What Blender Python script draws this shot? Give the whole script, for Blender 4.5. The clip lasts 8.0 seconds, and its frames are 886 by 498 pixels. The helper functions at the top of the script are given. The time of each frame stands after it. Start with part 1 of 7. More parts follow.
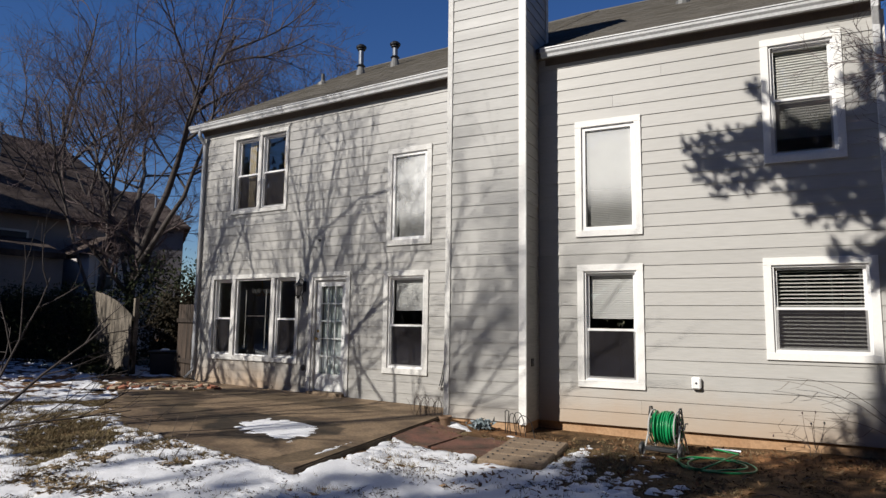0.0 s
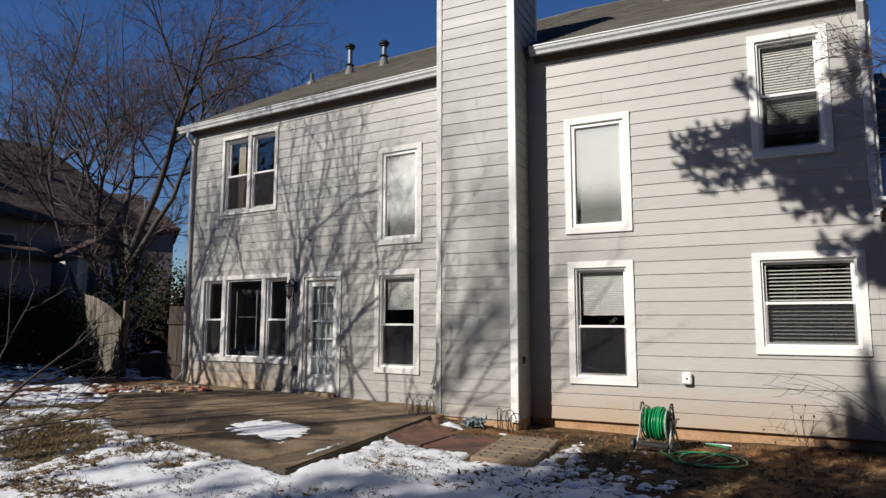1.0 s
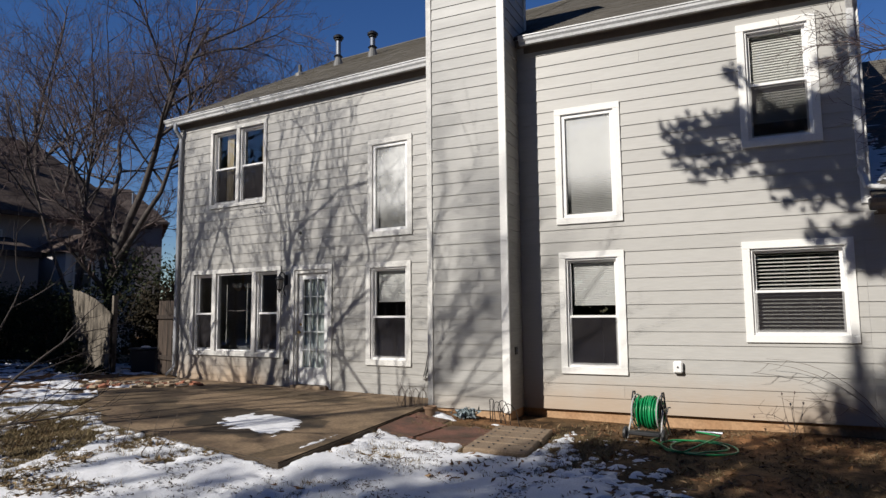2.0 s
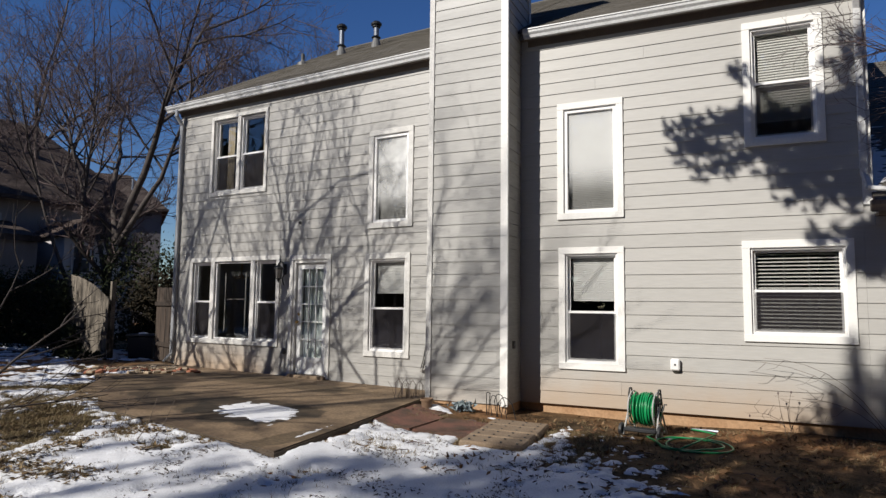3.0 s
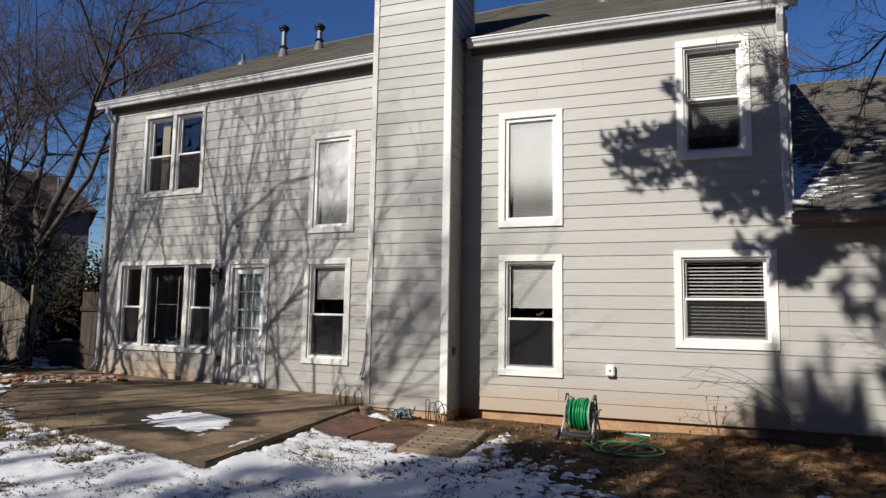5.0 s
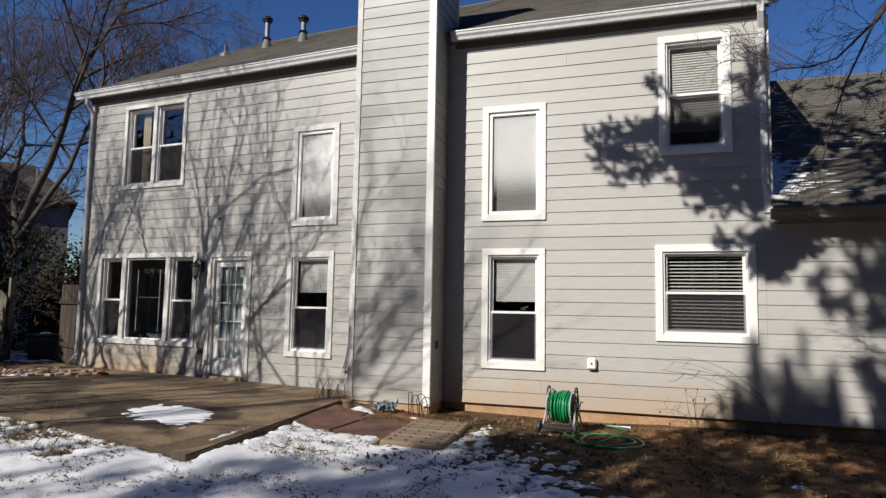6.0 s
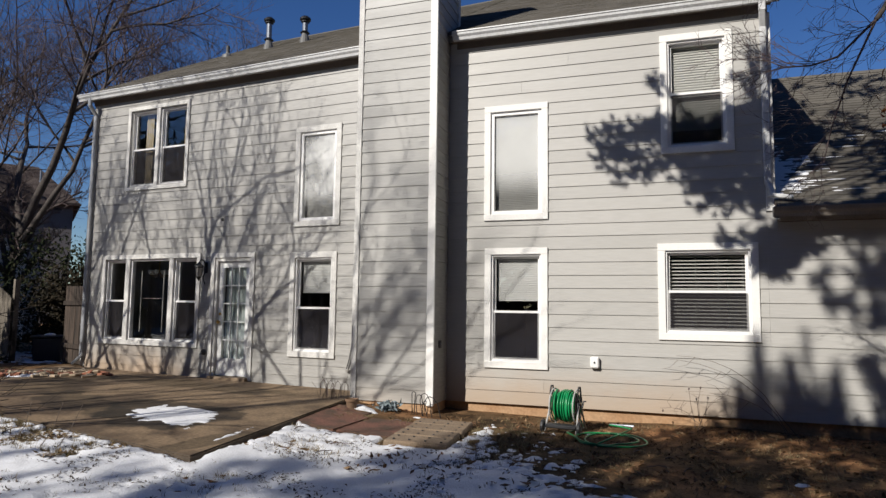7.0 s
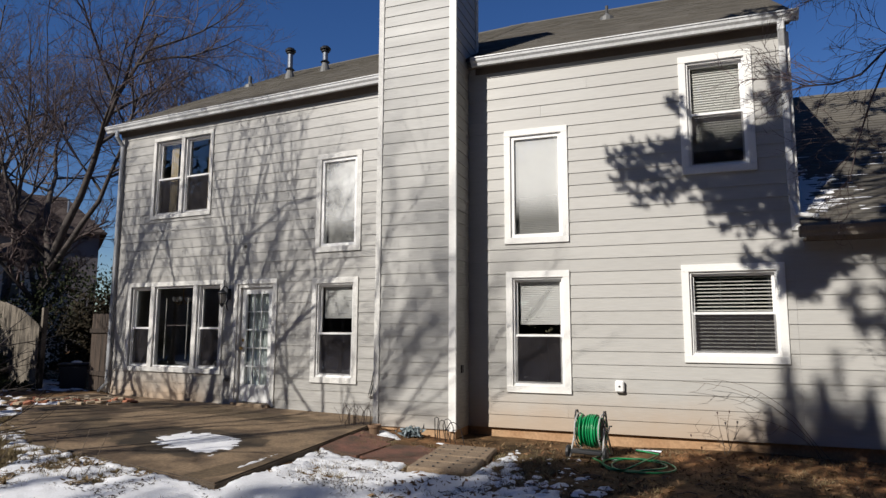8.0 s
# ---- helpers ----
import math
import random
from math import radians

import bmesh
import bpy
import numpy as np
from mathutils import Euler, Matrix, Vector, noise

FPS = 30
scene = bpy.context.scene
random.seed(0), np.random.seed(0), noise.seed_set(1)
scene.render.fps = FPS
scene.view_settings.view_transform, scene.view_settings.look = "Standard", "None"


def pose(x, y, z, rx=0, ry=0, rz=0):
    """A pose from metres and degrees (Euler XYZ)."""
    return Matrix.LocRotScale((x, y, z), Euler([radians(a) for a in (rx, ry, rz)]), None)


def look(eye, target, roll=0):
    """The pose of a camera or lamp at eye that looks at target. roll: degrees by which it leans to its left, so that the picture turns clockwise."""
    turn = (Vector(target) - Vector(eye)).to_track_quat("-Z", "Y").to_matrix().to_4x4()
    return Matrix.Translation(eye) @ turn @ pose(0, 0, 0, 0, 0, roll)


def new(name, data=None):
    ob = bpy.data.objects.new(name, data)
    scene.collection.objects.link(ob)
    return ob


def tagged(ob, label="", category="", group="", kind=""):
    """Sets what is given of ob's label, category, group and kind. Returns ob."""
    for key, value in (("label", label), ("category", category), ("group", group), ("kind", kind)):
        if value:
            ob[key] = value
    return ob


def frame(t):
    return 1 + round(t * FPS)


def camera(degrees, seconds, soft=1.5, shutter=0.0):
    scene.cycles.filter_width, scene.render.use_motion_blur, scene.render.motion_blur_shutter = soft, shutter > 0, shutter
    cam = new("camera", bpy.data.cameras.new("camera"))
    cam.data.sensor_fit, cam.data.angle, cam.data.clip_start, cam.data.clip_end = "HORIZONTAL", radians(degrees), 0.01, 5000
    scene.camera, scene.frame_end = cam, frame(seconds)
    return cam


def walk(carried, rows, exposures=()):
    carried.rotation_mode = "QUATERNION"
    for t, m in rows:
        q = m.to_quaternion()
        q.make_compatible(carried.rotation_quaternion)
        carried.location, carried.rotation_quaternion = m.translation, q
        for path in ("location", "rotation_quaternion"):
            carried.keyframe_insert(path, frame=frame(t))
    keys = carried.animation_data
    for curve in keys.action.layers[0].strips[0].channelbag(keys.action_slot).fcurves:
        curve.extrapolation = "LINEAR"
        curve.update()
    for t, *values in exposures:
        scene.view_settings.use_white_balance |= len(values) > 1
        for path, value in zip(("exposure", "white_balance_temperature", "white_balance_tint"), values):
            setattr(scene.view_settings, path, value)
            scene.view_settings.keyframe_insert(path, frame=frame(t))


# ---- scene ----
cam = camera(69.3, 8.0, soft=1.42)
PATH = [
    (0.0, look((0.160, -9.241, 1.668), (-4.309, -0.368, 2.804), 0.77)),
    (0.5, look((0.172, -9.241, 1.667), (-4.291, -0.360, 2.764), 0.17)),
    (1.0, look((0.173, -9.228, 1.662), (-4.183, -0.297, 2.784), 0.08)),
    (1.5, look((0.168, -9.213, 1.665), (-4.107, -0.237, 2.742), -0.42)),
    (1.7, look((0.165, -9.211, 1.664), (-4.076, -0.216, 2.714), -0.53)),
    (2.8, look((0.147, -9.202, 1.661), (-4.068, -0.176, 2.535), -0.36)),
    (3.0, look((0.144, -9.200, 1.661), (-4.079, -0.179, 2.543), 0.67)),
    (3.5, look((0.133, -9.181, 1.656), (-3.929, -0.092, 2.602), 2.24)),
    (4.0, look((0.128, -9.181, 1.662), (-3.673, 0.015, 2.657), 2.28)),
    (4.5, look((0.131, -9.177, 1.658), (-3.422, 0.114, 2.680), 1.56)),
    (4.7, look((0.136, -9.177, 1.656), (-3.343, 0.143, 2.670), 1.28)),
    (5.8, look((0.163, -9.178, 1.645), (-3.030, 0.252, 2.587), 0.84)),
    (6.0, look((0.168, -9.178, 1.644), (-2.996, 0.265, 2.557), 1.00)),
    (6.5, look((0.180, -9.180, 1.646), (-2.991, 0.265, 2.504), 0.77)),
    (7.0, look((0.175, -9.194, 1.650), (-3.028, 0.236, 2.552), 0.74)),
    (7.5, look((0.169, -9.198, 1.654), (-3.140, 0.178, 2.722), 0.25)),
    (8.0, look((0.158, -9.205, 1.652), (-3.322, 0.083, 2.922), 0.21)),
]
walk(cam, PATH, exposures=[(0.0, 0.24), (8.0, 0.24)])

# ---- world and sun ----
LIGHT = Vector((0.363, 0.756, -0.544)).normalized()      # the way the sunlight travels
world = bpy.data.worlds.new("sky")
scene.world = world
world.use_nodes = True
wn = world.node_tree.nodes
sky = wn.new("ShaderNodeTexSky")
sky.sky_type = "NISHITA"
sky.sun_disc = False
sky.sun_elevation = math.asin(-LIGHT.z)
sky.sun_rotation = math.atan2(-LIGHT.x, -LIGHT.y)
sky.altitude = 300
sky.air_density = 1.0
sky.dust_density = 0.1
sky.ozone_density = 4.0
wn["Background"].inputs["Strength"].default_value = 0.035
clear = wn.new("ShaderNodeHueSaturation")          # the deep blue of dry winter air
clear.inputs["Hue"].default_value = 0.513
clear.inputs["Saturation"].default_value = 1.22
clear.inputs["Value"].default_value = 1.95
world.node_tree.links.new(sky.outputs["Color"], clear.inputs["Color"])
world.node_tree.links.new(clear.outputs["Color"], wn["Background"].inputs["Color"])
sun = new("sun", bpy.data.lights.new("sun", "SUN"))
sun.data.energy = 4.7
sun.data.angle = radians(0.42)
sun.data.color = (1.0, 0.955, 0.885)
sun.matrix_world = look((-20, -30, 25), Vector((-20, -30, 25)) + LIGHT)

# ---- materials ----
def mat(name, color, rough=0.6, metal=0.0, var=0.12, scale=3.0, fine=60.0, bump=0.15, tint=None, stain=0.5,
        spec=0.4, rand=0.0, stretch=(1, 1, 1), pos=0.35):
    """A surface with variation at two scales: slow stains and fine grain, and fine relief."""
    m = bpy.data.materials.new(name)
    m.use_nodes = True
    nt = m.node_tree
    n, l = nt.nodes, nt.links
    b = n["Principled BSDF"]
    b.inputs["Metallic"].default_value = metal
    b.inputs["Specular IOR Level"].default_value = spec
    mp = n.new("ShaderNodeMapping")
    mp.inputs["Scale"].default_value = stretch
    geo = n.new("ShaderNodeNewGeometry")
    l.new(geo.outputs["Position"], mp.inputs["Vector"])
    big, small = n.new("ShaderNodeTexNoise"), n.new("ShaderNodeTexNoise")
    big.inputs["Scale"].default_value, big.inputs["Detail"].default_value = scale, 6
    small.inputs["Scale"].default_value, small.inputs["Detail"].default_value = fine, 4
    for t in (big, small):
        l.new(mp.outputs["Vector"], t.inputs["Vector"])
    dark = tint or tuple(c * 0.55 for c in color)
    ramp = n.new("ShaderNodeValToRGB")
    ramp.color_ramp.elements[0].position, ramp.color_ramp.elements[1].position = pos, pos + stain * 0.5
    ramp.color_ramp.elements[0].color, ramp.color_ramp.elements[1].color = (*dark, 1), (*color, 1)
    l.new(big.outputs["Fac"], ramp.inputs["Fac"])
    base = n.new("ShaderNodeMix")
    base.data_type = "RGBA"
    base.inputs[0].default_value = min(1.0, var * 3)
    base.inputs[6].default_value = (*color, 1)
    l.new(ramp.outputs["Color"], base.inputs[7])
    hsv = n.new("ShaderNodeHueSaturation")
    l.new(base.outputs[2], hsv.inputs["Color"])
    mr = n.new("ShaderNodeMapRange")
    mr.inputs["From Min"].default_value, mr.inputs["From Max"].default_value = 0.3, 0.7
    mr.inputs["To Min"].default_value, mr.inputs["To Max"].default_value = 1 - var, 1 + var
    l.new(small.outputs["Fac"], mr.inputs["Value"])
    val = mr.outputs["Result"]
    if rand:
        info = n.new("ShaderNodeObjectInfo")
        rr = n.new("ShaderNodeMapRange")
        rr.inputs["To Min"].default_value, rr.inputs["To Max"].default_value = 1 - rand, 1 + rand
        l.new(info.outputs["Random"], rr.inputs["Value"])
        mu = n.new("ShaderNodeMath")
        mu.operation = "MULTIPLY"
        l.new(val, mu.inputs[0])
        l.new(rr.outputs["Result"], mu.inputs[1])
        val = mu.outputs[0]
    l.new(val, hsv.inputs["Value"])
    l.new(hsv.outputs["Color"], b.inputs["Base Color"])
    rg = n.new("ShaderNodeMapRange")
    rg.inputs["To Min"].default_value, rg.inputs["To Max"].default_value = max(0.02, rough - 0.12), min(1, rough + 0.12)
    l.new(big.outputs["Fac"], rg.inputs["Value"])
    l.new(rg.outputs["Result"], b.inputs["Roughness"])
    if bump:
        bp = n.new("ShaderNodeBump")
        bp.inputs["Strength"].default_value, bp.inputs["Distance"].default_value = bump, 0.01
        l.new(small.outputs["Fac"], bp.inputs["Height"])
        l.new(bp.outputs["Normal"], b.inputs["Normal"])
    return m


def island_mat(name, colors, rough=0.8):
    """A colour for each loose island, between the given ones."""
    m = bpy.data.materials.new(name)
    m.use_nodes = True
    n, l = m.node_tree.nodes, m.node_tree.links
    b = n["Principled BSDF"]
    g = n.new("ShaderNodeNewGeometry")
    r = n.new("ShaderNodeValToRGB")
    els = r.color_ramp.elements
    els[0].color = (*colors[0], 1)
    els[1].color = (*colors[-1], 1)
    for i, c in enumerate(colors[1:-1], 1):
        els.new(i / (len(colors) - 1)).color = (*c, 1)
    l.new(g.outputs["Random Per Island"], r.inputs["Fac"])
    l.new(r.outputs["Color"], b.inputs["Base Color"])
    b.inputs["Roughness"].default_value = rough
    b.inputs["Specular IOR Level"].default_value = 0.15
    return m


def glass_mat(name, rough=0.0, tint=(0.95, 0.96, 0.955)):
    m = bpy.data.materials.new(name)
    m.use_nodes = True
    n, l = m.node_tree.nodes, m.node_tree.links
    n.remove(n["Principled BSDF"])
    lw, pw, mr, mix, tr, gl = (n.new("ShaderNode" + k) for k in ("LayerWeight", "Math", "MapRange", "MixShader", "BsdfTransparent", "BsdfGlossy"))
    lw.inputs["Blend"].default_value = 0.5
    pw.operation = "POWER"
    pw.inputs[1].default_value = 5.0
    mr.inputs["To Min"].default_value, mr.inputs["To Max"].default_value = 0.09, 0.95
    tr.inputs["Color"].default_value = (*tint, 1)
    gl.inputs["Roughness"].default_value = rough
    l.new(lw.outputs["Facing"], pw.inputs[0])
    l.new(pw.outputs[0], mr.inputs["Value"])
    l.new(mr.outputs[0], mix.inputs[0])
    l.new(tr.outputs[0], mix.inputs[1])
    l.new(gl.outputs[0], mix.inputs[2])
    l.new(mix.outputs[0], n["Material Output"].inputs["Surface"])
    return m


def screen_mat(name, cover, color):
    m = bpy.data.materials.new(name)
    m.use_nodes = True
    n, l = m.node_tree.nodes, m.node_tree.links
    mix, tr = n.new("ShaderNodeMixShader"), n.new("ShaderNodeBsdfTransparent")
    b = n["Principled BSDF"]
    b.inputs["Base Color"].default_value = (*color, 1)
    b.inputs["Roughness"].default_value = 0.9
    mix.inputs[0].default_value = cover
    l.new(tr.outputs[0], mix.inputs[1])
    l.new(b.outputs[0], mix.inputs[2])
    l.new(mix.outputs[0], n["Material Output"].inputs["Surface"])
    return m


SIDING = mat("siding_paint", (0.425, 0.412, 0.385), 0.44, var=0.05, scale=1.3, fine=9.0, bump=0.12, stain=0.9,
             tint=(0.37, 0.358, 0.335), rand=0.035, stretch=(0.5, 0.5, 5), spec=0.26)
SIDING_MID = mat("siding_paint_greyed", (0.375, 0.366, 0.345), 0.46, var=0.07, scale=1.5, fine=10.0, bump=0.15, stain=0.9,
                 tint=(0.32, 0.312, 0.29), rand=0.05, stretch=(0.5, 0.5, 5), spec=0.2)
# Weathered paint, its colour also lowered for the twig shade on the wall.
SIDING_OLD_SHADED = mat("siding_paint_weathered_shaded", (0.345, 0.334, 0.313), 0.48, var=0.12, scale=2.2, fine=10.0, bump=0.15, stain=0.9,
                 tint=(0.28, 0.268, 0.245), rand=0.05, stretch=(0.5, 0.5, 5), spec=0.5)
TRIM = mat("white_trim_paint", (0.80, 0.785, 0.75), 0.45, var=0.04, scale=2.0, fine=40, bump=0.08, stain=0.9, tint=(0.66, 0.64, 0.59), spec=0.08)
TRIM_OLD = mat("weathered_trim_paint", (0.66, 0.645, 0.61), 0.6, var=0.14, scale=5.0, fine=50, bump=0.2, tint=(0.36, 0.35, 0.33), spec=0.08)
VINYL = mat("white_vinyl", (0.82, 0.81, 0.79), 0.35, var=0.02, scale=3, fine=30, bump=0.03, stain=0.9, tint=(0.74, 0.73, 0.7))
GUTTER_M = mat("painted_aluminium", (0.58, 0.58, 0.575), 0.38, var=0.12, scale=5, fine=30, bump=0.05, tint=(0.46, 0.45, 0.43), spec=0.6)
GUTTER_GREY = mat("dull_aluminium", (0.36, 0.37, 0.385), 0.4, 0.2, var=0.15, scale=5, tint=(0.25, 0.25, 0.25))
GUTTER_BROWN = mat("brown_aluminium", (0.25, 0.215, 0.18), 0.45, var=0.12, scale=5)
SOFFIT_M = mat("brown_soffit", (0.16, 0.125, 0.095), 0.75, var=0.1)
ROOF_M = mat("asphalt_shingle", (0.128, 0.115, 0.095), 0.9, var=0.18, scale=2.2, fine=70, bump=0.5, tint=(0.085, 0.077, 0.064))
ROOF_PIECE = mat("asphalt_shingle_tab", (0.095, 0.085, 0.070), 0.9, var=0.18, scale=2.2, fine=70, bump=0.5, tint=(0.085, 0.077, 0.064), rand=0.16)
ROOF_EDGE = mat("drip_edge", (0.07, 0.045, 0.04), 0.6)
METAL = mat("galvanised_metal", (0.20, 0.215, 0.24), 0.45, 0.7, var=0.12, scale=9)
STEEL = mat("bright_tube_steel", (0.55, 0.54, 0.52), 0.4, 0.25, var=0.12, scale=9)
LEAD = mat("pipe_boot", (0.15, 0.147, 0.14), 0.6, 0.2, var=0.1)
BLACK = mat("black_metal", (0.02, 0.02, 0.021), 0.45, 0.2, var=0.1)
FOUND = mat("clay_stained_foundation", (0.42, 0.27, 0.16), 0.9, var=0.16, scale=3, fine=30, bump=0.3, tint=(0.30, 0.16, 0.08), spec=0.08)
CONCRETE = mat("weathered_concrete", (0.205, 0.142, 0.084), 0.85, var=0.30, scale=1.3, fine=28, bump=0.3, tint=(0.085, 0.056, 0.033), stain=0.22, pos=0.40)
CONCRETE_EDGE = mat("dark_concrete_edge", (0.085, 0.064, 0.046), 0.85, var=0.2)
PAVER_RED = mat("red_paver", (0.165, 0.075, 0.052), 0.9, var=0.33, scale=3.5, fine=60, bump=0.5, tint=(0.07, 0.045, 0.03))
PAVER_TAN = mat("tan_concrete_pad", (0.215, 0.16, 0.108), 0.9, var=0.28, scale=5, fine=60, tint=(0.2, 0.14, 0.09))
SNOW = mat("snow", (0.74, 0.745, 0.765), 0.8, var=0.07, scale=7, fine=60, bump=0.8, stain=0.6, tint=(0.56, 0.54, 0.51), spec=0.2)
GLASS = glass_mat("window_glass")
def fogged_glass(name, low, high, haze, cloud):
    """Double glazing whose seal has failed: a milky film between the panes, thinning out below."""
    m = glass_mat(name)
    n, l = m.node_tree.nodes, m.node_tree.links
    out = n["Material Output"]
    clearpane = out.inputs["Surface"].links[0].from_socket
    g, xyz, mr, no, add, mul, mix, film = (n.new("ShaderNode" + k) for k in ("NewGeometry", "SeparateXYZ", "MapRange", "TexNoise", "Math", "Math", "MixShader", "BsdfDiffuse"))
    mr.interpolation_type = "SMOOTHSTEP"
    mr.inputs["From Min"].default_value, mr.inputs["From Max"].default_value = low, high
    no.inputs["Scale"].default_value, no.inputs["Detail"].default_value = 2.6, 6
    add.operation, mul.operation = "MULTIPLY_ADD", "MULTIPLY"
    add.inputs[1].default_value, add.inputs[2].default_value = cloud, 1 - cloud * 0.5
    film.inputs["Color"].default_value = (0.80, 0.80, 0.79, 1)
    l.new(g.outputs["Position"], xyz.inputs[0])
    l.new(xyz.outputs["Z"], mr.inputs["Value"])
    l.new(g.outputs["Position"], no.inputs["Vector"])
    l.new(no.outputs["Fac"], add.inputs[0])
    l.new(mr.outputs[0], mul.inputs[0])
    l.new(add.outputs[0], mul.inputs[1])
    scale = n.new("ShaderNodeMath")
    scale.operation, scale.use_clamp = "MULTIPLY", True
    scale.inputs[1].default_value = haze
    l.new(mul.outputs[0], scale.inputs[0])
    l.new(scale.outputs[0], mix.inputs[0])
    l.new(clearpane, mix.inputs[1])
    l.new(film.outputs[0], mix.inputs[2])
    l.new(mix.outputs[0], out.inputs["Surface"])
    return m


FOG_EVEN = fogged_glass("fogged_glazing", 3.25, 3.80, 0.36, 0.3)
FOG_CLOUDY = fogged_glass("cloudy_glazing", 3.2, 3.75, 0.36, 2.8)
SCREEN = screen_mat("insect_screen", 0.28, (0.032, 0.028, 0.032))
BLIND = mat("white_blind_slat", (0.56, 0.545, 0.51), 0.6, var=0.04, scale=3)
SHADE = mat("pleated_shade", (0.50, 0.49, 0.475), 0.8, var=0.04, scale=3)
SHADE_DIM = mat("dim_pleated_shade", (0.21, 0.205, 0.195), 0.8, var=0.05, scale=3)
CURTAIN = mat("beige_curtain", (0.45, 0.38, 0.27), 0.9, var=0.08, scale=4)
DOOR_CURTAIN = mat("pale_door_curtain", (0.55, 0.60, 0.58), 0.9, var=0.06, scale=6)
ROOM = mat("interior_paint", (0.22, 0.19, 0.185), 0.9, var=0.05)
ROOM_FLOOR = mat("interior_floor", (0.045, 0.03, 0.022), 0.6, var=0.1)
DOORPAINT = mat("white_door_paint", (0.74, 0.74, 0.72), 0.4, var=0.05, scale=4, tint=(0.58, 0.58, 0.56))
BRASS = mat("aged_brass", (0.42, 0.28, 0.10), 0.35, 0.9, var=0.1)
HOSE = mat("green_hose", (0.008, 0.26, 0.085), 0.35, var=0.1, scale=20, bump=0.05, spec=0.5)
PLASTIC_TAN = mat("grey_plastic", (0.36, 0.34, 0.31), 0.5, var=0.08)
PVC = mat("grey_vent_pipe", (0.07, 0.068, 0.066), 0.6, var=0.1)
PLASTIC_BLK = mat("dark_plastic", (0.03, 0.03, 0.032), 0.5, var=0.1)
BARK = mat("bark", (0.080, 0.066, 0.058), 0.9, var=0.28, scale=6, fine=40, bump=0.6, tint=(0.05, 0.041, 0.036))
TWIG = mat("twig_bark", (0.125, 0.09, 0.086), 0.85, var=0.2, scale=6)
TWIG_DARK = mat("dark_twig_bark", (0.055, 0.044, 0.040), 0.85, var=0.2, scale=6)
TWIG_PALE = mat("pale_twig_bark", (0.15, 0.115, 0.09), 0.85, var=0.2, scale=6)
# Dark mottling in the colour imitates dappled shade on the weathered boards.
FENCE_M = mat("weathered_dappled_cedar", (0.17, 0.145, 0.115), 0.9, var=0.55, scale=2.6, fine=40, bump=0.4, tint=(0.035, 0.028, 0.02), stain=0.48, rand=0.3, stretch=(2.2, 2.2, 0.9))
# Gate boards: the shade on them is put into a darker cedar.
FENCE_SHADED = mat("shaded_brown_cedar", (0.062, 0.044, 0.033), 0.9, var=0.4, scale=3, fine=40, bump=0.4, tint=(0.02, 0.015, 0.011), rand=0.3, stretch=(4, 4, 0.5))
# Back fence: its deep shade is part of this dark colour.
FENCE_DARK = mat("shaded_dark_cedar", (0.085, 0.06, 0.045), 0.9, var=0.2, scale=4, fine=40, bump=0.4, rand=0.15, stretch=(4, 4, 0.5))
BRICK = mat("loose_red_brick", (0.33, 0.135, 0.08), 0.9, var=0.2, scale=9, rand=0.2)
PALEBRICK = mat("loose_pale_stone", (0.42, 0.33, 0.23), 0.9, var=0.2, scale=9, rand=0.2)
CLAYPOT = mat("terracotta", (0.19, 0.12, 0.075), 0.85, var=0.15, scale=12)
NEIGHBOUR = mat("neighbour_siding", (0.50, 0.47, 0.46), 0.8, var=0.1, scale=0.8)
NEIGHBOUR_TAUPE = mat("neighbour_taupe_siding", (0.27, 0.235, 0.225), 0.8, var=0.14, scale=0.8)
# Grey siding lowered in colour to stand for shade on the second house.
NEIGHBOUR_SHADED = mat("neighbour_shaded_siding", (0.15, 0.135, 0.135), 0.8, var=0.12, scale=0.8)
NEIGHBOUR_ROOF = mat("neighbour_shingle", (0.085, 0.066, 0.056), 0.95, var=0.3, scale=1.6, fine=9, tint=(0.03, 0.022, 0.02), spec=0.1)
LEAF = island_mat("dead_leaf", [(0.22, 0.12, 0.06), (0.13, 0.07, 0.04), (0.30, 0.20, 0.11)])
LITTER = island_mat("wet_litter", [(0.045, 0.032, 0.02), (0.09, 0.06, 0.035), (0.03, 0.024, 0.018)])
STRAW = island_mat("matted_straw", [(0.20, 0.14, 0.075), (0.12, 0.08, 0.045), (0.28, 0.21, 0.12), (0.07, 0.048, 0.03)])
GRASS = island_mat("dry_grass", [(0.22, 0.165, 0.085), (0.12, 0.095, 0.045), (0.30, 0.235, 0.14), (0.075, 0.058, 0.032)])
NEEDLE = island_mat("pine_needles", [(0.03, 0.055, 0.02), (0.05, 0.08, 0.03), (0.04, 0.05, 0.02)])
EVERGREEN = island_mat("ivy_leaf", [(0.018, 0.026, 0.012), (0.030, 0.038, 0.018), (0.046, 0.046, 0.022)])
# Browns taken very dark: the shade in the gate gap is in the colour.
SHADED_IVY = island_mat("shaded_brown_ivy", [(0.022, 0.017, 0.010), (0.036, 0.028, 0.017), (0.013, 0.013, 0.008)])
REDLEAF = island_mat("rusty_leaf", [(0.28, 0.10, 0.04), (0.20, 0.08, 0.04), (0.34, 0.15, 0.06)])
SILVERLEAF = island_mat("silver_leaf", [(0.24, 0.29, 0.31), (0.16, 0.20, 0.21), (0.32, 0.36, 0.38)])


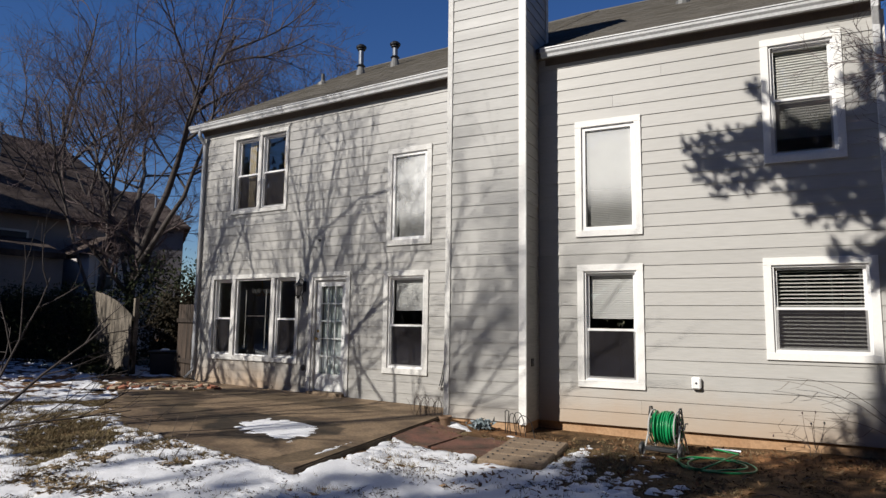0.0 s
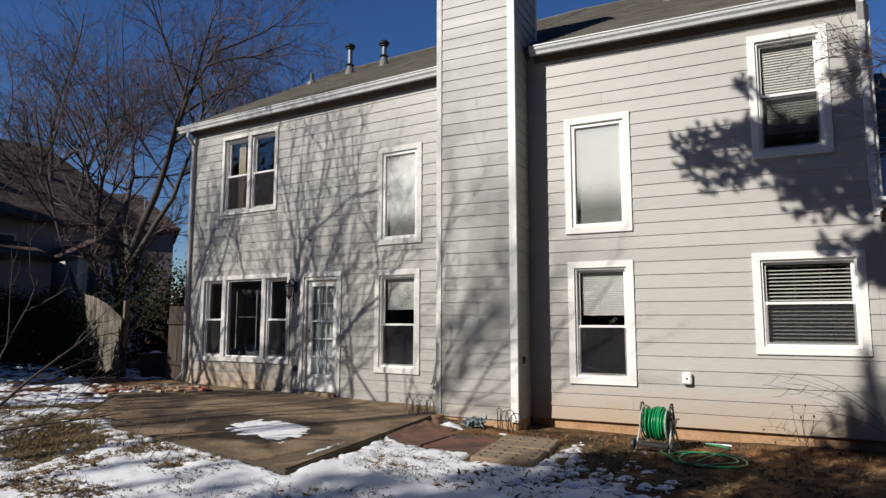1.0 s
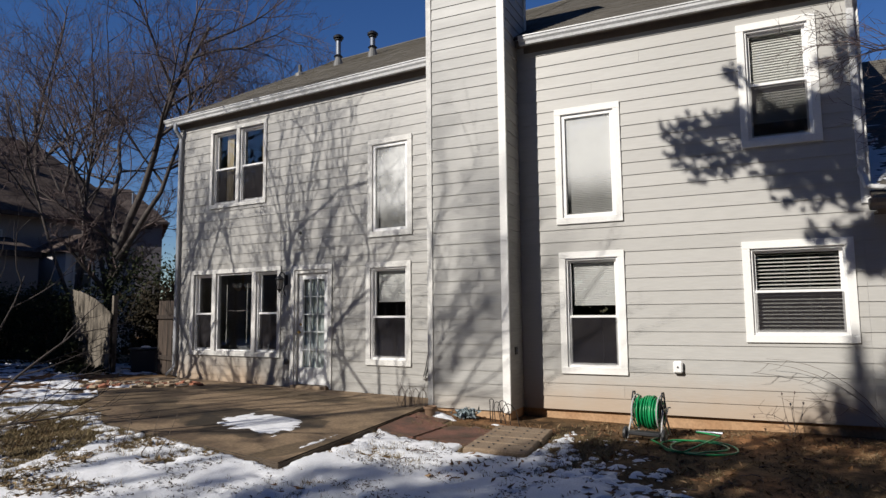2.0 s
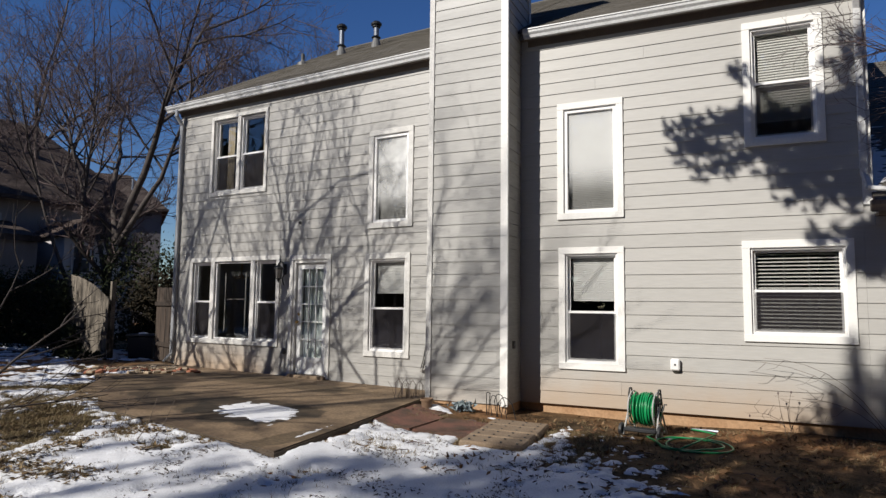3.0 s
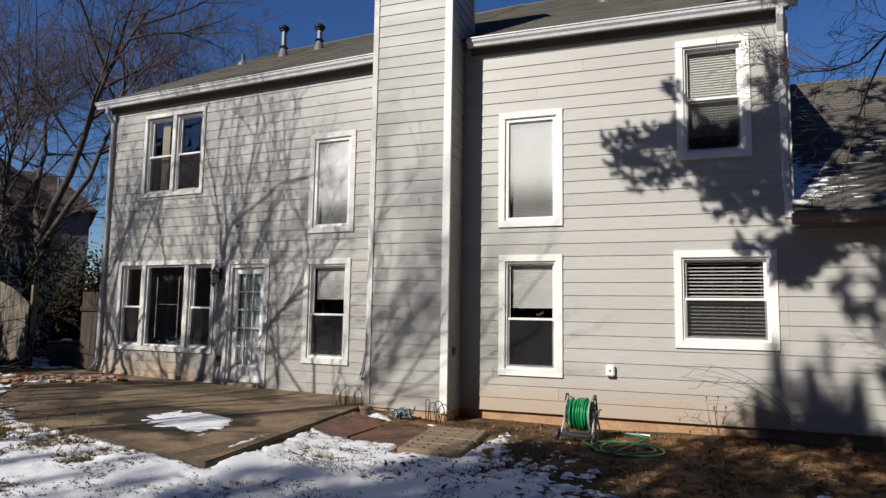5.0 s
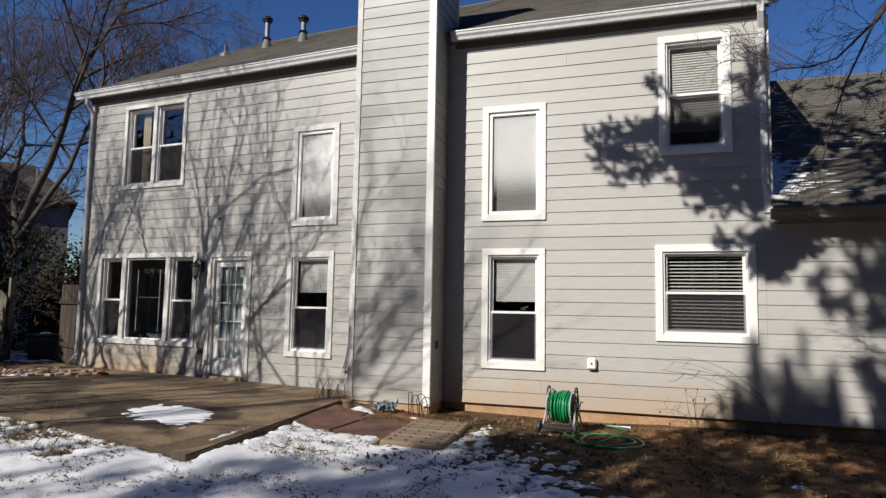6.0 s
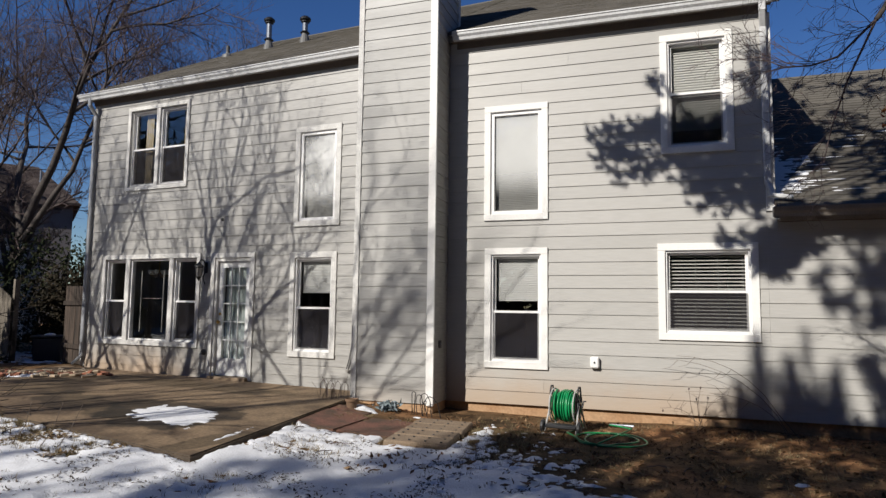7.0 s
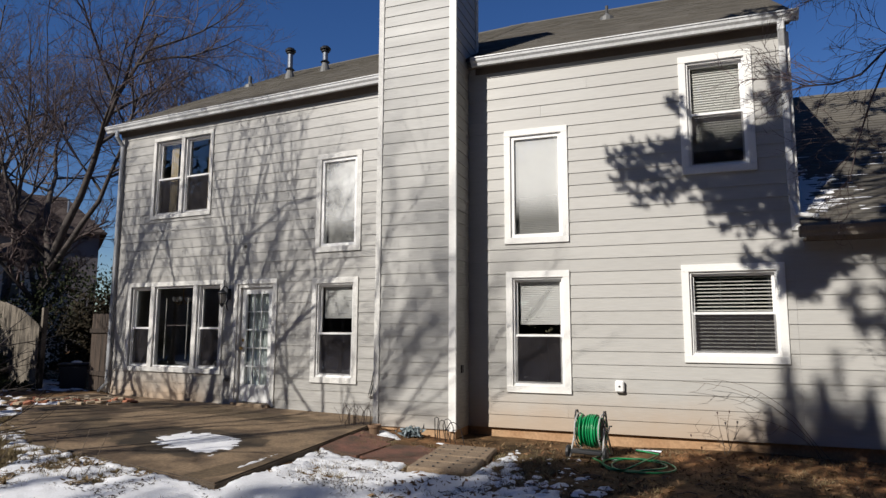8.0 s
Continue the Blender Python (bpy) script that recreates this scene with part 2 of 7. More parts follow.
def ground_material():
    m = bpy.data.materials.new("clay_soil_and_dead_grass")
    m.use_nodes = True
    n, l = m.node_tree.nodes, m.node_tree.links
    b = n["Principled BSDF"]
    b.inputs["Roughness"].default_value = 0.95
    b.inputs["Specular IOR Level"].default_value = 0.15
    g = n.new("ShaderNodeNewGeometry")
    a, c, f = (n.new("ShaderNodeTexNoise") for _ in range(3))
    for t, s in ((a, 0.7), (c, 4.5), (f, 45.0)):
        t.inputs["Scale"].default_value = s
        t.inputs["Detail"].default_value = 8
        l.new(g.outputs["Position"], t.inputs["Vector"])
    r1 = n.new("ShaderNodeValToRGB")
    e = r1.color_ramp.elements
    e[0].position, e[1].position = 0.36, 0.66
    e[0].color, e[1].color = (0.070, 0.048, 0.028, 1), (0.225, 0.115, 0.056, 1)
    e.new(0.5).color = (0.135, 0.082, 0.044, 1)
    l.new(a.outputs["Fac"], r1.inputs["Fac"])
    r2 = n.new("ShaderNodeValToRGB")
    e = r2.color_ramp.elements
    e[0].position, e[1].position = 0.35, 0.62
    e[0].color, e[1].color = (0.45, 0.42, 0.36, 1), (1.35, 1.3, 1.2, 1)
    l.new(c.outputs["Fac"], r2.inputs["Fac"])
    r3 = n.new("ShaderNodeValToRGB")
    e = r3.color_ramp.elements
    e[0].position, e[1].position = 0.3, 0.7
    e[0].color, e[1].color = (0.6, 0.6, 0.6, 1), (1.35, 1.35, 1.35, 1)
    l.new(f.outputs["Fac"], r3.inputs["Fac"])
    m1, m2 = n.new("ShaderNodeMix"), n.new("ShaderNodeMix")
    for mm in (m1, m2):
        mm.data_type, mm.blend_type = "RGBA", "MULTIPLY"
        mm.inputs[0].default_value = 1.0
    l.new(r1.outputs["Color"], m1.inputs[6])
    l.new(r2.outputs["Color"], m1.inputs[7])
    l.new(m1.outputs[2], m2.inputs[6])
    l.new(r3.outputs["Color"], m2.inputs[7])
    l.new(m2.outputs[2], b.inputs["Base Color"])
    bp = n.new("ShaderNodeBump")
    bp.inputs["Strength"].default_value, bp.inputs["Distance"].default_value = 0.6, 0.02
    l.new(f.outputs["Fac"], bp.inputs["Height"])
    l.new(bp.outputs["Normal"], b.inputs["Normal"])
    return m


DIRT = ground_material()


def damp_stain(m, cx, cy, turn, rx, ry, dark):
    """A wet patch of ragged outline where meltwater soaks in."""
    n, l = m.node_tree.nodes, m.node_tree.links
    b = n["Principled BSDF"]
    old = b.inputs["Base Color"].links[0].from_socket
    g, mp, ln, no, ad, rp, mx = (n.new("ShaderNode" + k) for k in ("NewGeometry", "Mapping", "VectorMath", "TexNoise", "Math", "ValToRGB", "Mix"))
    mp.vector_type = "TEXTURE"
    mp.inputs["Location"].default_value = (cx, cy, 0)
    mp.inputs["Rotation"].default_value = (0, 0, turn)
    mp.inputs["Scale"].default_value = (rx, ry, 1000)
    ln.operation = "LENGTH"
    no.inputs["Scale"].default_value, no.inputs["Detail"].default_value = 1.9, 5
    ad.operation = "MULTIPLY_ADD"
    ad.inputs[1].default_value = 1.5
    rp.color_ramp.elements[0].position, rp.color_ramp.elements[1].position = 0.80, 0.86
    rp.color_ramp.elements[0].color, rp.color_ramp.elements[1].color = (dark, dark, dark * 0.95, 1), (1, 1, 1, 1)
    half = n.new("ShaderNodeMath")
    half.operation = "MULTIPLY"
    half.inputs[1].default_value = 0.5
    mx.data_type, mx.blend_type = "RGBA", "MULTIPLY"
    mx.inputs[0].default_value = 1.0
    l.new(g.outputs["Position"], mp.inputs["Vector"])
    l.new(mp.outputs["Vector"], ln.inputs[0])
    l.new(g.outputs["Position"], no.inputs["Vector"])
    l.new(no.outputs["Fac"], ad.inputs[0])
    l.new(ln.outputs["Value"], ad.inputs[2])
    l.new(ad.outputs[0], half.inputs[0])
    l.new(half.outputs[0], rp.inputs["Fac"])
    l.new(old, mx.inputs[6])
    l.new(rp.outputs["Color"], mx.inputs[7])
    l.new(mx.outputs[2], b.inputs["Base Color"])


def clay_splash(m, z_low, z_high, x_full, x_none, strength):
    """Red clay splashed up by rain: strongest at the foot of the boards, ragged and thinning out upwards."""
    n, l = m.node_tree.nodes, m.node_tree.links
    b = n["Principled BSDF"]
    old = b.inputs["Base Color"].links[0].from_socket
    g, xyz, no, ad, up, across, mu, mx = (n.new("ShaderNode" + k) for k in ("NewGeometry", "SeparateXYZ", "TexNoise", "Math", "MapRange", "MapRange", "Math", "Mix"))
    no.inputs["Scale"].default_value, no.inputs["Detail"].default_value = 1.6, 6
    ad.operation, mu.operation = "MULTIPLY_ADD", "MULTIPLY"
    ad.inputs[1].default_value = -0.55
    up.interpolation_type = across.interpolation_type = "SMOOTHSTEP"
    for node, a, c, top in ((up, z_low - 0.28, z_high - 0.28, strength), (across, x_full, x_none, 1.0)):
        node.inputs["From Min"].default_value, node.inputs["From Max"].default_value = a, c
        node.inputs["To Min"].default_value, node.inputs["To Max"].default_value = top, 0.0
    mx.data_type = "RGBA"
    mx.inputs[7].default_value = (0.40, 0.275, 0.17, 1)
    l.new(g.outputs["Position"], xyz.inputs[0])
    l.new(g.outputs["Position"], no.inputs["Vector"])
    l.new(no.outputs["Fac"], ad.inputs[0])
    l.new(xyz.outputs["Z"], ad.inputs[2])
    l.new(ad.outputs[0], up.inputs["Value"])
    l.new(xyz.outputs["X"], across.inputs["Value"])
    l.new(up.outputs[0], mu.inputs[0])
    l.new(across.outputs[0], mu.inputs[1])
    l.new(mu.outputs[0], mx.inputs[0])
    l.new(old, mx.inputs[6])
    l.new(mx.outputs[2], b.inputs["Base Color"])


clay_splash(SIDING, 0.25, 0.95, 0.6, 2.2, 0.62)
clay_splash(SIDING_OLD_SHADED, 0.30, 1.05, -8.6, -7.3, 0.75)
clay_splash(SIDING_MID, 0.20, 0.75, -4.0, -2.0, 0.25)
damp_stain(CONCRETE, -5.5, -2.80, -0.40, 1.30, 0.74, 0.30)
damp_stain(CONCRETE, -7.0, -2.65, -0.45, 1.3, 0.45, 0.48)
damp_stain(CONCRETE, -8.9, -1.6, -0.6, 1.3, 0.6, 0.62)
# along the wall: wet concrete, painted darker still for the dappled shade
damp_stain(CONCRETE, -6.9, -0.55, -0.09, 2.4, 0.42, 0.6)
damp_stain(CONCRETE, -4.1, -4.0, 1.4, 0.8, 0.22, 0.55)

# ---- building helpers ----
HINGE = Matrix.Translation((-3.5, 0, 0)) @ Matrix.Rotation(radians(-5), 4, "Z") @ Matrix.Translation((3.5, 0, 0))
EYE4 = Matrix.Identity(4)


def lx(x):
    """Along the patio side's wall, from its plan x."""
    return -3.5 + (x + 3.5) / math.cos(radians(5))


def box(bm, x0, x1, y0, y1, z0, z1, bevel=0.0):
    made = bmesh.ops.create_cube(bm, size=1.0, matrix=Matrix.Translation(((x0 + x1) / 2, (y0 + y1) / 2, (z0 + z1) / 2))
                                 @ Matrix.Diagonal((abs(x1 - x0), abs(y1 - y0), abs(z1 - z0), 1)))
    if bevel:
        es = list({e for v in made["verts"] for e in v.link_edges})
        bmesh.ops.bevel(bm, geom=es, offset=bevel, segments=1, affect="EDGES", profile=0.5)
    return bm


def boxes(*rows, bevel=0.0):
    bm = bmesh.new()
    for r in rows:
        box(bm, *r, bevel=bevel)
    return bm


def tube(bm, pts, radii, n=8, caps=True):
    """A round bar along points."""
    pts = [Vector(p) for p in pts]
    if not hasattr(radii, "__len__"):
        radii = [radii] * len(pts)
    rings = []
    side = None
    for i, p in enumerate(pts):
        d = (pts[min(i + 1, len(pts) - 1)] - pts[max(i - 1, 0)]).normalized()
        if side is None:
            side = d.orthogonal().normalized()
        else:
            side = (side - d * side.dot(d)).normalized()
        up = d.cross(side)
        rings.append([bm.verts.new(p + radii[i] * (math.cos(2 * math.pi * k / n) * side + math.sin(2 * math.pi * k / n) * up)) for k in range(n)])
    for a, b in zip(rings, rings[1:]):
        for k in range(n):
            bm.faces.new((a[k], a[(k + 1) % n], b[(k + 1) % n], b[k]))
    if caps:
        bm.faces.new(rings[0][::-1])
        bm.faces.new(rings[-1])
    return bm


def tubes(*rows, n=8):
    bm = bmesh.new()
    for pts, r in rows:
        tube(bm, pts, r, n)
    return bm


def lathe(profile, n=20, centre=(0, 0, 0)):
    """A turned shape from (radius, height) pairs."""
    bm = bmesh.new()
    rings = [[bm.verts.new((centre[0] + r * math.cos(2 * math.pi * k / n), centre[1] + r * math.sin(2 * math.pi * k / n), centre[2] + z)) for k in range(n)]
             for r, z in profile]
    for a, b in zip(rings, rings[1:]):
        for k in range(n):
            bm.faces.new((a[k], a[(k + 1) % n], b[(k + 1) % n], b[k]))
    bm.faces.new(rings[0][::-1])
    bm.faces.new(rings[-1])
    return bm


def extrude_profile(pts, x0, x1):
    """A (y, z) outline drawn out along x."""
    bm = bmesh.new()
    a = [bm.verts.new((x0, y, z)) for y, z in pts]
    b = [bm.verts.new((x1, y, z)) for y, z in pts]
    for k in range(len(pts)):
        j = (k + 1) % len(pts)
        bm.faces.new((a[k], a[j], b[j], b[k]))
    bm.faces.new(a[::-1])
    bm.faces.new(b)
    bmesh.ops.recalc_face_normals(bm, faces=bm.faces)
    return bm


def as_mesh(name, bm, material, smooth=False):
    me = bpy.data.meshes.new(name)
    bm.to_mesh(me)
    bm.free()
    me.materials.append(material)
    if smooth:
        for p in me.polygons:
            p.use_smooth = True
    return me


def thing(name, label, category, kind="", group="", m=EYE4, bm=None, material=None, smooth=False):
    ob = new(name, as_mesh(name, bm, material, smooth) if bm is not None else None)
    ob.matrix_world = m
    return tagged(ob, label, category, group, kind)


def part(name, bm, material, parent, label="", smooth=False):
    ob = new(name, as_mesh(name, bm, material, smooth))
    ob.parent = parent
    return tagged(ob, label)


def raw_mesh(name, verts, faces, material, smooth=False):
    me = bpy.data.meshes.new(name)
    me.from_pydata(verts, [], faces)
    me.materials.append(material)
    if smooth:
        me.polygons.foreach_set("use_smooth", [True] * len(me.polygons))
    me.update()
    return me


# ---- ground ----
def smooth01(a, b, x):
    t = min(1.0, max(0.0, (x - a) / (b - a)))
    return t * t * (3 - 2 * t)


def ground_z(x, y):
    z = 0.125 + 0.17 * smooth01(-2.2, -4.6, x) + 0.05 * smooth01(-4.5, -9, x)
    z -= 0.16 * smooth01(-3.5, -9, y) * (1 - smooth01(-6, -12, x))
    if -20 < x < 8 and -12 < y < 8:
        z += 0.03 * noise.noise((x * 0.6, y * 0.6, 0)) + 0.014 * noise.noise((x * 2.6, y * 2.6, 3))
    if x > -11 and y > 0.05:
        z -= 0.25 * smooth01(0.05, 0.5, y - 0.0875 * max(0, -x - 3.5))
    return z


def axis_steps(fine0, fine1, step, far):
    inner = list(np.arange(fine0, fine1, step))
    low, high, d, a, b = [], [], step, fine0, fine1
    while a > -far:
        d *= 1.35
        a -= d
        low.append(a)
    d = step
    while b < far:
        d *= 1.35
        b += d
        high.append(b)
    return low[::-1] + inner + [fine1] + high


def sheet(xs, ys, height):
    verts = [(x, y, height(x, y)) for y in ys for x in xs]
    nx = len(xs)
    faces = [(j * nx + i, j * nx + i + 1, (j + 1) * nx + i + 1, (j + 1) * nx + i) for j in range(len(ys) - 1) for i in range(nx - 1)]
    return verts, faces


gv, gf = sheet(axis_steps(-14, 4, 0.08, 2500), axis_steps(-6, 0.2, 0.06, 2500), ground_z)
ground = new("ground", raw_mesh("ground", gv, gf, DIRT, True))
tagged(ground, "bare red clay soil with dead grass and leaf litter", "ground", kind="structure")


def patio_z(x):
    return 0.315 + 0.013 * (-x - 4.2)


PATIO = [(-4.13, -0.6), (-3.79, -4.40), (-8.15, -3.44), (-9.5, -1.95), (-11.0, -0.9), (-11.0, 0.6), (-4.13, 0.06)]


def inside_patio(x, y, grow=0.0):
    right = -4.14 + 0.35 * (-0.6 - y) / 3.80
    front = -4.40 + (-x - 3.79) * 0.22
    left = min((x + 8.15) * 0.754 + (y + 3.5) * 0.657, (x + 9.5) * 0.573 + (y + 1.95) * 0.819)
    return min(right + grow - x, y - front + grow, left + grow, x + 11.0 + grow)


def snow_depth(x, y):
    """Above zero where snow lies, in metres of edge distance, broken up by noise."""
    edge = -1.98 + 0.58 * (-1.2 - y) if y > -2.6 else -1.17 + 1.0 * (-2.6 - y)
    edge = min(edge, 1.2 + 2.5 * smooth01(-9, -14, y) + 0.8 * math.sin(y * 0.9))
    m = (edge - x) * 0.8
    m = min(m, (-1.75 + 0.15 * (x + 2.5) - y) * 1.3 if x > -4.4 else 9)
    if y > -1.9 and x > -4.4:
        m = max(m, 0.42 - 2.2 * math.hypot((x + 1.92) * 1.9, (y + 1.55) * 0.62))
    m = min(m, 0.9)
    u, v = (x + 7.35) * 0.86 - (y + 4.25) * 0.51, (x + 7.35) * 0.51 + (y + 4.25) * 0.86
    bare = 1.2 - math.hypot(u / 1.15, v / 0.38)
    u, v = (x + 9.3) * 0.86 + (y + 2.75) * 0.5, (y + 2.75) * 0.86 - (x + 9.3) * 0.5
    bare = max(bare, 1.1 - math.hypot(u / 1.3, v / 0.30))
    m = min(m, 0.35 - 0.9 * bare) if bare > -0.2 else m
    if x < -8.6 and y > -2.6:
        m = min(m, 0.55 - 0.75 * smooth01(-13.2, -11.2, x) * smooth01(-1.2, 0.4, y))
    if x < -9.5 and y > -1.5:
        m -= 0.25 * smooth01(-9.5, -11.5, x)
    p = inside_patio(x, y)
    if -4.12 < x < -2.66 and -2.42 - 0.1 * math.sin(x * 5) < y < -1.0:
        return -1
    if p > -0.04 or (-2.84 < x < -2.02 and -2.60 < y < -1.08 + 0.08 * math.sin(x * 11)):
        return -1
    n = 0.36 * noise.noise((x * 1.1, y * 1.1, 7)) + 0.34 * noise.noise((x * 4.0, y * 4.0, 2)) + 0.42 * noise.noise((x * 10, y * 13, 5)) + 0.22 * noise.noise((x * 21, y * 25, 15))
    far = smooth01(-4.4, -7.6, x)
    return m * 0.5 + n * (1.15 + 0.3 * far) - 0.09 - 0.21 * far


def snow_sheet(xs, ys, base, depth, thick=0.028):
    nx = len(xs)
    d = [[depth(x, y) for x in xs] for y in ys]
    verts, faces, index = [], [], {}
    for j in range(len(ys) - 1):
        for i in range(nx - 1):
            if max(d[j][i], d[j][i + 1], d[j + 1][i], d[j + 1][i + 1]) > 0:
                q = []
                for jj, ii in ((j, i), (j, i + 1), (j + 1, i + 1), (j + 1, i)):
                    if (jj, ii) not in index:
                        index[jj, ii] = len(verts)
                        x, y = xs[ii], ys[jj]
                        verts.append((x, y, base(x, y) + max(-0.02, min(thick, d[jj][ii] * 0.14)) + 0.007 * noise.noise((x * 14, y * 14, 9)) + 0.013 * noise.noise((x * 4.6, y * 4.6, 19))))
                    q.append(index[jj, ii])
                faces.append(q)
    return verts, faces


sv, sf = snow_sheet(list(np.arange(-30, -9, 0.13)) + list(np.arange(-9, -0.4, 0.034)) + list(np.arange(-0.4, 6, 0.1)), list(np.arange(-22, -6.4, 0.16)) + list(np.arange(-6.4, 3.2, 0.038)), ground_z, snow_depth)
tagged(new("snow_cover", raw_mesh("snow_cover", sv, sf, SNOW, True)), "thin patchy snow melting over dead grass", "snow", kind="stuff")


def patch_depth(cx, cy, rx, ry, seed, turn=0.0):
    def depth(x, y):
        u, v = x - cx, y - cy
        u, v = u * math.cos(turn) + v * math.sin(turn), -u * math.sin(turn) + v * math.cos(turn)
        return 0.5 - 0.5 * math.hypot(u / rx, v / ry) + 0.20 * noise.noise((x * 2.4, y * 3.0, seed)) + 0.12 * noise.noise((x * 7, y * 9, seed)) + 0.07 * noise.noise((x * 18, y * 22, seed))
    return depth


def snow_patch(cx, cy, rx, ry, seed, base, turn=0.0, thick=0.02, label="small patch of old snow on brown concrete"):
    r = max(rx, ry) * 1.5
    v, f = snow_sheet(list(np.arange(cx - r, cx + r, 0.03)), list(np.arange(cy - r, cy + r, 0.03)), base, patch_depth(cx, cy, rx, ry, seed, turn), thick)
    tagged(new("snow_patch", raw_mesh("snow_patch", v, f, SNOW, True)), label, "snow", kind="stuff")


# ---- patio ----
def build_patio():
    patio = thing("patio", "brown stained concrete patio slab with damp patches", "patio", kind="structure")
    bm = bmesh.new()
    top = [bm.verts.new((x, y, patio_z(x))) for x, y in PATIO]
    low = [bm.verts.new((x, y, patio_z(x) - 0.26)) for x, y in PATIO]
    bm.faces.new(top)
    for k in range(len(top)):
        j = (k + 1) % len(top)
        bm.faces.new((top[k], low[k], low[j], top[j]))
    bmesh.ops.recalc_face_normals(bm, faces=bm.faces)
    bmesh.ops.bevel(bm, geom=[e for e in bm.edges if abs(e.verts[0].co.z - patio_z(e.verts[0].co.x)) < 1e-4 and abs(e.verts[1].co.z - patio_z(e.verts[1].co.x)) < 1e-4],
                    offset=0.015, segments=2, affect="EDGES")
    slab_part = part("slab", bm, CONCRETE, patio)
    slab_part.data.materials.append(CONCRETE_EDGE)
    # upright faces take the darker edge colour
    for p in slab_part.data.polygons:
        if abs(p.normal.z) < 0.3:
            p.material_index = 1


build_patio()
snow_patch(-5.36, -2.82, 0.80, 0.40, 6.0, lambda x, y: patio_z(x) - 0.003, turn=-0.50, thick=0.010)
snow_patch(-4.04, -3.40, 0.50, 0.030, 9.0, lambda x, y: patio_z(x) - 0.009, turn=1.66, thick=0.009, label="thin strip of snow along the patio edge")

# ---- house walls ----
EAVE, BASE_R, EXPO = 5.80, 0.275, 0.1835


def wall_panel(x0, x1, z0, z1, holes, y0=0.0, y1=0.16):
    """A wall from y0 to y1 with rectangular holes through it."""
    xs = sorted({x0, x1, *[h[0] for h in holes], *[h[1] for h in holes]})
    zs = sorted({z0, z1, *[h[2] for h in holes], *[h[3] for h in holes]})
    bm = bmesh.new()
    full = lambda i, j: 0 <= i < len(xs) - 1 and 0 <= j < len(zs) - 1 and not any(
        h[0] - 1e-6 <= xs[i] and xs[i + 1] <= h[1] + 1e-6 and h[2] - 1e-6 <= zs[j] and zs[j + 1] <= h[3] + 1e-6 for h in holes)
    vs = {}

    def v(i, j, k):
        if (i, j, k) not in vs:
            vs[i, j, k] = bm.verts.new((xs[i], y1 if k else y0, zs[j]))
        return vs[i, j, k]
    for i in range(len(xs) - 1):
        for j in range(len(zs) - 1):
            if not full(i, j):
                continue
            bm.faces.new((v(i, j, 0), v(i + 1, j, 0), v(i + 1, j + 1, 0), v(i, j + 1, 0)))
            bm.faces.new((v(i, j, 1), v(i, j + 1, 1), v(i + 1, j + 1, 1), v(i + 1, j, 1)))
            if not full(i - 1, j):
                bm.faces.new((v(i, j, 0), v(i, j + 1, 0), v(i, j + 1, 1), v(i, j, 1)))
            if not full(i + 1, j):
                bm.faces.new((v(i + 1, j, 0), v(i + 1, j, 1), v(i + 1, j + 1, 1), v(i + 1, j + 1, 0)))
            if not full(i, j - 1):
                bm.faces.new((v(i, j, 0), v(i, j, 1), v(i + 1, j, 1), v(i + 1, j, 0)))
            if not full(i, j + 1):
                bm.faces.new((v(i, j + 1, 0), v(i + 1, j + 1, 0), v(i + 1, j + 1, 1), v(i, j + 1, 1)))
    return bm


def board_mesh(x0, x1, z0, z1, face=0.0, butt=0.016, head=0.004):
    """One lap siding board: thick at its lower edge, thin at its head."""
    t = face - butt
    s = face - butt + (butt - head) * (z1 - z0) / EXPO
    verts = [(x0, face, z0), (x0, t, z0), (x0, s, z1), (x0, face, z1), (x1, face, z0), (x1, t, z0), (x1, s, z1), (x1, face, z1)]
    faces = [(0, 3, 2, 1), (4, 5, 6, 7), (1, 2, 6, 5), (0, 1, 5, 4), (2, 3, 7, 6), (0, 4, 7, 3)]
    return verts, faces


def side_boards(parent, x0, x1, z0, z1, blocks, material, seed, face=0.0, joints=True, expo=EXPO):
    """Courses of lap boards, cut round the blocks and butted where a length ends."""
    rng = random.Random(seed)
    z = z0
    while z < z1 - 0.01:
        top = min(z + expo, z1)
        runs = [(x0, x1)]
        for bx0, bx1, bz0, bz1 in blocks:
            if bz0 < top - 0.02 and bz1 > z + 0.02:
                runs = [r for a, b in runs for r in ((a, min(b, bx0)), (max(a, bx1), b)) if r[1] - r[0] > 0.01]
        out = []
        for a, b in runs:
            if joints and b - a > 2.6 and rng.random() < 0.25:
                c = a + (b - a) * rng.uniform(0.3, 0.7)
                out += [(a, c - 0.0012), (c + 0.0012, b)]
            else:
                out.append((a, b))
        for a, b in out:
            d = rng.uniform(-0.0012, 0.0012)
            ob = new("siding_board", raw_mesh("siding_board", *board_mesh(a, b, z + d, top + 0.004, face), material))
            ob.parent = parent
        for bx0, bx1, bz0, bz1 in blocks:          # strips under and over an opening that ends within the course
            for lo, hi in ((z, min(bz0, top)), (max(bz1, z), top)):
                if hi - lo > 0.012 and hi - lo < top - z - 0.012 and (abs(hi - bz0) < 1e-6 or abs(lo - bz1) < 1e-6) and bz0 < top - 0.02 and bz1 > z + 0.02:
                    v, f = board_mesh(max(bx0, x0), min(bx1, x1), lo, hi, face, butt=0.016 - 0.012 * (lo - z) / EXPO)
                    ob = new("siding_board", raw_mesh("siding_board", v, f, material))
                    ob.parent = parent
        z = top
    return parent


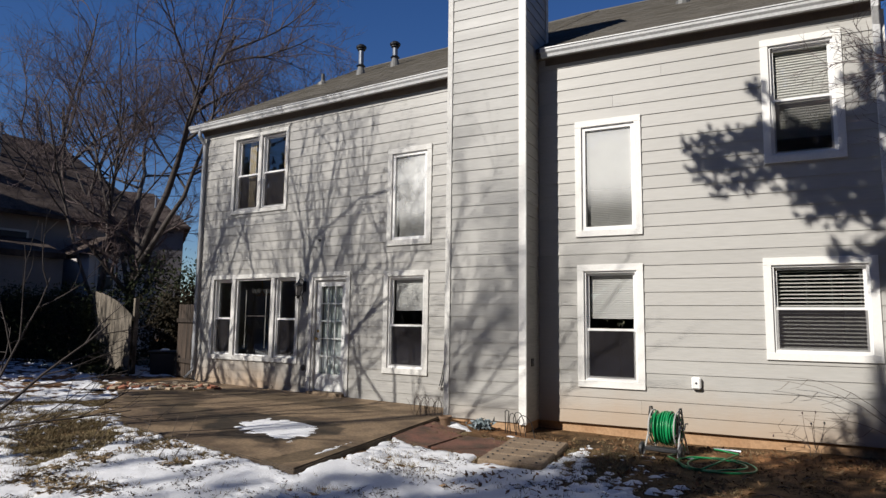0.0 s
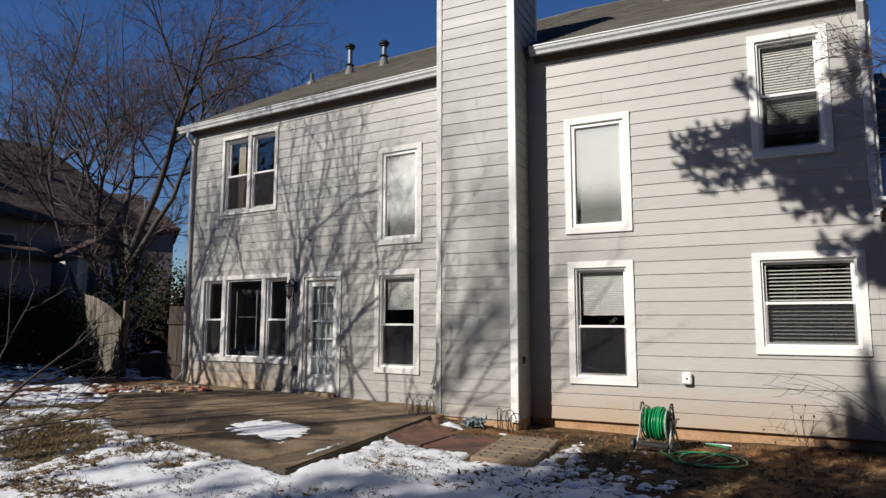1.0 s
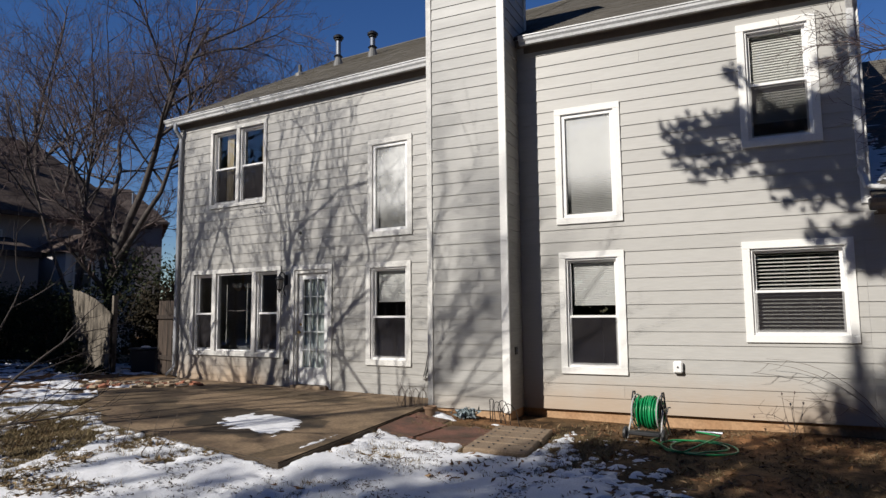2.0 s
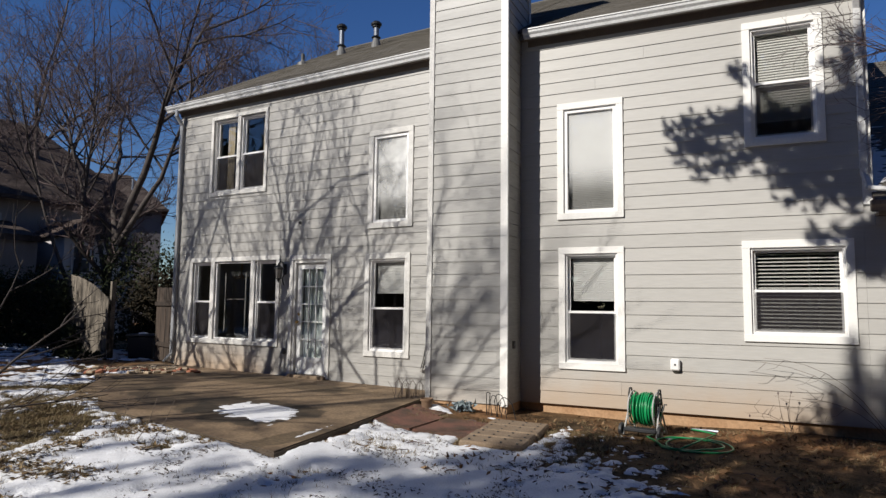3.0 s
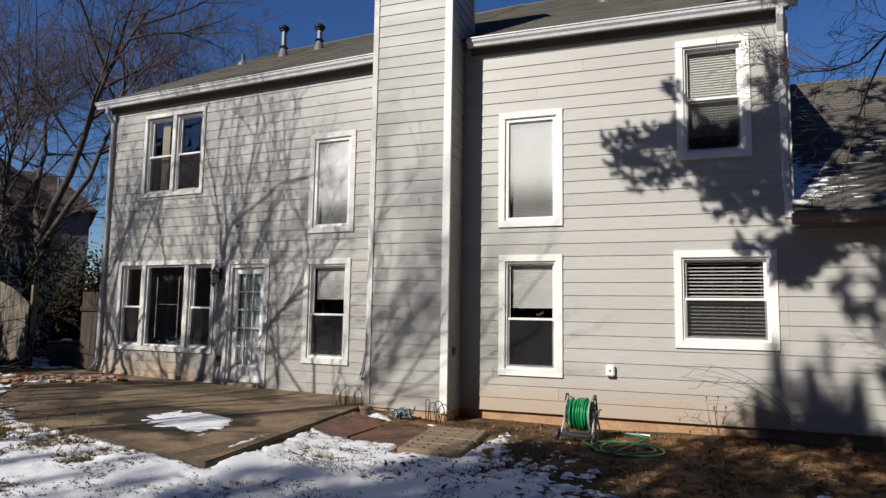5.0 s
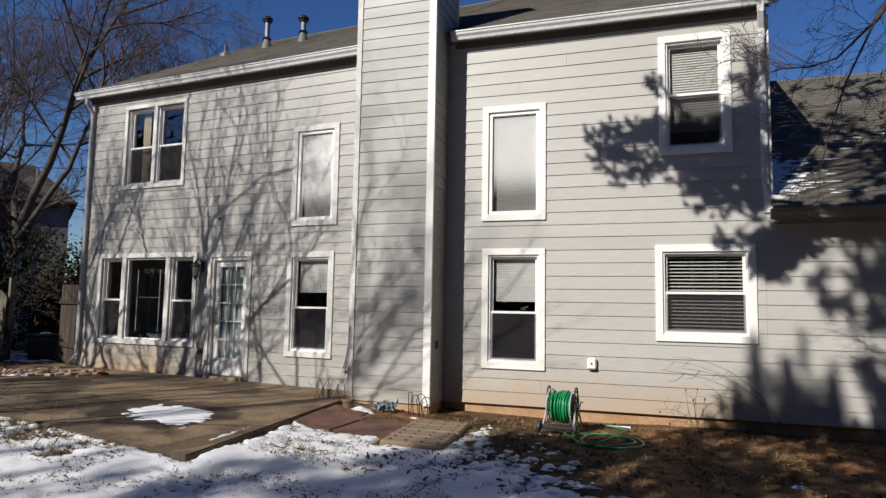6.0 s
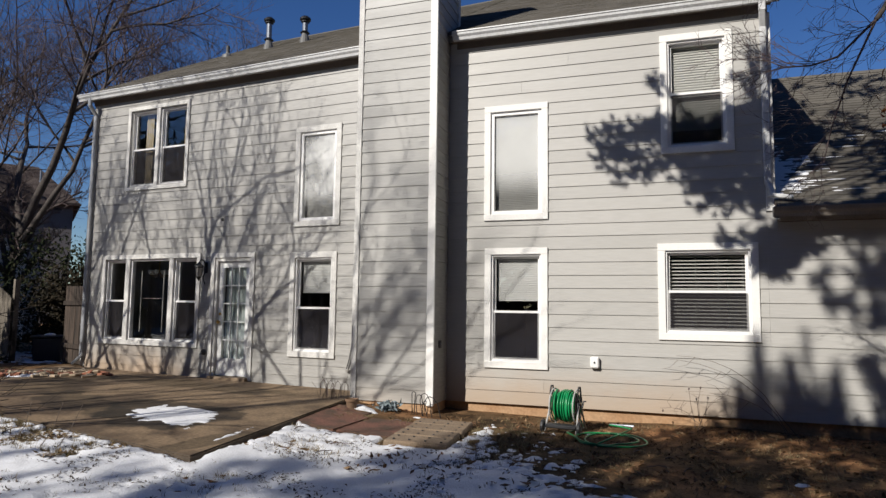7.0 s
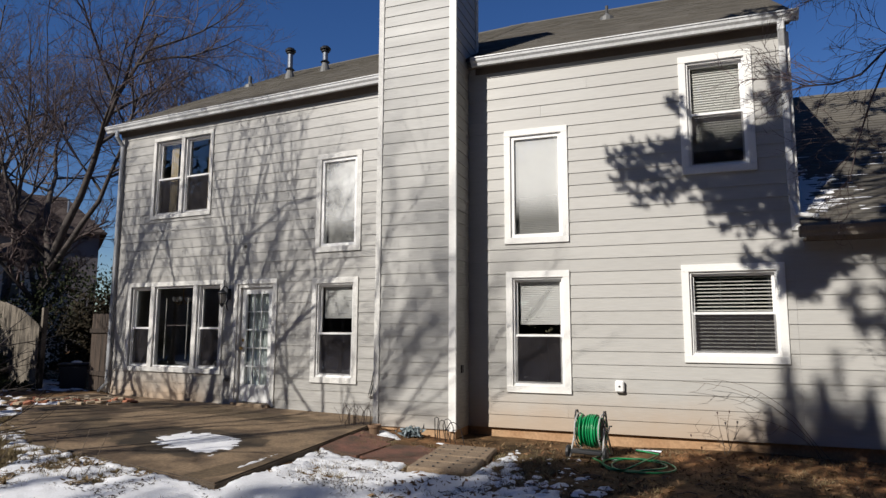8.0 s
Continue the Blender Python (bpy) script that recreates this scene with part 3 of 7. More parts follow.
# windows as (x0, x1, z0, z1), the outer edges of their casings
WL = {"ul": (lx(-9.70), lx(-8.11), 3.815, 5.475), "un": (lx(-5.675), lx(-4.765), 2.965, 4.672), "bay": (lx(-10.18), lx(-7.68), 0.868, 2.57),
      "door": (lx(-7.425), lx(-6.454), 0.36, 2.555), "ln": (lx(-5.71), lx(-4.795), 0.80, 2.533)}
WR = {"ru": (-2.299, -1.345, 2.934, 4.672), "rl": (-2.284, -1.352, 0.782, 2.525), "fr": (0.145, 1.39, 1.25, 2.546), "fu": (0.215, 1.145, 3.783, 5.465)}
CAS = 0.095


def inner(w, c=CAS):
    return (w[0] + c, w[1] - c, w[2] + c, w[3] - c)


LEFT_END, RIGHT_END = lx(-10.64), 1.59
wall_left = thing("wall_left", "pale grey lap-sided house wall with weathered paint", "wall", kind="structure", m=HINGE)
holes = [inner(WL[k]) for k in ("ul", "un", "bay", "ln")] + [(WL["door"][0] + CAS, WL["door"][1] - CAS, 0.36, WL["door"][3] - CAS)]
part("sheathing", wall_panel(LEFT_END, -3.45, -0.1, EAVE + 0.1, holes), SIDING_OLD_SHADED, wall_left)
wall_right = thing("wall_right", "pale grey lap-sided house wall in good paint", "wall", kind="structure")
part("sheathing", wall_panel(-3.45, RIGHT_END, 0.27, EAVE + 0.1, [inner(w) for w in WR.values()]), SIDING, wall_right)
part("foundation", boxes((-3.45, 5.6, 0.045, 0.2, -0.4, 0.268)), FOUND, wall_right, "orange clay-stained concrete foundation")


# the rest of the shell, which closes the rooms
def build_shell():
    for nm, m, a, b in (("wall_back_left", HINGE, LEFT_END, -3.0), ("wall_back_right", EYE4, -3.4, RIGHT_END)):
        thing(nm, "rear wall of the house rooms", "wall", "structure", m=m, bm=boxes((a, b, 4.6, 4.75, -0.1, EAVE + 0.1)), material=ROOM)
    thing("wall_end_left", "end wall of the house beside the gate", "wall", "structure", m=HINGE, bm=boxes((LEFT_END, LEFT_END + 0.16, 0.162, 4.598, -0.1, EAVE + 0.15)), material=SIDING_OLD_SHADED)
    thing("wall_end_right", "upper end wall above the lower wing", "wall", "structure", bm=boxes((RIGHT_END - 0.16, RIGHT_END, 0.162, 4.598, -0.1, EAVE + 0.15)), material=SIDING)
    for nm, m, a, b in (("left", HINGE, LEFT_END + 0.17, -3.3), ("right", EYE4, -3.5, RIGHT_END - 0.17)):
        thing("floor_" + nm, "dark interior floor", "floor", "structure", m=m, bm=boxes((a, b, 0.17, 4.59, 0.16, 0.30)), material=ROOM_FLOOR)
        thing("floor_upper_" + nm, "floor of the upper rooms", "floor", "structure", m=m, bm=boxes((a, b, 0.17, 4.59, 2.68, 2.85)), material=ROOM_FLOOR)
        thing("ceiling_" + nm, "ceiling of the upper rooms", "ceiling", "structure", m=m, bm=boxes((a, b, 0.17, 4.59, 5.60, 5.68)), material=ROOM)
    for x in (lx(-7.55), lx(-6.2), -3.6, -0.6):
        thing("wall_partition", "plain room partition", "wall", "structure", m=HINGE if x < -4 else EYE4, bm=boxes((x, x + 0.1, 0.17, 4.59, 0.31, 2.67), (x, x + 0.1, 0.17, 4.59, 2.86, 5.59)), material=ROOM)


build_shell()

# ---- roofs ----
RIDGE_Y, RIDGE_Z, EDGE_Y, EDGE_Z = 5.1, 8.95, -0.15, 5.865


def shingle_roof(name, label, x0, x1, ey, ez, ry, rz, m, step=0.16, pieces=0):
    roof = thing(name, label, "roof", kind="structure", m=m)
    rng = random.Random(len(name))
    run = math.hypot(ry - ey, rz - ez)
    n = int(run / step)
    ny, nz = -(rz - ez) / run, (ry - ey) / run
    bm = bmesh.new()
    t = 0.009
    tab = raw_mesh("shingle", [(0.002, 0, 0), (0.298, 0, 0), (0.298, ny * t, nz * t), (0.002, ny * t, nz * t), (0.002, (ry - ey) / n, (rz - ez) / n + 0.001), (0.298, (ry - ey) / n, (rz - ez) / n + 0.001)],
                   [(0, 1, 2, 3), (3, 2, 5, 4)], ROOF_PIECE) if pieces else None
    for k in range(n):
        a, b = k / n, (k + 1) / n
        ya, za, yb, zb = ey + (ry - ey) * a, ez + (rz - ez) * a, ey + (ry - ey) * b, ez + (rz - ez) * b
        x = x0
        while tab and x < x0 + 3.0 and k < pieces // 10:
            o = new("shingle", tab)
            o.parent = roof
            o.location = (x + rng.uniform(-0.004, 0.004), ya + ny * rng.uniform(0, 0.003), za + nz * rng.uniform(0, 0.003))
            x += 0.3
        while x < x1 - 0.01:
            w = min(rng.uniform(0.25, 0.4), x1 - x)
            t = 0.006 + rng.uniform(0, 0.005)
            vs = [bm.verts.new(p) for p in ((x, ya, za), (x + w, ya, za), (x + w, ya + ny * t, za + nz * t), (x, ya + ny * t, za + nz * t),
                                            (x, yb, zb + 0.001), (x + w, yb, zb + 0.001))]
            bm.faces.new((vs[0], vs[1], vs[2], vs[3]))
            bm.faces.new((vs[3], vs[2], vs[5], vs[4]))
            x += w
    tagged(part("shingle_field", bm, ROOF_M, roof, "weathered grey-brown asphalt shingles"), kind="stuff")
    part("deck", extrude_profile([(ey, ez - 0.004), (ry, rz - 0.004), (2 * ry - ey, ez - 0.004), (2 * ry - ey, ez - 0.09), (ry, rz - 0.10), (ey, ez - 0.05)], x0, x1), ROOF_EDGE, roof)
    part("ridge_cap", extrude_profile([(ry - 0.14, rz - 0.07), (ry, rz + 0.03), (ry + 0.14, rz - 0.07), (ry, rz - 0.01)], x0, x1), ROOF_M, roof)
    return roof


roof_left = shingle_roof("roof_left", "low grey-brown shingle roof with plumbing vents", lx(-10.86), -3.5, EDGE_Y, EDGE_Z, RIDGE_Y, RIDGE_Z, HINGE)
roof_right = shingle_roof("roof_right", "grey-brown shingle roof beside the chimney", -3.5, RIGHT_END + 0.05, EDGE_Y, EDGE_Z, RIDGE_Y, RIDGE_Z, EYE4)
part("gable", boxes((LEFT_END + 0.02, LEFT_END + 0.1, 0.2, 0.3, 5.7, 5.8)), SIDING_OLD_SHADED, roof_left)


def eave(m, x0, x1):
    ob = thing("eave_trim", "dark brown fascia and frieze under the gutter", "eave", kind="structure", m=m)
    part("fascia", boxes((x0, x1, -0.128, -0.107, EAVE - 0.09, EDGE_Z - 0.055)), SOFFIT_M, ob, "dark brown fascia board")
    part("frieze", boxes((x0 + 0.1, x1 - 0.1, -0.026, -0.001, EAVE - 0.17, EAVE - 0.07)), SOFFIT_M, ob)
    part("soffit", boxes((x0, x1, -0.106, 0.0, EAVE - 0.068, EAVE - 0.045)), SOFFIT_M, ob, "brown soffit board")


eave(HINGE, lx(-10.80), -4.14)
eave(EYE4, -2.85, RIGHT_END + 0.04)


def gutter(m, x0, x1, y, z, label, material=None):
    """A moulded aluminium trough with a rolled lip, hung before the fascia."""
    g = thing("gutter", label, "gutter", m=m)
    prof = [(y, z - 0.005), (y, z - 0.115), (y - 0.075, z - 0.125), (y - 0.085, z - 0.085), (y - 0.112, z - 0.055), (y - 0.118, z - 0.016), (y - 0.130, z - 0.014),
            (y - 0.130, z + 0.002), (y - 0.112, z + 0.004), (y - 0.108, z - 0.045), (y - 0.078, z - 0.078), (y - 0.070, z - 0.116), (y - 0.006, z - 0.108), (y - 0.006, z - 0.005)]
    part("trough", extrude_profile(prof, x0, x1), material or GUTTER_M, g)
    for x in (x0, x1):
        part("end_cap", extrude_profile([(y, z), (y, z - 0.117), (y - 0.078, z - 0.127), (y - 0.088, z - 0.083), (y - 0.131, z - 0.05), (y - 0.131, z)], x - 0.003, x + 0.003), material or GUTTER_M, g)
    n = int((x1 - x0) / 0.8)
    for k in range(n):
        x = x0 + (k + 0.5) * (x1 - x0) / n
        part("hanger", boxes((x - 0.012, x + 0.012, y - 0.118, y - 0.001, z - 0.002, z + 0.004)), GUTTER_M, g)
    return g


gutter(HINGE, lx(-10.92), -4.16, -0.13, EDGE_Z - 0.04, "long weathered white gutter along the eave")
gutter(EYE4, -2.76, RIGHT_END + 0.12, -0.13, EDGE_Z - 0.04, "white aluminium gutter along the eave")


def downspout(m, pts, label, w=0.075, d=0.055, material=None):
    ob = thing("downspout", label, "downspout", m=m)
    for a, b in zip(pts, pts[1:]):
        a, b = Vector(a), Vector(b)
        bm = bmesh.new()
        length = (b - a).length
        box(bm, -w / 2, w / 2, -d / 2, d / 2, -0.02, length + 0.02, bevel=0.012)
        q = (b - a).to_track_quat("Z", "Y").to_matrix().to_4x4()
        if abs((b - a).normalized().z) > 0.99:
            q = Matrix.Identity(4) if b.z > a.z else Matrix.Rotation(math.pi, 4, "X")
        bmesh.ops.transform(bm, matrix=Matrix.Translation(a) @ q, verts=bm.verts)
        part("pipe", bm, material or GUTTER_M, ob)
    for z in (1.2, 3.4):
        lo, hi = min(p[2] for p in pts), max(p[2] for p in pts)
        if lo + 0.2 < z < hi - 0.3:
            x, y = [(p[0], p[1]) for p in pts if abs(p[2] - hi) > 0.4][0]
            part("strap", boxes((x - w / 2 - 0.006, x + w / 2 + 0.006, y - d / 2 - 0.004, y + d / 2 + 0.02, z, z + 0.03)), material or GUTTER_M, ob)
    return ob


dl = LEFT_END + 0.05
downspout(HINGE, [(dl - 0.02, -0.195, 5.72), (dl - 0.02, -0.195, 5.60), (dl, -0.06, 5.42), (dl, -0.055, 0.62), (dl - 0.10, -0.16, 0.46)],
          "tall dull grey downspout with a splash elbow at the corner", w=0.085, material=GUTTER_GREY)
downspout(EYE4, [(1.50, -0.195, 5.72), (1.50, -0.195, 5.60), (1.52, -0.06, 5.42), (1.52, -0.06, 3.32), (1.56, -0.10, 3.14), (1.78, -0.13, 3.10)],
          "white downspout emptying onto the lower roof", w=0.085)


def corner_boards():
    for m, x0, x1, z0, mt in ((HINGE, LEFT_END - 0.022, LEFT_END + 0.085, 0.42, TRIM_OLD), (EYE4, RIGHT_END - 0.09, RIGHT_END + 0.022, 2.95, TRIM)):
        thing("corner_trim", "white painted corner board", "trim", kind="structure", m=m, bm=boxes((x0, x1, -0.024, 0.0, z0, EAVE - 0.175), bevel=0.003), material=mt)


corner_boards()


# ---- chimney ----
CX0, CX1, CY, CTOP = -4.13, -2.862, -0.60, 8.3


def build_chimney():
    ch = thing("chimney", "tall lap-sided chimney chase with white corner boards", "chimney", kind="structure")
    part("core", boxes((CX0 + 0.01, CX1 - 0.01, CY + 0.01, 0.45, 0.30, CTOP)), SIDING, ch)
    part("base", boxes((CX0 + 0.02, CX1 - 0.02, CY + 0.02, 0.0, -0.1, 0.30)), FOUND, ch, "clay-stained chimney footing")
    levels = ((0.29, 3.593, 0.1835), (3.593, 5.021, 0.1785), (5.021, CTOP - 0.1, 0.168))
    for z0, z1, expo in levels:
        side_boards(ch, CX0 + 0.075, CX1 - 0.105, z0, z1, [], SIDING_MID, 5, CY + 0.01, joints=False, expo=expo)
    part("corner_board", boxes((CX0 - 0.012, CX0 + 0.074, CY - 0.018, CY + 0.016, 0.30, CTOP), bevel=0.003), TRIM_OLD, ch, "weathered white corner board")
    part("corner_board", boxes((CX1 - 0.108, CX1 + 0.004, CY - 0.024, CY + 0.016, 0.27, CTOP), bevel=0.003), TRIM, ch, "bright white corner board")
    part("corner_board", boxes((CX1 - 0.02, CX1 + 0.014, 0.35, 0.46, 6.15, CTOP), bevel=0.003), TRIM_OLD, ch)
    part("cap", boxes((CX0 - 0.06, CX1 + 0.06, CY - 0.08, 0.52, CTOP, CTOP + 0.10), bevel=0.01), TRIM_OLD, ch)
    # boards of the two sides, turned a quarter; the darker paint deepens their shade
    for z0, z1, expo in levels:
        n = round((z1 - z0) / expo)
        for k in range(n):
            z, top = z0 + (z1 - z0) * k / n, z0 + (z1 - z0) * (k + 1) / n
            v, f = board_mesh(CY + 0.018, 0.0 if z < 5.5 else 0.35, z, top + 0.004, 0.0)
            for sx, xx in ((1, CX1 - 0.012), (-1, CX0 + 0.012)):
                ob = new("siding_board", raw_mesh("siding_board", [(xx - sx * b, a, c) for a, b, c in v], [q[::-1] for q in f] if sx > 0 else f, SIDING_OLD_SHADED))
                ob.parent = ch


build_chimney()

# ---- the lower wing ----
WING_END = 6.2


def build_wing():
    w = thing("wall_wing", "pale grey lap-sided wall of the lower wing", "wall", kind="structure")
    part("sheathing", wall_panel(RIGHT_END, WING_END, 0.27, 2.86, []), SIDING, w)
    thing("wall_wing_end", "end wall of the lower wing", "wall", "structure", bm=boxes((WING_END - 0.16, WING_END, 0.162, 5.2, 0.0, 2.86)), material=SIDING)
    thing("wall_wing_back", "rear wall of the lower wing", "wall", "structure", bm=boxes((RIGHT_END, WING_END, 5.202, 5.36, 0.0, 2.86)), material=SIDING)
    r = shingle_roof("roof_wing", "shingle roof of the lower wing with thin snow streaks", RIGHT_END + 0.002, WING_END + 0.15, -0.24, 2.96, 5.6, 6.55, EYE4, pieces=290)
    part("soffit", boxes((RIGHT_END + 0.03, WING_END, -0.21, -0.02, 2.80, 2.825)), SOFFIT_M, r)
    part("fascia", boxes((RIGHT_END + 0.03, WING_END, -0.235, -0.212, 2.79, 2.93)), GUTTER_BROWN, r)
    part("frieze", boxes((RIGHT_END + 0.03, WING_END, -0.030, -0.001, 2.70, 2.798)), SIDING, r)
    gutter(EYE4, RIGHT_END - 0.05, WING_END, -0.237, 2.955, "dull brown gutter of the lower wing", GUTTER_BROWN)
    thing("flashing", "dark metal flashing where the lower roof meets the wall", "flashing", bm=extrude_profile(
        [(0.0, 3.13), (5.0, 6.21), (5.0, 6.36), (0.0, 3.28)], RIGHT_END + 0.004, RIGHT_END + 0.012), material=ROOF_EDGE)
    return w


wall_wing = build_wing()


def roof_snow():
    rng = random.Random(12)
    k = (6.55 - 2.96) / (5.6 + 0.24)
    for i in range(44):
        x, y = rng.uniform(1.95, 5.5), rng.uniform(0.05, 2.2)
        if i < 14:
            x, y = rng.uniform(1.9, 2.5) + 0.05, rng.uniform(0.1, 1.1)
        rx, ry = rng.uniform(0.04, 0.20), rng.uniform(0.006, 0.018)
        bm = bmesh.new()
        n = 14
        ring = [bm.verts.new((x + rx * math.cos(a) * rng.uniform(0.7, 1.15), yy, 2.96 + k * (yy + 0.24) + 0.011)) for a in [2 * math.pi * q / n for q in range(n)]
                for yy in [y + ry * math.sin(a) * rng.uniform(0.6, 1.2)]]
        mid = bm.verts.new((x, y, 2.96 + k * (y + 0.24) + 0.019))
        for q in range(n):
            bm.faces.new((ring[q], ring[(q + 1) % n], mid))
        thing("snow_streak", "thin streak of snow on shingles", "snow", kind="stuff", bm=bm, material=SNOW, smooth=True)
    lie = patch_depth(1.70, 0.75, 0.50, 1.15, 3.0, -0.2)
    v, f = snow_sheet(list(np.arange(RIGHT_END + 0.03, 2.7, 0.025)), list(np.arange(-0.20, 2.4, 0.025)), lambda x, y: 2.96 + k * (y + 0.24) + 0.004,
                      lambda x, y: lie(x, y) - 0.17 + 0.30 * noise.noise((x * 6, y * 26, 8)), 0.016)
    tagged(new("snow_patch", raw_mesh("snow_patch", v, f, SNOW, True)), "wedge of thin snow on shingles along the wall", "snow", kind="stuff")


roof_snow()

# ---- windows ----
def casing(ob, w, material, c=CAS, bottom=True):
    x0, x1, z0, z1 = w
    part("head_casing", boxes((x0, x1, -0.036, -0.001, z1 - c, z1), bevel=0.003), material, ob)
    zb = z0 + c if bottom else z0
    part("side_casing", boxes((x0, x0 + c, -0.034, -0.001, zb, z1 - c), bevel=0.003), material, ob)
    part("side_casing", boxes((x1 - c, x1, -0.034, -0.001, zb, z1 - c), bevel=0.003), material, ob)
    if bottom:
        part("sill", boxes((x0, x1, -0.040, -0.001, z0, z0 + c), bevel=0.004), material, ob, "painted window sill")


def ring(x0, x1, z0, z1, wdt, y0, y1):
    return boxes((x0, x1, y0, y1, z0, z0 + wdt), (x0, x1, y0, y1, z1 - wdt, z1), (x0, x0 + wdt, y0, y1, z0 + wdt, z1 - wdt), (x1 - wdt, x1, y0, y1, z0 + wdt, z1 - wdt))


def pane(ob, x0, x1, z0, z1, y, glass=None):
    p = part("pane", boxes((x0, x1, y, y + 0.004, z0, z1)), glass or GLASS, ob)
    p.visible_shadow = False
    return p


def sash(ob, x0, x1, z0, z1, y, material, bar=0.038, screen=False):
    part("sash", ring(x0, x1, z0, z1, bar, y, y + 0.034), material, ob)
    pane(ob, x0 + bar - 0.004, x1 - bar + 0.004, z0 + bar - 0.004, z1 - bar + 0.004, y + 0.015)
    if screen:
        part("screen", boxes((x0 + 0.012, x1 - 0.012, y - 0.012, y - 0.010, z0 + 0.012, z1 - bar - 0.002)), SCREEN, ob, "dark insect screen")


def slats(ob, x0, x1, z0, z1, y, pitch=0.045, tilt=0.5, material=None, nm="blind_slat", depth=0.045):
    n = int((z1 - z0) / pitch)
    c, s = depth * math.cos(tilt) / 2, depth * math.sin(tilt) / 2
    me = None
    for k in range(n):
        z = z1 - 0.03 - (k + 0.5) * pitch
        if me is None:
            me = as_mesh(nm, extrude_profile([(-c, -s - 0.002), (-c, -s + 0.002), (0, 0.004), (c, s + 0.002), (c, s - 0.002), (0, 0.0)], x0, x1), material or BLIND)
        o = new(nm, me)
        o.parent = ob
        o.location = (0, y, z)
    part("head_rail", boxes((x0, x1, y - 0.025, y + 0.025, z1 - 0.03, z1)), material or BLIND, ob)


def pleated(ob, x0, x1, z0, z1, y, pitch=0.013, material=None):
    bm = bmesh.new()
    n = int((z1 - z0) / pitch)
    rows = [[bm.verts.new((x, y + (0.003 if k % 2 else -0.003), z1 - k * (z1 - z0) / n)) for x in (x0, x1)] for k in range(n + 1)]
    for a, b in zip(rows, rows[1:]):
        bm.faces.new((a[0], a[1], b[1], b[0]))
    part("shade", bm, material or SHADE, ob, "pale pleated shade")


def drape(ob, x0, x1, z0, z1, y, material, waves=6, nm="curtain", label="beige curtain"):
    bm = bmesh.new()
    n = waves * 6
    rows = [[bm.verts.new((x0 + (x1 - x0) * k / n, y + 0.018 * math.sin(k * 2 * math.pi / 6) * (1 if z == z0 else 0.6), z)) for z in (z0, z1)] for k in range(n + 1)]
    for a, b in zip(rows, rows[1:]):
        bm.faces.new((a[0], b[0], b[1], a[1]))
    part(nm, bm, material, ob, label, smooth=True)


def hung_window(name, m, w, label, trim, shade="", split=0.5, screen=True):
    ob = thing(name, label, "window", "structure", m=m)
    casing(ob, w, trim)
    x0, x1, z0, z1 = inner(w)
    part("frame", ring(x0, x1, z0, z1, 0.026, -0.004, 0.10), VINYL, ob, "white vinyl frame")
    a, b, c, d = x0 + 0.026, x1 - 0.026, z0 + 0.026, z1 - 0.026
    zm = c + (d - c) * split
    sash(ob, a, b, zm - 0.018, d, 0.052, VINYL, 0.033)
    sash(ob, a, b, c, zm + 0.018, 0.016, VINYL, 0.033, screen=screen)
    if shade == "half":
        pleated(ob, a + 0.045, b - 0.01, zm + (0.16 if m is EYE4 else 0.25), d - 0.02, 0.12)
    if shade == "blind":
        slats(ob, a + 0.01, b - 0.01, c + 0.02, d, 0.13, pitch=0.048, tilt=0.32)
        for u in (0.05, 0.36, 0.64, 0.94):
            x = a + (b - a) * u
            part("ladder_cord", boxes((x - 0.0015, x + 0.0015, 0.102, 0.104, c + 0.03, d - 0.03)), SHADE, ob)
    if shade == "top_blind":
        slats(ob, a + 0.01, b - 0.01, c + 0.25, d, 0.13, pitch=0.036, tilt=1.0)
    return ob


def picture_window(name, m, w, label, trim, glass):
    ob = thing(name, label, "window", "structure", m=m)
    casing(ob, w, trim)
    x0, x1, z0, z1 = inner(w)
    part("frame", ring(x0, x1, z0, z1, 0.052, -0.004, 0.10), VINYL, ob, "white vinyl frame")
    a, b, c, d = x0 + 0.052, x1 - 0.052, z0 + 0.052, z1 - 0.052
    pane(ob, a, b, c, d, 0.032, glass)
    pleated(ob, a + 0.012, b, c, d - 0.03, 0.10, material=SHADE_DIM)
    return ob


hung_window("window_1", EYE4, WR["rl"], "white double-hung window with a half-drawn shade", TRIM, "half", 0.46)
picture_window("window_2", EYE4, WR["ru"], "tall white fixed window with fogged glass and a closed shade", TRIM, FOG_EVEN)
hung_window("window_3", EYE4, WR["fr"], "wide white window with closed horizontal blinds", TRIM, "blind", 0.5)
hung_window("window_4", EYE4, WR["fu"], "upper white window with blinds in its top half", TRIM, "top_blind", 0.5)
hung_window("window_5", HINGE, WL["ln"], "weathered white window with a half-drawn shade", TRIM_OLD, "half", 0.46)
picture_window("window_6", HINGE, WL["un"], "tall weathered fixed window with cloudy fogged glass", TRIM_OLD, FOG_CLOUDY)


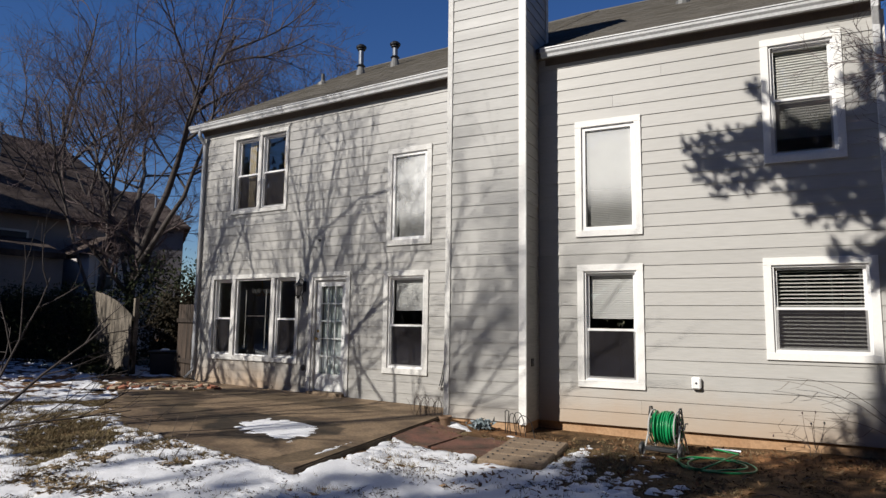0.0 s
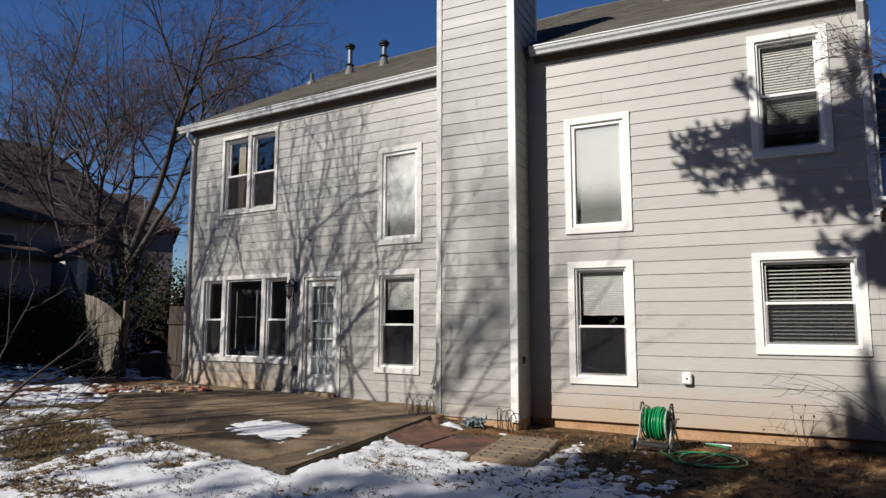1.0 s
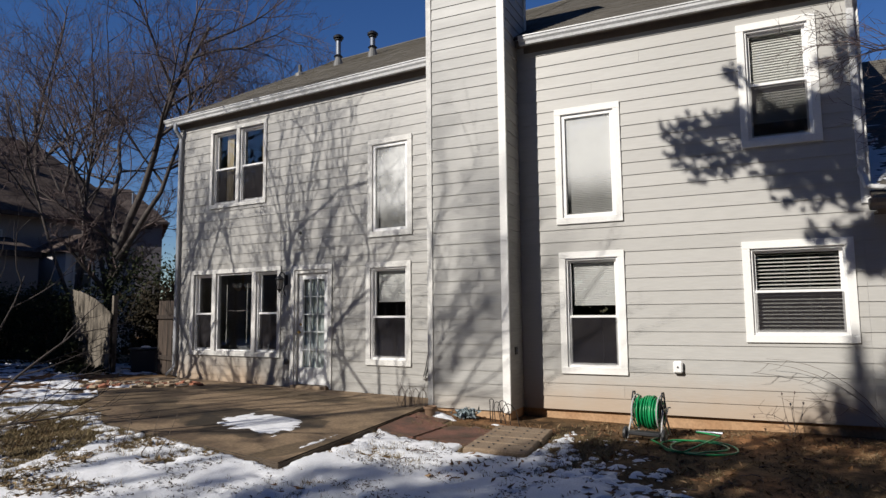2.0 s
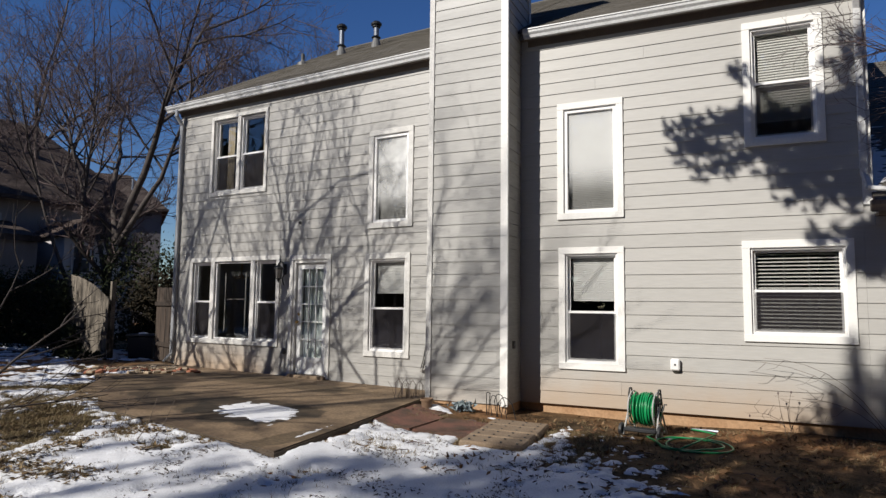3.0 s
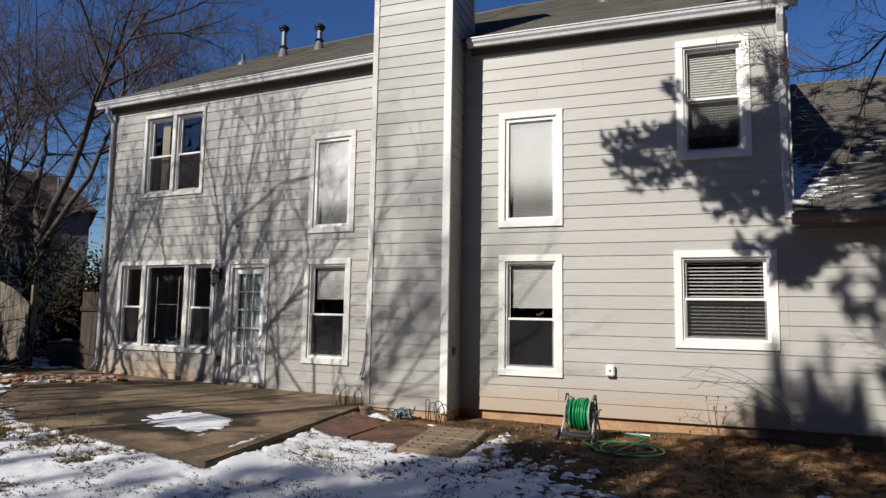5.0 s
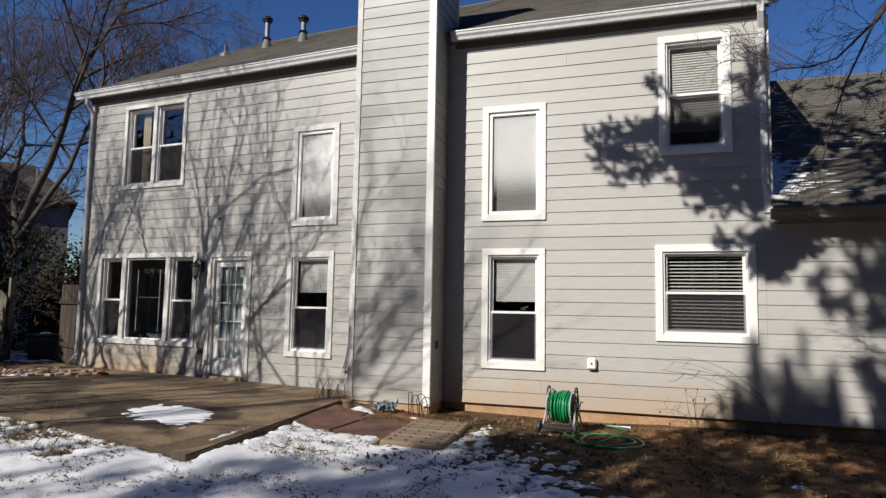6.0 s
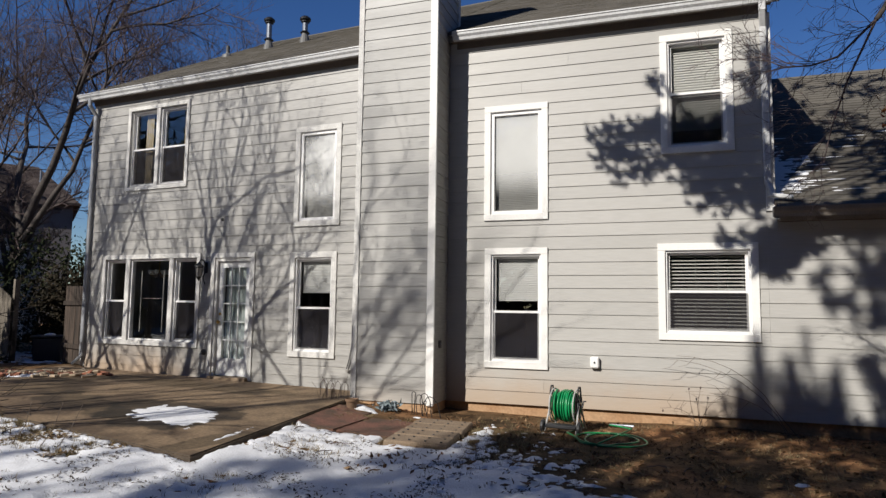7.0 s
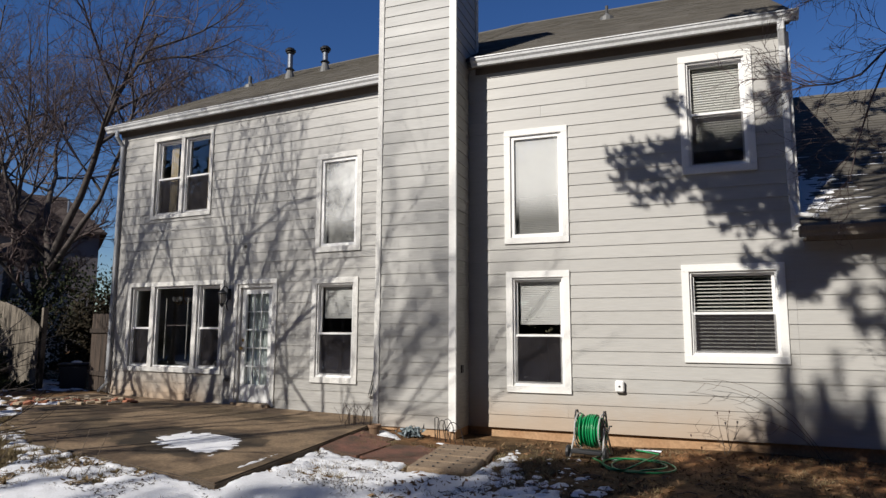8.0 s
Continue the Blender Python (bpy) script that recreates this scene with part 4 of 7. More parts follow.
def twin_window():
    w = WL["ul"]
    ob = thing("window_7", "upper double window with beige curtains drawn aside", "window", "structure", m=HINGE)
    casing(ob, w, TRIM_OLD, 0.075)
    x0, x1, z0, z1 = inner(w, 0.075)
    xm = (x0 + x1) / 2
    part("mullion", boxes((xm - 0.045, xm + 0.045, -0.028, 0.10, z0, z1), bevel=0.003), TRIM_OLD, ob)
    for a, b in ((x0, xm - 0.045), (xm + 0.045, x1)):
        part("frame", ring(a, b, z0, z1, 0.03, 0.012, 0.12), VINYL, ob)
        zm = (z0 + z1) / 2 - 0.02
        sash(ob, a + 0.03, b - 0.03, zm - 0.02, z1 - 0.03, 0.07, VINYL, 0.034)
        sash(ob, a + 0.03, b - 0.03, z0 + 0.03, zm + 0.02, 0.033, VINYL, 0.034, screen=True)
    drape(ob, x0 + 0.22, x0 + 0.42, z0, z1 - 0.03, 0.16, CURTAIN, 4)
    drape(ob, x1 - 0.22, x1 - 0.03, z0, z1 - 0.03, 0.16, CURTAIN, 4)


def triple_window():
    w = WL["bay"]
    ob = thing("window_8", "wide triple window with a large fixed centre pane", "window", "structure", m=HINGE)
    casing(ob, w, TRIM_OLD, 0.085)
    x0, x1, z0, z1 = inner(w, 0.085)
    wd = x1 - x0
    m1, m2 = x0 + wd * 0.255, x0 + wd * 0.735
    for xm in (m1, m2):
        part("mullion", boxes((xm - 0.055, xm + 0.055, -0.028, 0.10, z0, z1), bevel=0.003), TRIM_OLD, ob)
    for a, b in ((x0, m1 - 0.055), (m2 + 0.055, x1)):
        part("frame", ring(a, b, z0, z1, 0.028, 0.012, 0.12), VINYL, ob)
        zm = (z0 + z1) / 2 - 0.03
        sash(ob, a + 0.028, b - 0.028, zm - 0.02, z1 - 0.028, 0.07, VINYL, 0.034)
        sash(ob, a + 0.028, b - 0.028, z0 + 0.028, zm + 0.02, 0.033, VINYL, 0.034, screen=True)
    part("frame", ring(m1 + 0.055, m2 - 0.055, z0, z1, 0.035, 0.012, 0.09), VINYL, ob)
    pane(ob, m1 + 0.088, m2 - 0.088, z0 + 0.033, z1 - 0.033, 0.045)
    # Added strips and bar imitate another window's frame in the centre pane.
    for u in (0.15, 0.66):
        x = m1 + (m2 - m1) * u
        part("pale_strip", boxes((x - 0.011, x + 0.011, 0.17, 0.18, z0 + 0.16, z1 - 0.22)), SHADE_DIM, ob, "thin pale strip imitating another window's frame in the glass")
    part("cross_strip", boxes((m1 + 0.1, m2 - 0.35, 0.20, 0.205, (z0 + z1) / 2 + 0.02, (z0 + z1) / 2 + 0.03)), ROOM, ob)
    ch = thing("chandelier", "small glass chandelier hanging in the dark room", "lamp", m=HINGE)
    cx = (m1 + m2) / 2 - 0.36
    part("stem", tubes((((cx, 0.55, 2.66), (cx, 0.55, 2.28)), 0.01)), BRASS, ch)
    for k in range(6):
        an = k * math.pi / 3
        part("arm", tubes((((cx, 0.55, 2.28), (cx + 0.1 * math.cos(an), 0.55 + 0.1 * math.sin(an), 2.16), (cx + 0.17 * math.cos(an), 0.55 + 0.17 * math.sin(an), 2.22)), 0.008), n=5), BRASS, ch)
        part("glass_cup", lathe([(0.02, 0), (0.04, 0.05), (0.035, 0.09)], 8, (cx + 0.17 * math.cos(an), 0.55 + 0.17 * math.sin(an), 2.22)), VINYL, ch)


twin_window()
triple_window()


# ---- patio door ----
def build_door():
    w = WL["door"]
    ob = thing("door_1", "white glazed patio door with fifteen panes and a curtain", "door", "structure", m=HINGE)
    casing(ob, w, TRIM_OLD, 0.085, bottom=False)
    x0, x1, z0, z1 = w[0] + 0.085, w[1] - 0.085, 0.40, w[3] - 0.085
    part("jamb", boxes((x0, x0 + 0.05, -0.01, 0.12, z0, z1), (x1 - 0.03, x1, -0.01, 0.12, z0, z1), (x0 + 0.05, x1 - 0.03, -0.01, 0.12, z1 - 0.06, z1)), TRIM_OLD, ob)
    part("threshold", boxes((x0 - 0.02, x1 + 0.02, -0.10, 0.12, 0.335, 0.40), bevel=0.006), PAVER_TAN, ob, "worn tan threshold")
    a, b, c, d = x0 + 0.055, x1 - 0.035, z0 + 0.008, z1 - 0.065
    leaf = part("door_leaf", ring(a, b, c, d, 0.105, 0.04, 0.085), DOORPAINT, ob)
    part("kick_panel", boxes((a + 0.105, b - 0.105, 0.042, 0.083, c + 0.105, c + 0.30)), DOORPAINT, ob)
    ga, gb, gc, gd = a + 0.105, b - 0.105, c + 0.30, d - 0.105
    for k in (1, 2):
        x = ga + (gb - ga) * k / 3
        part("muntin", boxes((x - 0.009, x + 0.009, 0.044, 0.078, gc, gd)), DOORPAINT, ob)
    for k in range(1, 5):
        z = gc + (gd - gc) * k / 5
        part("muntin", boxes((ga, gb, 0.043, 0.079, z - 0.009, z + 0.009)), DOORPAINT, ob)
    for i in range(3):
        for k in range(5):
            pane(ob, ga + (gb - ga) * i / 3 + 0.009, ga + (gb - ga) * (i + 1) / 3 - 0.009, gc + (gd - gc) * k / 5 + 0.009, gc + (gd - gc) * (k + 1) / 5 - 0.009, 0.06)
    drape(ob, ga, gb, gc - 0.02, gd + 0.02, 0.12, DOOR_CURTAIN, 5, label="pale gathered door curtain")
    kz = c + 0.93
    part("door_knob", lathe([(0.012, 0), (0.012, 0.03), (0.03, 0.04), (0.032, 0.055), (0.02, 0.068)], 14), BRASS, leaf, "aged brass knob").matrix_local = pose(a + 0.05, 0.04, kz, 90)
    part("deadbolt", lathe([(0.026, 0), (0.026, 0.012), (0.016, 0.018)], 14), BRASS, leaf, "brass deadbolt").matrix_local = pose(a + 0.05, 0.04, kz + 0.14, 90)


build_door()

# ---- fixtures on the walls ----
def build_lantern():
    x, z = lx(-7.55), 2.30
    ob = thing("wall_lantern", "black coach lantern on a curved bracket by the door", "lamp", m=HINGE)
    part("back_plate", boxes((x - 0.045, x + 0.045, -0.036, -0.018, z - 0.10, z + 0.10), bevel=0.01), BLACK, ob)
    arm = [(x, -0.03, z + 0.02), (x, -0.08, z + 0.12), (x, -0.15, z + 0.14), (x, -0.19, z + 0.09)]
    part("bracket", tubes((arm, 0.011)), BLACK, ob)
    part("scroll", tubes(([(x, -0.035, z - 0.08), (x, -0.09, z - 0.17), (x, -0.06, z - 0.26), (x, -0.03, z - 0.30)], [0.012, 0.012, 0.010, 0.006])), BLACK, ob)
    part("roof_cap", lathe([(0.012, 0.10), (0.02, 0.085), (0.085, 0.03), (0.09, 0.015), (0.07, 0.0)], 12, (x, -0.19, z - 0.01)), BLACK, ob)
    part("lantern_glass", lathe([(0.045, 0.0), (0.068, 0.155)], 6, (x, -0.19, z - 0.165)), PLASTIC_TAN, ob, "clouded lantern glass")
    for k in range(6):
        an = k * math.pi / 3
        part("cage_bar", tubes((((x + 0.05 * math.cos(an), -0.19 + 0.05 * math.sin(an), z - 0.17), (x + 0.073 * math.cos(an), -0.19 + 0.073 * math.sin(an), z - 0.01)), 0.005), n=4), BLACK, ob)
    part("finial", lathe([(0.05, 0.03), (0.03, 0.0), (0.012, -0.03), (0.004, -0.05)], 10, (x, -0.19, z - 0.20)), BLACK, ob)


def build_outlet():
    x, z = -0.70, 0.91
    ob = thing("outdoor_socket", "small white weatherproof socket box on the siding", "socket")
    part("box", boxes((x - 0.06, x + 0.06, -0.085, -0.014, z - 0.075, z + 0.085), bevel=0.018), VINYL, ob)
    part("button", lathe([(0.014, 0), (0.012, 0.006)], 12), PLASTIC_BLK, ob).matrix_local = pose(x, -0.085, z + 0.005, 90)


def build_vent_knob():
    x, z = lx(-7.52), 0.80
    ob = thing("hose_tap", "round grey wall tap below the lantern", "tap", m=HINGE)
    part("flange", lathe([(0.055, 0), (0.055, 0.012), (0.035, 0.02), (0.03, 0.05), (0.012, 0.055)], 16), PVC, ob).matrix_local = pose(x, -0.015, z, 90)
    part("spout", tubes((((x, -0.05, z), (x, -0.09, z - 0.01), (x, -0.10, z - 0.05)), 0.012)), METAL, ob)


def build_cable():
    x = lx(-4.50)
    ob = thing("hanging_cable", "thin dark cable looped down beside the chimney", "cable", m=HINGE)
    pts = [(x + 0.07, -0.03, 2.2), (x + 0.065, -0.03, 1.2), (x - 0.01, -0.035, 0.80), (x - 0.05, -0.04, 0.66), (x - 0.02, -0.045, 0.63), (x + 0.03, -0.045, 0.75), (x + 0.05, -0.045, 1.0)]
    part("cord", tubes((pts, 0.007), n=6), BLACK, ob)
    part("plug", boxes((x - 0.06, x - 0.01, -0.06, -0.035, 0.61, 0.655), bevel=0.006), PLASTIC_TAN, ob)


def build_wall_fittings():
    x, z = lx(-7.22), 3.16
    ob = thing("cable_cap", "small round dark cable cap on the siding", "cap", m=HINGE)
    part("disc", lathe([(0.032, 0), (0.030, 0.012), (0.018, 0.018)], 14), PVC, ob).matrix_local = pose(x, -0.012, z, 90)
    part("lip", lathe([(0.016, 0.0), (0.014, 0.022)], 10), PLASTIC_BLK, ob).matrix_local = pose(x, -0.016, z, 90)
    ob2 = thing("gas_valve_cover", "small dark square cover on the chimney side", "cover")
    part("plate", boxes((CX1 - 0.002, CX1 + 0.016, -0.40, -0.31, 1.06, 1.17), bevel=0.004), PVC, ob2)
    part("key_socket", lathe([(0.016, 0.0), (0.014, 0.012)], 10), METAL, ob2).matrix_local = pose(CX1 + 0.016, -0.355, 1.115, 0, 90)


build_lantern(), build_outlet(), build_vent_knob(), build_cable(), build_wall_fittings()


# ---- roof vents ----
def roof_z(y):
    return EDGE_Z + (y - EDGE_Y) * (RIDGE_Z - EDGE_Z) / (RIDGE_Y - EDGE_Y)


def flue(x, y, h, m, label):
    z = roof_z(y)
    ob = thing("flue_pipe", label, "pipe", m=m)
    part("boot", lathe([(0.13, -0.12), (0.12, 0.02), (0.08, 0.15), (0.072, 0.22)], 14, (x, y, z)), LEAD, ob, "pale metal flashing cone")
    part("storm_collar", lathe([(0.075, 0.215), (0.115, 0.205), (0.075, 0.245)], 14, (x, y, z)), BLACK, ob)
    part("pipe", tubes((((x, y, z + 0.1), (x, y, z + h)), 0.065), n=14), METAL, ob)
    part("cap_base", lathe([(0.07, h - 0.01), (0.10, h + 0.01), (0.10, h + 0.03), (0.07, h + 0.05)], 14, (x, y, z)), BLACK, ob)
    part("cap", lathe([(0.13, h + 0.06), (0.135, h + 0.10), (0.08, h + 0.15), (0.02, h + 0.17)], 14, (x, y, z)), BLACK, ob, "dark rain cap")


flue(lx(-9.13), 3.35, 0.62, HINGE, "tall galvanised flue pipe with a dark rain cap")
flue(lx(-8.10), 3.40, 0.46, HINGE, "galvanised flue pipe with a dark rain cap")


def plumbing_vent(x, y, h, m, label, r=0.035):
    z = roof_z(y)
    ob = thing("plumbing_vent", label, "pipe", m=m)
    part("boot", lathe([(0.15, -0.12), (0.13, 0.015), (0.05, 0.07), (r + 0.005, 0.10)], 12, (x, y, z)), LEAD, ob)
    part("pipe", tubes((((x, y, z), (x, y, z + h)), r), n=10), PVC, ob)


plumbing_vent(lx(-10.27), 3.2, 0.26, HINGE, "short plumbing vent pipe on the shingles", 0.045)
plumbing_vent(-1.01, 2.95, 0.26, EYE4, "short plumbing vent pipe on the shingles", 0.03)


# ---- hose reel ----
def build_reel():
    cx, cy = -0.98, -0.92
    gz = ground_z(cx, cy)
    ob = thing("hose_reel", "wheeled hose reel cart wound with green hose", "hose reel", m=pose(cx, cy, gz, 0, 0, -9) @ Matrix.Diagonal((0.86, 0.95, 0.93, 1)))
    hw, zc = 0.205, 0.345
    for s in (-1, 1):
        x = s * hw
        part("front_leg", tubes(([(x + s * 0.03, -0.24, 0.03), (x + s * 0.012, -0.13, 0.22), (x, -0.03, 0.42)], 0.0135)), STEEL, ob, "bright tubular steel leg")
        part("rear_leg", tubes(([(x + s * 0.02, 0.24, 0.02), (x, 0.06, 0.36), (x, -0.03, 0.42)], 0.0135)), STEEL, ob, "bright tubular steel leg")
        part("loop_handle", tubes(([(x, -0.05, 0.40), (x, -0.07, 0.53), (x, -0.03, 0.605), (x, 0.04, 0.60), (x, 0.07, 0.52), (x, 0.05, 0.40)], 0.012)), PLASTIC_BLK, ob, "black bent carrying loop")
        rim = [(s * 0.172, 0.01 + 0.222 * math.cos(a), zc + 0.222 * math.sin(a)) for a in [2 * math.pi * q / 28 for q in range(29)]]
        part("rim", tubes((rim, 0.0105), n=6), STEEL, ob, "steel rim of the reel")
        for q in range(4):
            a = q * math.pi / 2 + 0.5
            part("spoke", tubes((((s * 0.172, 0.01, zc), (s * 0.172, 0.01 + 0.222 * math.cos(a), zc + 0.222 * math.sin(a))), 0.009), n=5), PLASTIC_BLK, ob)
        w = part("wheel", lathe([(0.03, -0.024), (0.075, -0.026), (0.088, -0.014), (0.088, 0.014), (0.075, 0.026), (0.03, 0.024)], 22), PLASTIC_BLK, ob, "small black cart wheel")
        w.matrix_local = pose(s * 0.265, -0.20, 0.088, 0, 90)
        part("hub", lathe([(0.024, -0.029), (0.028, 0), (0.024, 0.029)], 12), PLASTIC_TAN, w)
    part("axle", tubes((((-0.26, -0.20, 0.088), (0.26, -0.20, 0.088)), 0.012)), METAL, ob)
    part("tray", boxes((-hw - 0.02, hw + 0.02, -0.245, -0.10, 0.075, 0.125), bevel=0.012), PLASTIC_BLK, ob, "dark cross tray")
    part("rear_bar", tubes((((-hw - 0.02, 0.24, 0.025), (hw + 0.02, 0.24, 0.025)), 0.013)), STEEL, ob)
    part("drum", tubes((((-0.17, 0.01, zc), (0.17, 0.01, zc)), 0.115), n=20), PLASTIC_BLK, ob)
    part("crank", tubes((((0.18, 0.01, zc), (0.25, 0.01, zc), (0.255, 0.05, zc + 0.07), (0.29, 0.05, zc + 0.07)), 0.011)), PLASTIC_BLK, ob)
    rng = random.Random(3)
    for layer, (r, n) in enumerate(((0.135, 13), (0.160, 13), (0.184, 12), (0.203, 10))):
        for k in range(n):
            x = -0.155 + 0.31 * (k + 0.5 * (layer % 2) + 0.3) / 13.2 + rng.uniform(-0.006, 0.006)
            if layer > 1 and -0.12 < x < -0.06:
                continue
            tl = rng.uniform(-0.022, 0.022)
            pts = [(x + tl * math.cos(a) + 0.011 * a / 6.28, 0.01 + (r + 0.006 * math.sin(3 * a + k)) * math.cos(a), zc + (r + 0.008 * math.sin(2 * a + 2 * k)) * math.sin(a)) for a in [2 * math.pi * q / 30 for q in range(31)]]
            part("hose_turn", tubes((pts, 0.0115), n=6), HOSE, ob, "glossy green hose", smooth=True)
    return ob


build_reel()


def build_loose_hose():
    ob = thing("garden_hose", "loose loops of green garden hose on the soil", "hose")
    pts = [(-0.90, -0.55, ground_z(-0.9, -0.55) + 0.28), (-0.80, -0.62, ground_z(-0.8, -0.62) + 0.03)]
    path = []
    for k in range(52):
        a = -2.4 + k * 0.26
        rx, ry = 0.37 - 0.0012 * k + 0.05 * math.sin(k * 0.21), 0.40 + 0.07 * math.sin(k * 0.13)
        path.append((-0.44 + 0.05 * math.sin(k * 0.1) + rx * math.cos(a), -1.36 + ry * math.sin(a)))
    tail = [(-0.20, -0.60), (-0.38, -0.42), (-0.50, -0.34)]
    lead = [(-0.86, -0.80), (-0.95, -1.05), (-0.84, -1.25)]
    for i, (x, y) in enumerate(lead + path + tail):
        pts.append((x, y, ground_z(x, y) + 0.016 + 0.012 * (i // 32)))
    part("hose", tubes((pts, 0.0105), n=7), HOSE, ob, smooth=True)
    x, y = -0.60, -0.32
    part("spray_wand", tubes((((-0.50, -0.34, ground_z(-0.5, -0.34) + 0.03), (x + 0.30, y - 0.02, ground_z(x, y) + 0.035), (x + 0.42, y - 0.03, ground_z(x, y) + 0.03)), [0.016, 0.014, 0.022])), METAL, ob, "grey spray wand")


build_loose_hose()


# ---- pavers, pads and small things by the chimney ----
def slab(name, label, corners, top, thick, material, cat="paver", tilt=0.0, bevel=0.012):
    bm = bmesh.new()
    a = [bm.verts.new((x, y, top + tilt * (x - corners[0][0]))) for x, y in corners]
    b = [bm.verts.new((x, y, top - thick)) for x, y in corners]
    bm.faces.new(a)
    for k in range(len(a)):
        j = (k + 1) % len(a)
        bm.faces.new((a[k], b[k], b[j], a[j]))
    bm.faces.new(b[::-1])
    bmesh.ops.recalc_face_normals(bm, faces=bm.faces)
    bmesh.ops.bevel(bm, geom=list(bm.edges), offset=bevel, segments=2, affect="EDGES")
    return thing(name, label, cat, bm=bm, material=material)


for c, dz in (([(-4.06, -2.36), (-3.42, -2.46), (-3.38, -1.55), (-4.10, -1.42)], 0.0), ([(-3.39, -2.47), (-2.70, -2.34), (-2.72, -1.38), (-3.35, -1.55)], 0.004),
              ([(-4.10, -1.39), (-3.5, -1.50), (-3.5, -1.08), (-4.10, -1.02)], -0.008)):
    slab("red_paver", "worn red concrete paver half sunk in soil", c, ground_z(c[0][0], -1.8) + 0.016 + dz, 0.16, PAVER_RED, tilt=(ground_z(c[1][0], -1.8) - ground_z(c[0][0], -1.8)) / (c[1][0] - c[0][0]))


def build_pad():
    ob = thing("stepping_pad", "low tan concrete pad with rows of drain holes", "pad", m=pose(-2.42, -1.88, ground_z(-2.4, -1.9) + 0.016, 0, 1.5, 5))
    rng = random.Random(44)
    for j in range(4):
        y = -0.72 + 0.36 * j
        part("block", boxes((-0.36, 0.36, y + 0.007, y + 0.353, -0.09, 0.055), bevel=0.018), PAVER_TAN, ob).matrix_local = pose(rng.uniform(-0.012, 0.012), 0, rng.uniform(-0.010, 0.0), rng.uniform(-0.6, 0.6), rng.uniform(-0.6, 0.6), rng.uniform(-0.9, 0.9))
        for u in (-0.27, -0.09, 0.09, 0.27):
            for v in (0.09, 0.27):
                part("drain_hole", lathe([(0.015, -0.02), (0.013, 0.003)], 8, (u, y + v, 0.0545)), PLASTIC_BLK, ob)


build_pad()


def build_pot(x, y):
    z = ground_z(x, y)
    ob = thing("flower_pot", "weathered terracotta flower pot full of soil", "pot")
    part("pot", lathe([(0.06, 0.0), (0.08, 0.10), (0.092, 0.102), (0.094, 0.135), (0.083, 0.135), (0.079, 0.115)], 22, (x, y, z)), CLAYPOT, ob)
    part("soil", lathe([(0.077, 0.11), (0.073, 0.12), (0.03, 0.125)], 16, (x, y, z)), DIRT, ob)


build_pot(-3.86, -1.12)


def build_hoops():
    ob = thing("wire_edging", "bent wire garden edging hoops", "edging")
    for k in range(4):
        x, y = -3.04 + 0.07 * k, -0.80 - 0.03 * k
        z, h, lean = ground_z(x, y), 0.31 - 0.03 * (k % 2), 0.05 * (k - 1.5)
        pts = [(x - 0.055 + 0.02 * k, y, z - 0.05), (x - 0.06, y, z + h * 0.7), (x - 0.035 + lean * 0.3, y - 0.01, z + h * 0.95), (x + lean * 0.4, y - 0.012, z + h), (x + 0.035 + lean * 0.5, y - 0.01, z + h * 0.94),
               (x + 0.06 + lean, y, z + h * 0.68), (x + 0.085 + lean * 1.5, y, z - 0.05)]
        part("hoop", tubes((pts, 0.006), n=6), BLACK, ob)
    ob2 = thing("wire_edging", "rusty wire edging leaning by the patio corner", "edging")
    for k in range(4):
        x, y = -4.62 + 0.13 * k, -0.55 - 0.02 * k
        z = patio_z(x)
        pts = [(x - 0.05, y, z), (x - 0.05, y, z + 0.17), (x, y, z + 0.23), (x + 0.05, y, z + 0.17), (x + 0.05, y, z)]
        part("hoop", tubes((pts, 0.005), n=5), TWIG, ob2)


build_hoops()


def leaf_clump(name, label, category, cx, cy, cz, rx, ry, rz, count, size, material, seed, kind=""):
    rng = np.random.default_rng(seed)
    c = rng.normal(0, 0.42, (count, 3)) * (rx, ry, rz) + (cx, cy, cz)
    return leaf_cloud(name, label, category, c, size, material, rng, kind)


def leaf_mesh(centres, size, rng, flat=0.0):
    n = len(centres)
    a = rng.normal(0, 1, (n, 3))
    a[:, 2] *= 1 - flat
    a /= np.linalg.norm(a, axis=1)[:, None]
    b = np.cross(a, rng.normal(0, 1, (n, 3)))
    b /= np.linalg.norm(b, axis=1)[:, None]
    if flat:
        b[:, 2] *= 1 - flat
    s = size * rng.uniform(0.6, 1.4, (n, 1))
    up = np.cross(a, b) * s * 0.18
    v = np.stack([centres - a * s, centres + b * s * 0.42 + up, centres + a * s, centres - b * s * 0.42 + up], 1).reshape(-1, 3)
    f = np.arange(4 * n).reshape(n, 4)
    return v.tolist(), [(q[0], q[1], q[2]) for q in f.tolist()] + [(q[0], q[2], q[3]) for q in f.tolist()]


def leaf_cloud(name, label, category, centres, size, material, rng, kind="", flat=0.0):
    v, f = leaf_mesh(np.asarray(centres), size, rng, flat)
    return tagged(new(name, raw_mesh(name, v, f, material)), label, category, kind=kind)


leaf_clump("silver_plant", "low silvery-leaved plant in frosted soil", "plant", -3.42, -0.86, ground_z(-3.4, -0.86) + 0.07, 0.17, 0.10, 0.075, 220, 0.045, SILVERLEAF, 21)
snow_patch(-3.78, -1.02, 0.22, 0.14, 3.0, ground_z, thick=0.05, label="small heap of snow by the footing")
snow_patch(-3.66, -1.16, 0.20, 0.06, 13.0, ground_z, thick=0.02, label="small heap of snow by the pavers")
snow_patch(-2.72, -1.02, 0.24, 0.04, 23.0, ground_z, thick=0.015, label="small heap of snow by the footing")


